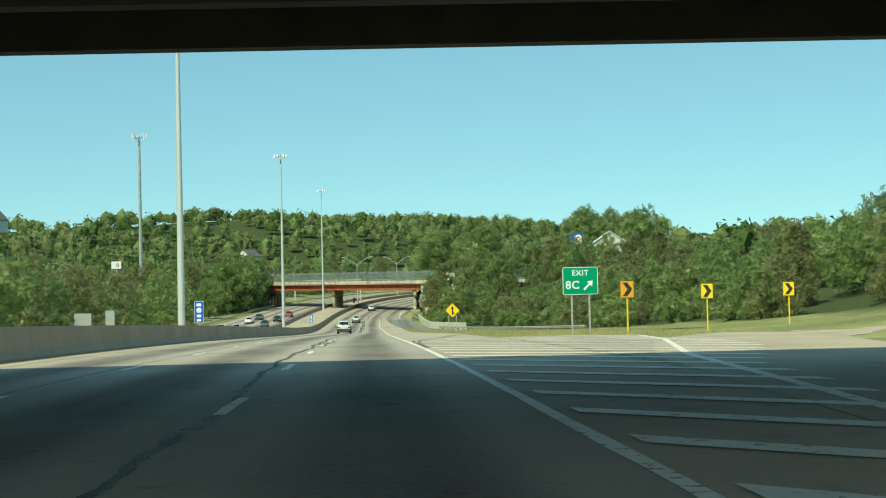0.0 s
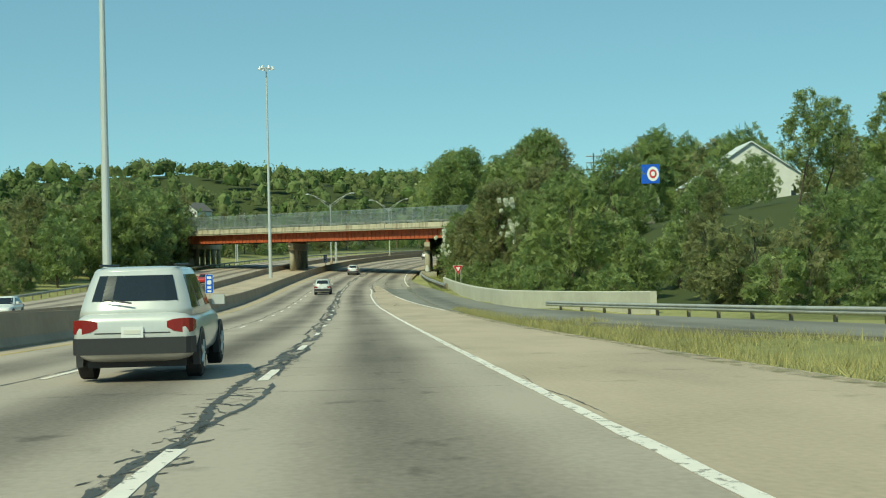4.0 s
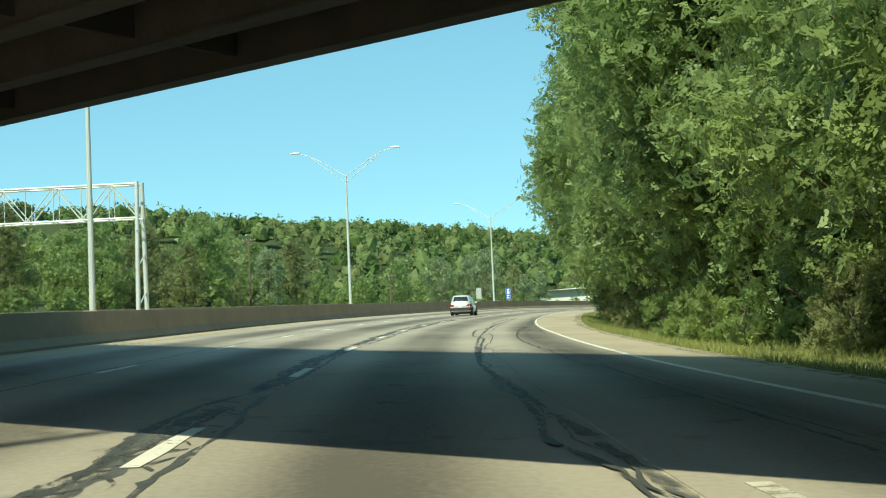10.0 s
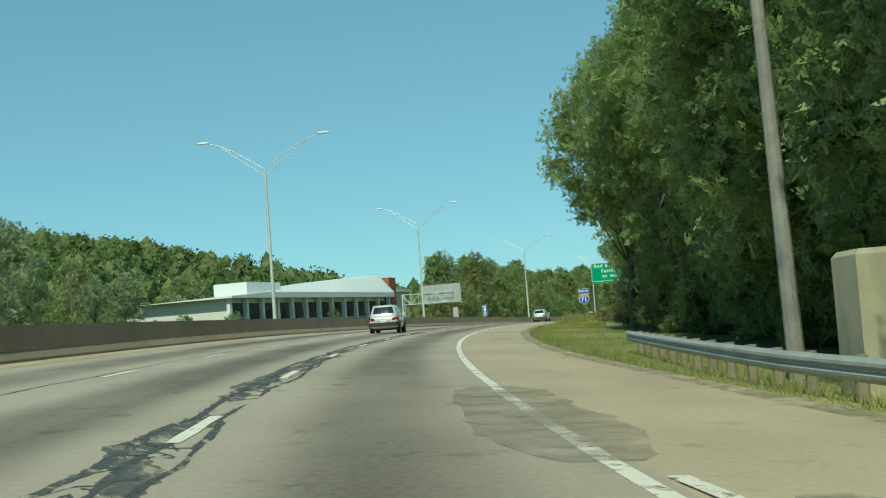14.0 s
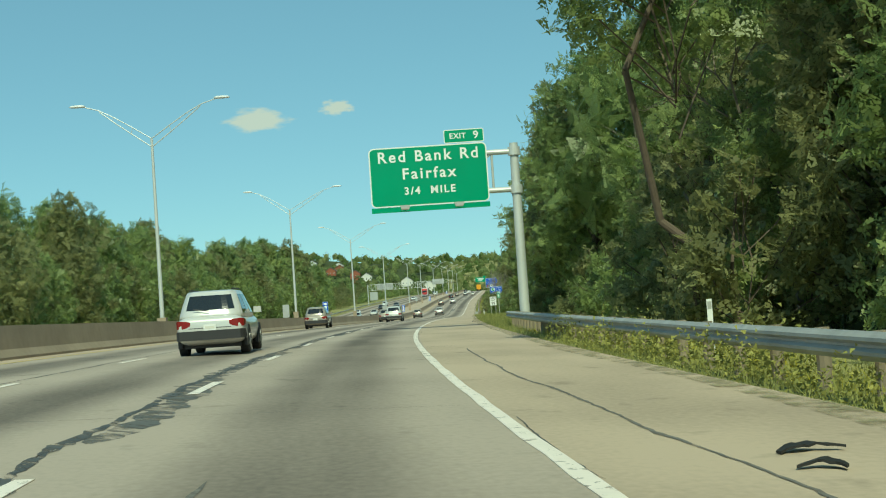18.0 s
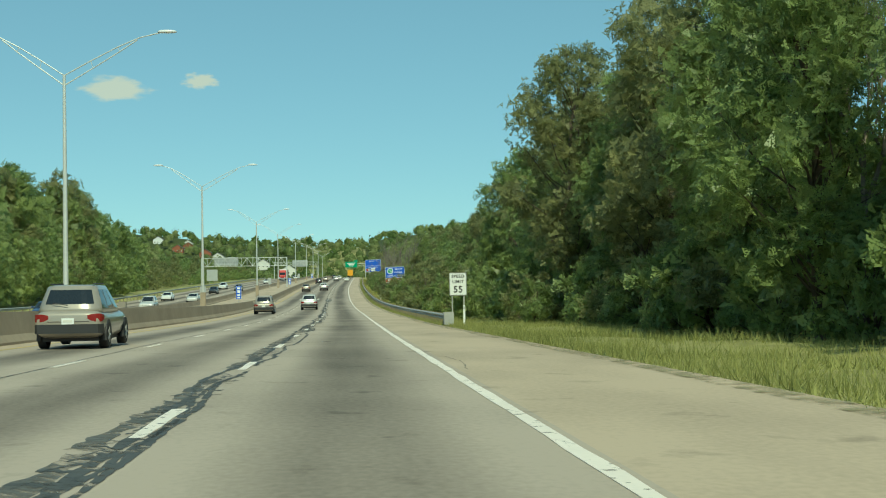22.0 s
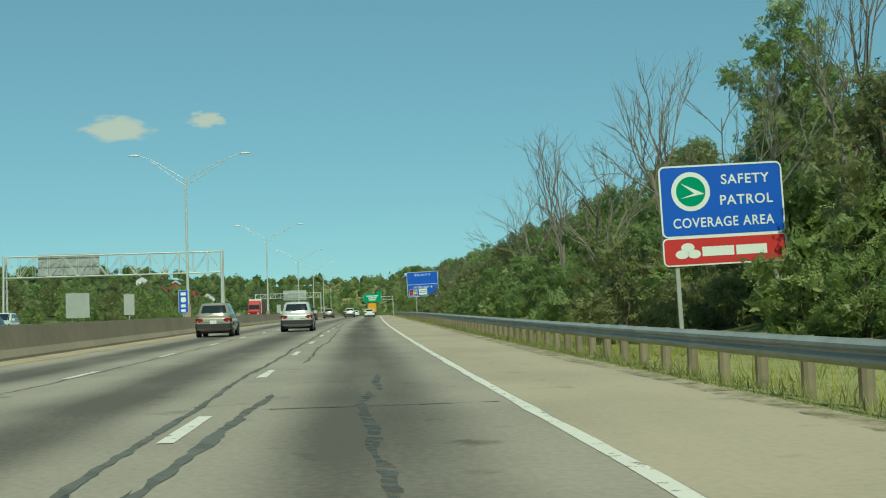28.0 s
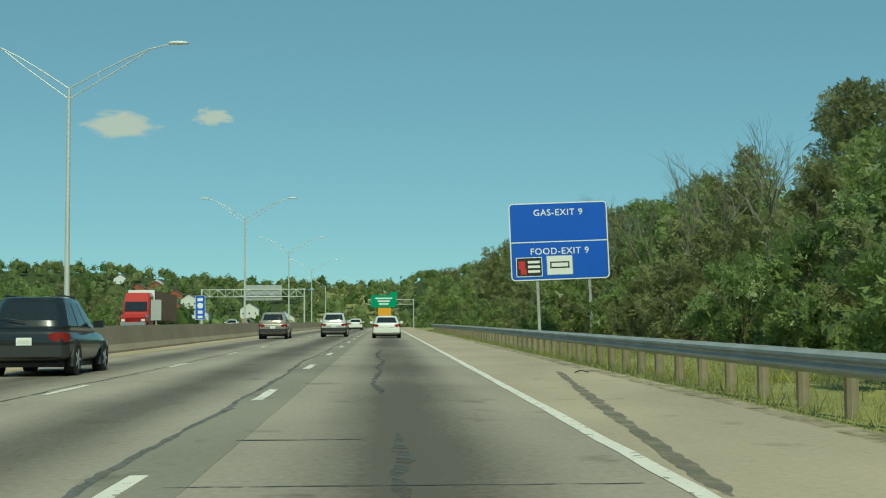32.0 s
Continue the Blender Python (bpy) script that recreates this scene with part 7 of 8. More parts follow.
strand(300, 470, lambda s: np.interp(s, [300, 308, 320, 328, 345, 372, 400, 430, 470], [3.75, 3.65, 3.2, 3.0, 3.25, 3.55, 2.9, 3.35, 3.7]), 0.13, road, 66, 0.12, up=0.0175, name="tar_smear", mat=M_SMEAR)
strand(250, 330, lambda s: np.interp(s, [250, 330], [9.6, 7.2]), 0.08, road, 64, 0.1, up=0.02)
strand(425, 520, lambda s: np.interp(s, [425, 520], [6.0, 3.5]), 0.07, road, 65, 0.1, up=0.02)
for s in (340, 346, 352.4, 359, 366, 418, 424, 431, 452, 468):
    joint(s, 2.9, 6.2, 0.03, road, int(s * 3), 0.1, up=0.019)


def looped_seal(s, d, rs, rd, w, seed, parent, sweep=1.5):
    """A seal that leaves a crack and curls round a spalled corner."""
    rnd = np.random.default_rng(seed)
    k = 22
    a = np.linspace(0, math.pi * sweep, k) + rnd.uniform(-0.4, 0.4)
    x = s + rs * np.cos(a) + rnd.normal(0, 0.03, k)
    y = d + rd * np.abs(np.sin(a * 0.5)) ** 0.7 + rnd.normal(0, 0.012, k)
    h = w * rnd.uniform(0.35, 1.0, k)
    lo, hi = points(x - h, y - h * 0.5, 0.0205), points(x + h, y + h * 0.5, 0.0205)
    part("tar_loop", quads("tar_loop", np.stack([lo[:-1], lo[1:], hi[1:], hi[:-1]], 1).reshape(-1, 3), M_TAR), M_TAR, parent)


rr2 = random.Random(12)
for s in (313, 327, 341, 351.5, 355, 358, 362, 369, 405, 424, 440):
    looped_seal(s, float(np.interp(s, [300, 320, 345, 372, 400, 430, 470], [3.75, 3.25, 3.25, 3.55, 2.95, 3.4, 3.7])), rr2.uniform(0.5, 1.3), rr2.uniform(0.35, 0.75), 0.035, int(s), road, rr2.uniform(1.2, 1.7))
    if s > 340:
        looped_seal(s + 2.5, float(np.interp(s, [332, 360, 420, 442], [4.75, 5.2, 4.95, 5.35])), rr2.uniform(0.4, 1.0), rr2.uniform(0.25, 0.5), 0.03, int(s) + 7, road, rr2.uniform(1.1, 1.6))
# smooth dark joints and mid-lane seal on the last stretch
M_STRIP = paving("joint_strip", (0.335, 0.295, 0.24), 0.0, 0.5)
STRIP_L = lambda s: float(np.interp(s, [1038, 1112, 1119, 1188, 1330], [-0.35, -0.30, -0.28, -0.56, -0.6]))
STRIP_R = lambda s: float(np.interp(s, [1038, 1112, 1119, 1188, 1330], [0.42, 0.40, 0.28, 0.16, 0.2]))
tagged(part("asphalt_strip", ribbon("asphalt_strip", span(1113, 1330, 3), lambda s: [(STRIP_L(s), 0.0032), (STRIP_R(s), 0.0032)], M_STRIP, 0.003), M_STRIP), "dark asphalt strip patched along a lane joint", "road patch", kind="structure")
for q in range(1018, 1330, 30):
    strand(q, q + 30.4, STRIP_L, 0.12, road, 71 + q, 0.03, 0.6, up=0.0062, mat=M_SEAL)
strand(1018, 1049, lambda s: STRIP_R(s) + 0.02, 0.17, road, 72, 0.04, 0.6, up=0.0062, mat=M_SEAL)
strand(1060, 1112, STRIP_R, 0.09, road, 75, 0.04, 0.6, up=0.0062, mat=M_SEAL)
for a, b, d in ((1036, 1049, 1.75), (1049, 1054, 1.95), (1098, 1104, 1.7), (1112, 1118, 1.9), (1134, 1160, 1.7), (1168, 1186, 1.66), (1187, 1192, 1.65), (1199, 1230, 1.45)):
    strand(a, b, d, 0.15, road, int(a), 0.05, 0.3, mat=M_SMEAR)
for s, a, b in ((1046.1, 0.6, 3.4), (1117, 0.33, 3.3), (1191.4, 0.1, 1.6), (851, -0.2, 3.2), (423.9, -0.2, 6.2), (424.2, -7, 0)):
    joint(s, a, b, 0.05, road, int(s * 2), 0.0, up=0.019 if s < 500 else 0.005)
# thin sealed cracks along the bend
strand(598, 676, 1.25, 0.06, road, 171, 0.03, mat=M_SEAL)
strand(632, 700, lambda s: np.interp(s, [632, 645, 680, 700], [4.2, 4.44, 4.5, 4.6]), 0.05, road, 172, 0.04, up=0.006, mat=M_SEAL)
# rubber ticks between the joint and the wheel track
for s in np.arange(306.5, 318, 1.05):
    for d in (0.62, 0.92):
        for q in range(3):
            strand(s + 0.22 * q, s + 0.22 * q + 0.14, d + 0.03 * q, 0.03, road, int(s * 10) + q, 0.01, 0.05, name="rubber_mark", mat=M_SEAL)
# dirt along the shoulder's outer edge, worn patches
for s in range(-20, 1320, 60):
    rnd = np.random.default_rng(s + 99)
    ss = span(s, s + 60, 1.0)
    e = edge_right(ss)
    inner = e - 0.2 - 0.5 * np.convolve(np.pad(rnd.random(len(ss)), 3, mode="edge"), np.ones(7) / 7, "valid")
    outer = e
    a, b = points(ss, inner, 0.012), points(ss, outer - 0.02, 0.014)
    part("dirt_edge", quads("dirt_edge", np.stack([a[:-1], b[:-1], b[1:], a[1:]], 1).reshape(-1, 3), M_DIRT), M_DIRT, road)
for s0, s1, d0, d1 in ((531, 541, 2.3, 4.5), (526, 529, 3.6, 5.0)):
    rnd = np.random.default_rng(int(s0))
    ss = span(s0, s1, 0.4)
    n = len(ss)
    bow = np.sin(np.linspace(0.05, math.pi - 0.05, n)) ** 0.4 * np.convolve(np.pad(rnd.uniform(0.3, 1.1, n), 3, mode="edge"), np.ones(7) / 7, "valid")
    m0, hw = (d0 + d1) / 2, (d1 - d0) / 2
    a, b = points(ss, m0 - hw * bow * rnd.uniform(0.88, 1.0, n), 0.0145), points(ss, m0 + hw * bow * rnd.uniform(0.88, 1.0, n), 0.0145)
    part("worn_patch", quads("worn_patch", np.stack([a[:-1], b[:-1], b[1:], a[1:]], 1).reshape(-1, 3), M_PATCH), M_PATCH, road)


def scrap(s, d, length, turn, seed):
    """A curled strip of shed tyre tread."""
    rnd = np.random.default_rng(seed)
    t = thing("tyre_scrap", place(s, d, 0.005, turn), "black shed strip of tyre tread lying on the shoulder", "debris", "tyre scraps")
    rows = []
    for k in range(9):
        f = k / 8
        w = 0.07 * (0.5 + math.sin(math.pi * f) * 0.6) * rnd.uniform(0.8, 1.2)
        z = 0.01 + 0.035 * math.sin(math.pi * f) * rnd.uniform(0.4, 1)
        x = length * (f - 0.5)
        y = 0.12 * math.sin(3 * f) * rnd.uniform(0.8, 1.2)
        rows.append([(x, y - w, z), (x, y + w, z), (x, y + w, z + 0.018), (x, y - w, z + 0.018)])
    part("tread", Mesh().loft(rows), M_RUBBER, t)


for k, (s, d, l, a) in enumerate(((676.3, 5.3, 0.5, 10), (675.4, 5.05, 0.3, -30), (753.2, 6.7, 0.28, 40), (757.1, 7.3, 0.3, 10), (1206, 5.6, 0.3, 0), (255, 4.8, 0.35, 20))):
    scrap(s, d, l, a, k)
# skid marks
M_SKID = worn("skid_rubber", (0.22, 0.195, 0.16), 0.9, 0.32, 0.72, 3.0, drawn=0.25)
for off in (0.0, 0.75):
    strand(42, 90, lambda s: np.interp(s, [42, 50.7, 54, 58, 62.7, 68, 90], [3.6, 3.68, 3.64, 3.84, 4.5, 5.45, 7.95] if off == 0 else [3.68, 3.82, 3.92, 4.15, 4.85, 5.8, 8.4]), 0.17, gore, 81 + int(off * 4), 0.01, 0.8, up=0.026, mat=M_SKID, name="skid_mark")
    strand(104, 130, lambda s: np.interp(s, [104, 115, 130], [6.6, 5.4, 4.4]) + off, 0.12, road, 91 + int(off * 4), 0.02, 0.8, up=0.007, mat=M_SKID, name="skid_mark")


strand(1187, 1207, lambda s: np.interp(s, [1187, 1190, 1194.6, 1206.5], [3.72, 3.9, 4.24, 5.2]), 0.22, road, 93, 0.005, 0.8, up=0.007, mat=M_SKID, name="skid_mark")


# ---- grass, weeds ----
def blades(name, s0, s1, d0, d1, count, h, mat, label, seed):
    """Loose blades of grass scattered between two lines beside the road."""
    rng = np.random.default_rng(seed)
    count = int(count * 1.4)
    s = rng.uniform(s0, s1, count)
    a = d0(s) if callable(d0) else np.full(count, d0)
    b = d1(s) if callable(d1) else np.full(count, d1)
    d = a + (b - a) * rng.uniform(0, 1, count) ** 1.3
    base = points(s, d, land(s, d))
    ang = rng.uniform(0, 2 * math.pi, count)
    w = rng.uniform(0.005, 0.014, count) * (h / 0.4)
    t = np.stack([np.cos(ang) * w, np.sin(ang) * w, np.zeros(count)], 1)
    clump = 0.6 + 0.4 * np.sin(s * 1.7 + d * 2.3) * np.sin(s * 0.6 - d)
    tip = base + np.stack([rng.normal(0, 0.3, count) * h, rng.normal(0, 0.3, count) * h, h * rng.uniform(0.4, 1.2, count) * clump], 1)
    co = np.stack([base - t, base + t, tip], 1).reshape(-1, 3)
    tagged(part(name, quads(name, co, mat, 3), mat), label, "grass", kind="stuff")


blades("verge_grass", 66, 238, lambda s: edge_right(s) + 0.1, lambda s: np.interp(s, [66, 110, 150, 185, 238], [22, 26, 18, 12.5, 8.5]), 46000, 0.40, M_DRYBLADE, "tall dry roadside grass", 1)
blades("verge_grass", 395, 490, lambda s: edge_right(s) + 0.1, 12.5, 26000, 0.34, M_BLADE, "green verge grass below the trees", 2)
blades("verge_grass", 490, 740, lambda s: edge_right(s) - 0.12, 11.5, 48000, 0.30, M_BLADE, "rough verge grass along the guard rail", 3)
blades("verge_grass", 735, 890, lambda s: edge_right(s) - 0.12, 14.5, 60000, 0.42, M_BLADE, "tall yellow-green verge grass", 4)
blades("verge_grass", 890, 1330, lambda s: edge_right(s) - 0.10, 10.8, 64000, 0.34, M_BLADE, "weeds and grass behind the guard rail", 5)


def weeds(s0, s1, d0, d1, clumps, leaves, seed, label, mat, high=(0.15, 0.5)):
    """Leafy weeds growing in clumps between two lines beside the road."""
    rng = np.random.default_rng(seed)
    q = rng.uniform(s0, s1, clumps)
    f = rng.uniform(0, 1, clumps)
    d = d0(q) + (d1(q) - d0(q)) * f
    z = rng.uniform(*high, clumps) * (0.55 + 0.45 * np.sin(q * 0.9) * np.sin(q * 0.23 + 1))
    cen = points(q, d, land(q, d) + z * 0.7)
    co = leaf_cloud(rng, cen, 0.12 + z * 0.6, leaves, 0.042, 1.1)
    tagged(part("roadside_weeds", quads("roadside_weeds", co, mat, 3), mat), label, "weeds", kind="stuff")


weeds(640, 704, lambda s: edge_right(s) + 0.25, lambda s: np.interp(s, [637, 650, 735], [8.3, 7.9, 8.7]), 640, 24000, 16, "leafy yellow-green weeds under the guard rail", M_WEED, (0.2, 0.75))
blades("yellow_weeds", 636, 722, 7.9, 9.8, 2200, 0.5, M_FLOWER, "yellow flowering weeds behind the guard rail", 6)
blades("yellow_weeds", 1000, 1300, 7.7, 9.6, 2600, 0.5, M_FLOWER, "yellow flowering weeds behind the guard rail", 7)
blades("verge_grass", 300, 366, 10.8, 14.6, 14000, 0.4, M_BLADE, "grass behind the guard rail", 8)


# ---- blossoming shrubs, bare trees, vine-hung edge ----
def blossom_shrub(s, d, up, scale, seed):
    rng = np.random.default_rng(seed)
    t = thing("blossoming_shrub", Matrix.Translation(at(s, d, float(land(s, d)))) @ Matrix.Diagonal((scale, scale, scale * up, 1)), "tall shrub covered with white blossom", "shrub", "blossoming shrubs")
    part("trunk", TREES["mid_a"][0], M_BARK, t)
    part("crown", TREES["mid_a"][1], M_LEAF, t)
    k = 20
    cen = np.stack([rng.normal(-2.4, 0.7, k), rng.normal(-0.5, 1.2, k), rng.uniform(4.0, 9.6, k)], 1)
    cen[:, :2] *= 1.15
    part("blossom", quads("blossom", leaf_cloud(rng, cen, rng.uniform(0.25, 0.5, k), 1900, 0.15), M_BLOSSOM, 3), M_BLOSSOM, t, "clusters of white blossom")


blossom_shrub(345, 15.2, 1.35, 0.62, 3)
blossom_shrub(318, 23, 1.25, 0.8, 4)
BARE = [make_bare(31, 12, 0.34), make_bare(32, 10, 0.38), make_bare(33, 13, 0.30)]
for k, (s, d, sc) in enumerate(((1108, 12, 1.05), (1104, 13, 0.95), (1099, 12.4, 1.05), (1093, 13.5, 1.0), (1088, 12.6, 1.05), (1083, 14, 1.1), (1078, 13.6, 1.05), (1073, 15, 1.1), (1067, 15.5, 1.1), (1228, 16, 0.85), (1234, 18, 0.9), (1240, 15.5, 0.75), (1246, 19, 0.9), (1252, 16.5, 0.85), (1260, 15.5, 0.8), (1276, 19, 0.9), (1296, 17, 0.8), (1008, 24, 0.8), (985, 26, 0.9), (960, 24, 0.8), (640, 14.5, 1.3), (702, 13.5, 1.2), (720, 15, 1.4), (848, 16, 1.2))):
    t = thing("bare_tree", Matrix.Translation(at(s, d, float(land(s, d)))) @ Matrix.Rotation(k * 1.7, 4, "Z") @ Matrix.Diagonal((sc, sc, sc, 1)), "leafless grey tree with fine twigs", "tree", "bare trees")
    part("trunk", BARE[k % 3][0], M_DEADWOOD, t)
    for me in BARE[k % 3][1]:
        part("branch", me, M_DEADWOOD, t)


# ---- poles, buildings, far things ----
def utility_pole(s, d, h, arms=1, label="brown wooden utility pole with a crossarm", up=None, lean=0.0, mat=None):
    t = thing("utility_pole", place(s, d, float(land(s, d)) if up is None else up), label, "utility pole", "utility poles")
    part("pole", Mesh().tube((0, 0, -0.5), (lean * h, 0, h), 0.17, 0.11, 10), mat or M_WOODPOLE, t)
    for k in range(arms):
        z = h - 0.5 - 1.1 * k
        part("crossarm", Mesh().box(-1.25, 1.25, -0.07, 0.07, z - 0.06, z + 0.06), M_WOODPOLE, t)
        for x in (-1.1, -0.4, 0.4, 1.1):
            part("insulator", Mesh().tube((x, 0, z + 0.06), (x, 0, z + 0.24), 0.05, 0.03, 8), M_LENS, t)
        part("arm_brace", Mesh().tube((-0.7, 0.05, z), (0, 0.05, z - 0.6), 0.02, n=5).tube((0.7, 0.05, z), (0, 0.05, z - 0.6), 0.02, n=5), M_STEEL, t)


for s, d, h, n in ((505, -58, 11.5, 2), (576, -60, 11.8, 1), (548, -64, 9, 1), (611, -60, 8.5, 1), (627, -60, 7, 1), (655, -62, 9, 1), (690, -64, 9, 1), (373, 38.5, 15.5, 3), (392, 47, 15, 2), (405, 60, 13, 2)):
    utility_pole(s, d, h, n)
utility_pole(545, 9.1, 7.6, 0, "grey leaning timber pole under the trees", lean=-0.02, mat=material("grey_timber", (0.27, 0.255, 0.235), 0.9, vary=0.4, scale=1.2, fine=7, bump=0.3))
t = thing("concrete_block", place(539.5, 9.0, -0.1), "pale concrete block behind the guard rail", "block")
part("block", Mesh().loft([[(-0.75, -0.5, z), (0.75, -0.5, z), (0.75, 0.5, z), (-0.75, 0.5, z)] for z in (-0.3, 1.9)] + [[(-0.68, -0.44, 1.98), (0.68, -0.44, 1.98), (0.68, 0.44, 1.98), (-0.68, 0.44, 1.98)]]), M_BRCONC, t)


def cell_tower():
    t = thing("phone_mast", Matrix.Translation((-76.6, 409.5, 0)), "dark tapered phone mast with antennas on top", "phone mast")
    part("pole", Mesh().tube((0, 0, -4), (0, 0, 49), 0.65, 0.34, 12), M_STEEL, t)
    m = Mesh()
    for a in np.linspace(0, 2 * math.pi, 3, endpoint=False):
        b = a + 2.0944
        m.tube((1.9 * math.cos(a), 1.9 * math.sin(a), 48.6), (1.9 * math.cos(b), 1.9 * math.sin(b), 48.6), 0.07, n=6)
        m.tube((0, 0, 48.6), (1.9 * math.cos(a), 1.9 * math.sin(a), 48.6), 0.07, n=6)
    part("platform", m, M_STEEL, t)
    for k in range(9):
        a = k * 2 * math.pi / 9
        part("antenna", Mesh().box(-0.15, 0.15, -0.08, 0.08, 47.8, 50.0, Matrix.Translation((2.1 * math.cos(a), 2.1 * math.sin(a), 0)) @ Matrix.Rotation(a, 4, "Z")), M_LENS, t)


cell_tower()


def brand_pylon(s, d, z0, z1, w, mat, label, disc=None):
    """A roadside advertising sign on a pole, its mark as plain shapes."""
    t = thing("pylon_sign", place(s, d, 0), label, "advertising sign")
    part("pole", Mesh().tube((0, 0.2, 0), (0, 0.2, z1 - 0.4), 0.28, 0.24, 12), M_STEEL, t)
    part("panel", Mesh().box(-w / 2, w / 2, -0.2, 0.2, z0, z1), mat, t)
    if disc:
        r = min(w, z1 - z0) * 0.40
        for q, mt, y in ((r, M_WHITE, -0.21), (r * 0.62, disc, -0.22), (r * 0.34, M_WHITE, -0.23)):
            part("mark", Mesh().plate([(w * 0.14 + q * 0.8 * math.cos(a), (z0 + z1) / 2 + q * math.sin(a)) for a in np.linspace(2 * math.pi, 0, 20, endpoint=False)], y, y + 0.008), mt, t)


brand_pylon(500, 53.4, 18.6, 23.4, 4.6, M_BLUE, "blue and white pylon sign above the trees", M_SIGNRED)
brand_pylon(330, -62, 13.4, 15.2, 2.4, M_WHITE, "white pylon sign above the trees", M_SIGNRED)


def house(s, d, up, w, l, h, roof, wallm, roofm, label, turn=0.0, windows=3, name="house"):
    t = thing(name, place(s, d, up, turn), label, "building")
    part("wall", Mesh().loft([[(-w / 2, 0, 0), (w / 2, 0, 0), (w / 2, 0, h), (0, 0, h + roof), (-w / 2, 0, h)], [(-w / 2, l, 0), (w / 2, l, 0), (w / 2, l, h), (0, l, h + roof), (-w / 2, l, h)]]), wallm, t)
    for k in (-1, 1):
        e = 0.5
        part("roof", Mesh().loft([[(k * (w / 2 + e), y, h - e * 2 * roof / w + 0.02), (0, y, h + roof + 0.04), (0, y, h + roof + 0.24), (k * (w / 2 + e), y, h - e * 2 * roof / w + 0.22)] for y in (-0.5, l + 0.5)]), roofm, t)
    for q in range(windows):
        x = -w / 2 + w * (q + 0.5) / windows
        win = part("window", Mesh().box(x - 0.55, x + 0.55, -0.06, -0.003, h * 0.42, h * 0.42 + 1.3), M_WHITE, t)
        part("pane", Mesh().box(x - 0.45, x + 0.45, -0.075, -0.062, h * 0.42 + 0.1, h * 0.42 + 1.2), M_DKGLASS, win)


house(380, 66, 10.0, 21, 12, 4.4, 7.0, M_STUCCO, M_ROOFW, "white gabled house above the trees")
house(352, 88, 13, 16, 10, 4.5, 2.2, M_STUCCO, M_SHINGLE, "low pale building on the slope")
house(300, 96, 9, 20, 12, 4.5, 1.6, M_BRICK, M_SHINGLE, "low brick building on the slope")
house(262, 100, 8, 26, 12, 4.5, 1.4, M_STUCCO, M_SHINGLE, "long pale building on the slope")
house(292, -66, 0, 14, 26, 4.2, 2.6, M_ALU, M_SHINGLE, "grey metal shed beyond the other carriageway", 12)
house(640, -180, 16, 10, 10, 4.5, 3.5, M_STUCCO, M_SHINGLE, "pale gabled house on the wooded hillside")
house(540, -230, 32, 9, 9, 6, 4, M_STUCCO, M_SHINGLE, "pale gabled house on the wooded hillside")
rh = random.Random(8)
for k in range(10):
    house(1900 + 40 * k + rh.uniform(-15, 15), -70 - 14 * k + rh.uniform(-20, 20), float(land(1900 + 40 * k, -70 - 14 * k)) + 3.0, 11, 10, 6, 3.5, rh.choice([M_STUCCO, M_BRICK, M_ROOFW]), M_SHINGLE, "far pale hillside house standing among trees")


def showroom():
    """Long white-roofed building with a glass front and a brick tower at its end."""
    t = thing("showroom", Matrix.Translation((106.5, 770, 1.7)) @ Matrix.Rotation(radians(46.6), 4, "Z") @ Matrix.Diagonal((1.35, 1, 1, 1)), "long low building with swooping white roof and glass front", "building")
    top = lambda x: float(np.interp(x, [-27, -10, 4, 14, 26.5], [5.6, 6.9, 7.9, 9.3, 10.6]))
    n = 13
    xs = np.linspace(-27, 26, n)
    part("wall", Mesh().box(-26.5, 25.5, 1.2, 22, -1, 5.2), M_STUCCO, t)
    for a, b in zip(xs[:-1], xs[1:]):
        w = part("window", Mesh().box(a + 0.35, b - 0.35, 1.0, 1.19, 1.2, 4.6), M_WHITE, t)
        for f in (0.0, 0.5):
            part("pane", Mesh().box(a + 0.45 + f * (b - a - 0.8), a + 0.35 + (f + 0.5) * (b - a - 0.8), 0.93, 0.995, 1.35, 4.45), M_DKGLASS, w)
    for x in xs:
        part("column", Mesh().box(x - 0.28, x + 0.28, 0.2, 0.9, -1, 5.2), M_ROOFW, t)
    rows = []
    for x in np.linspace(-28, 26.5, 24):
        rows.append([(x, -0.8, 5.25), (x, -0.8, min(top(x), 6.3)), (x, 3.0, top(x)), (x, 23, top(x) - 0.4), (x, 23, 5.25)])
    part("roof", Mesh().loft(rows), M_ROOFW, t, "swooping white roof")
    part("roof_box", Mesh().box(-16, -6, 5, 12, 6.2, 8.6), M_ROOFW, t)
    part("tower", Mesh().box(26.6, 29.5, 0.4, 12, -1, 9.7), M_BRICK, t, "orange-red brick tower")
    part("annex", Mesh().box(29.6, 40, 3, 16, -1, 6.6), M_STUCCO, t)
    part("annex_roof", Mesh().box(29.62, 40.5, 2.4, 16.4, 6.62, 7.3), M_ROOFW, t)
    part("plinth", Mesh().box(-27, 26, 0.5, 0.99, -3, 1.0), M_BRICK, t)
    part("base", Mesh().box(-28, 41, 1.25, 23, -6, -1.01), M_BRCONC, t)


showroom()


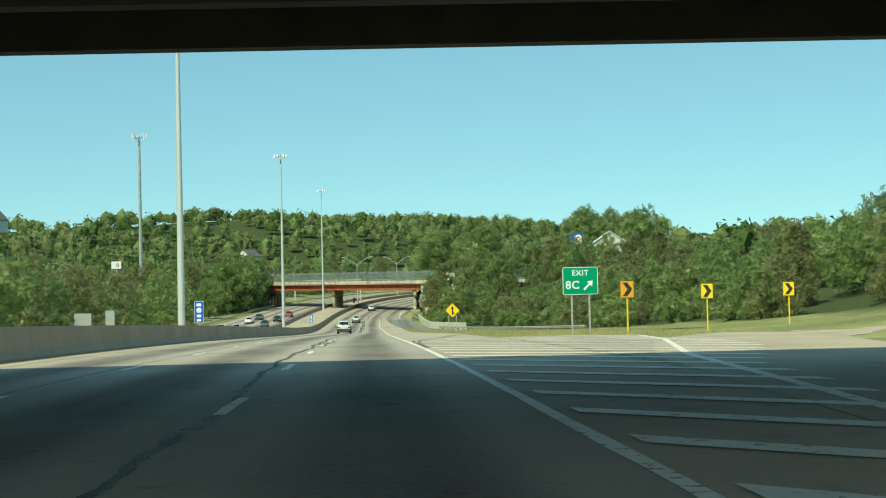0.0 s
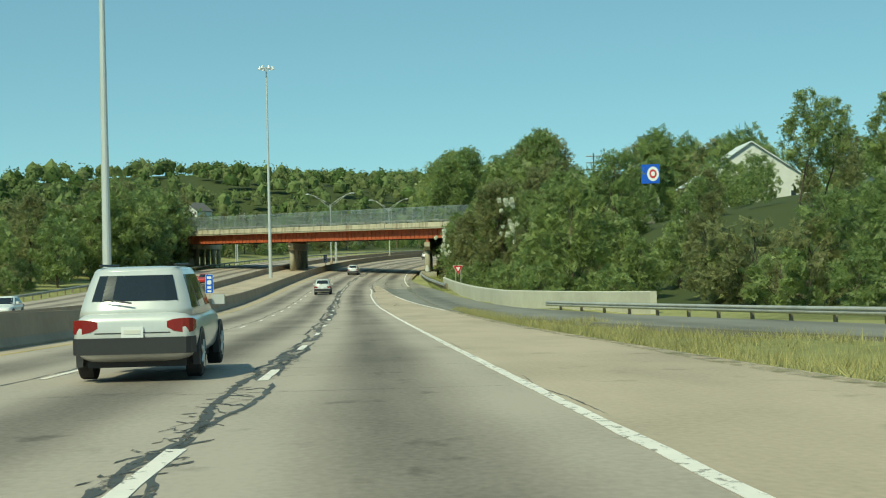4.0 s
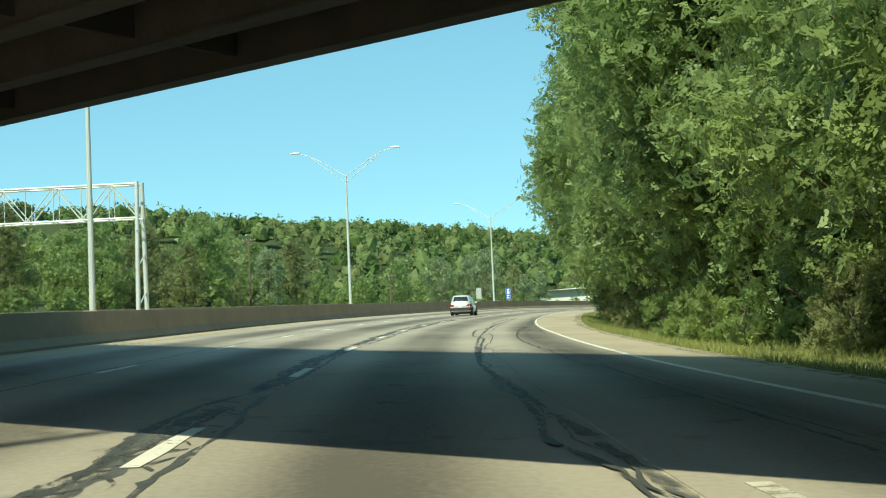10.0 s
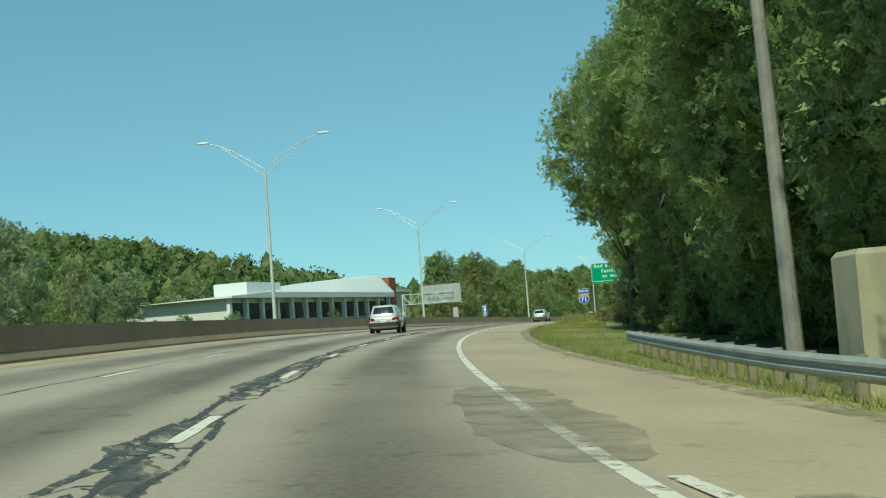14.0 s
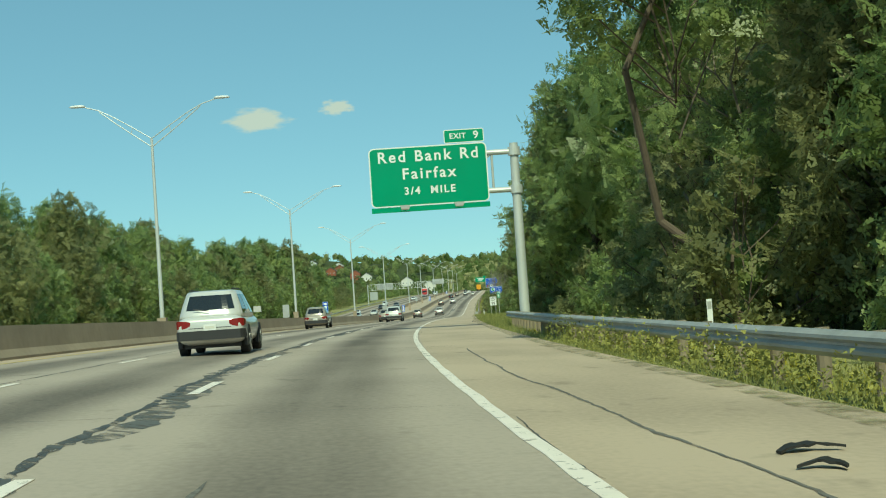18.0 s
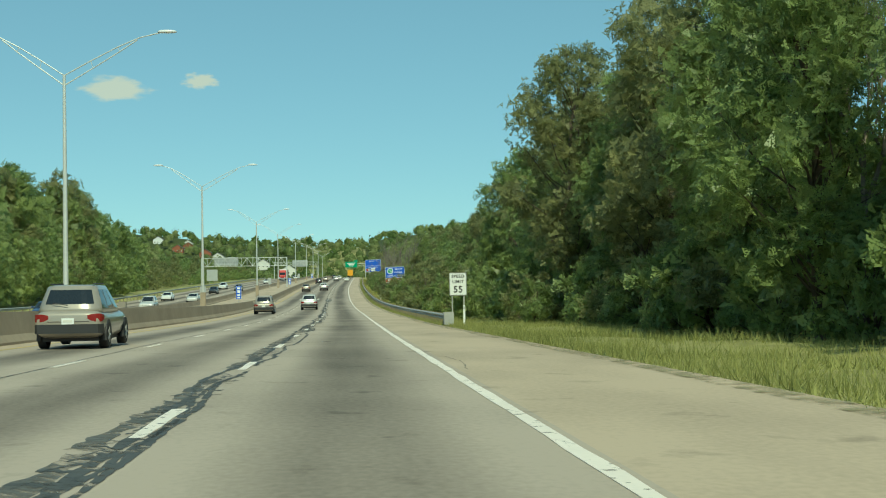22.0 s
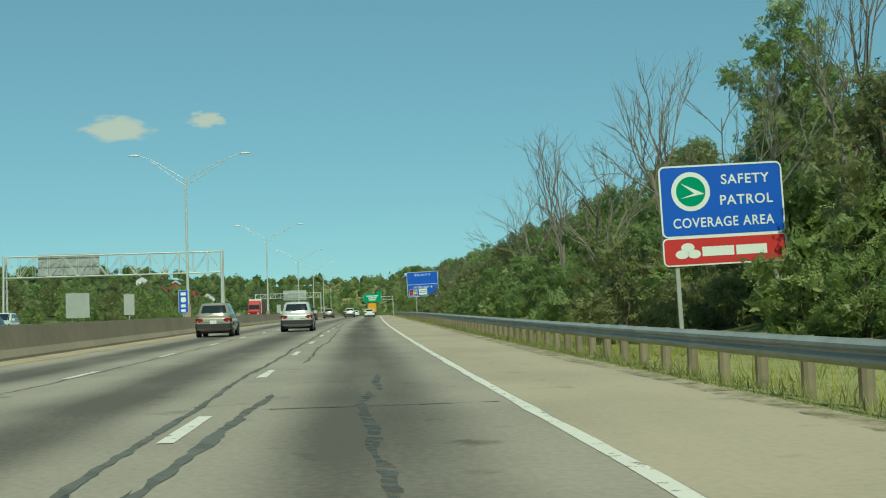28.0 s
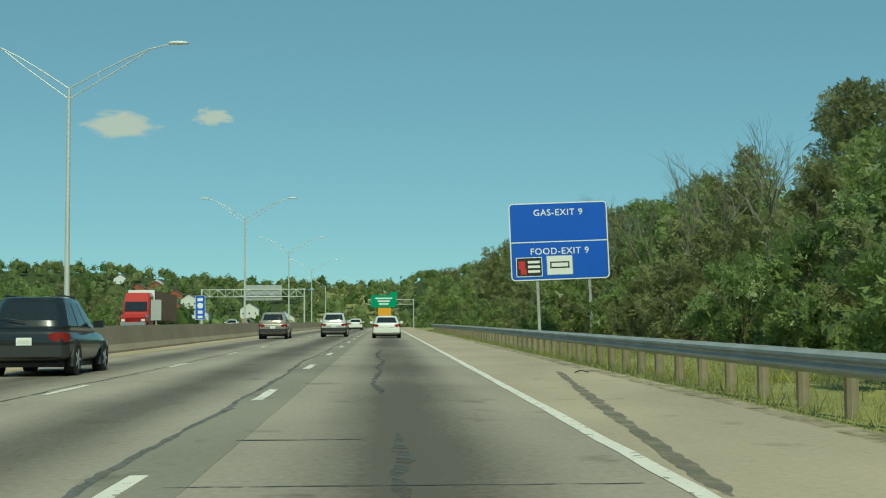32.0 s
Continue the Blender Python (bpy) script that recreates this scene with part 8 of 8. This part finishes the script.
def fair_cloud(way, far, w, h, seed):
    """A small fair-weather cloud, far off: soft-edged backdrop."""
    m = bpy.data.materials.new("cloud")
    m.use_nodes = True
    n, l = m.node_tree.nodes, m.node_tree.links
    n.remove(n["Principled BSDF"])
    tc, no, gr = n.new("ShaderNodeTexCoord"), n.new("ShaderNodeTexNoise"), n.new("ShaderNodeTexGradient")
    gr.gradient_type = "SPHERICAL"
    no.inputs["Scale"].default_value, no.inputs["Detail"].default_value = 2.2, 6
    off = n.new("ShaderNodeVectorMath")
    off.inputs[1].default_value = (seed, seed * 2.0, 0)
    l.new(tc.outputs["Object"], off.inputs[0])
    l.new(off.outputs[0], no.inputs["Vector"])
    l.new(tc.outputs["Object"], gr.inputs["Vector"])
    mul = n.new("ShaderNodeMath")
    mul.operation = "MULTIPLY_ADD"
    l.new(no.outputs["Fac"], mul.inputs[0])
    mul.inputs[1].default_value = 1.1
    l.new(gr.outputs["Fac"], mul.inputs[2])
    rg = n.new("ShaderNodeMapRange")
    rg.interpolation_type = "SMOOTHSTEP"
    rg.inputs["From Min"].default_value, rg.inputs["From Max"].default_value, rg.inputs["To Max"].default_value = 0.70, 1.15, 0.72
    l.new(mul.outputs[0], rg.inputs["Value"])
    e, tr, mx = n.new("ShaderNodeEmission"), n.new("ShaderNodeBsdfTransparent"), n.new("ShaderNodeMixShader")
    e.inputs["Color"].default_value, e.inputs["Strength"].default_value = (1.0, 0.95, 0.88, 1), 0.85
    l.new(rg.outputs[0], mx.inputs[0])
    l.new(tr.outputs[0], mx.inputs[1])
    l.new(e.outputs[0], mx.inputs[2])
    l.new(mx.outputs[0], n["Material Output"].inputs["Surface"])
    p = Vector((226, 816, 0)) + Vector(way).normalized() * far
    me = Mesh()
    me.quad((-1, -1, 0), (1, -1, 0), (1, 1, 0), (-1, 1, 0))
    ob = part("cloud", me, m, at=look(p, (226, 816, 0)) @ Matrix.Diagonal((w, h, 1, 1)))
    tagged(ob, "small white fair-weather cloud", "cloud", kind="structure")
    

fair_cloud((2175, 3655, 640), 4300, 140, 52, 1.3)
fair_cloud((2397, 3507, 668), 4300, 76, 34, 4.1)
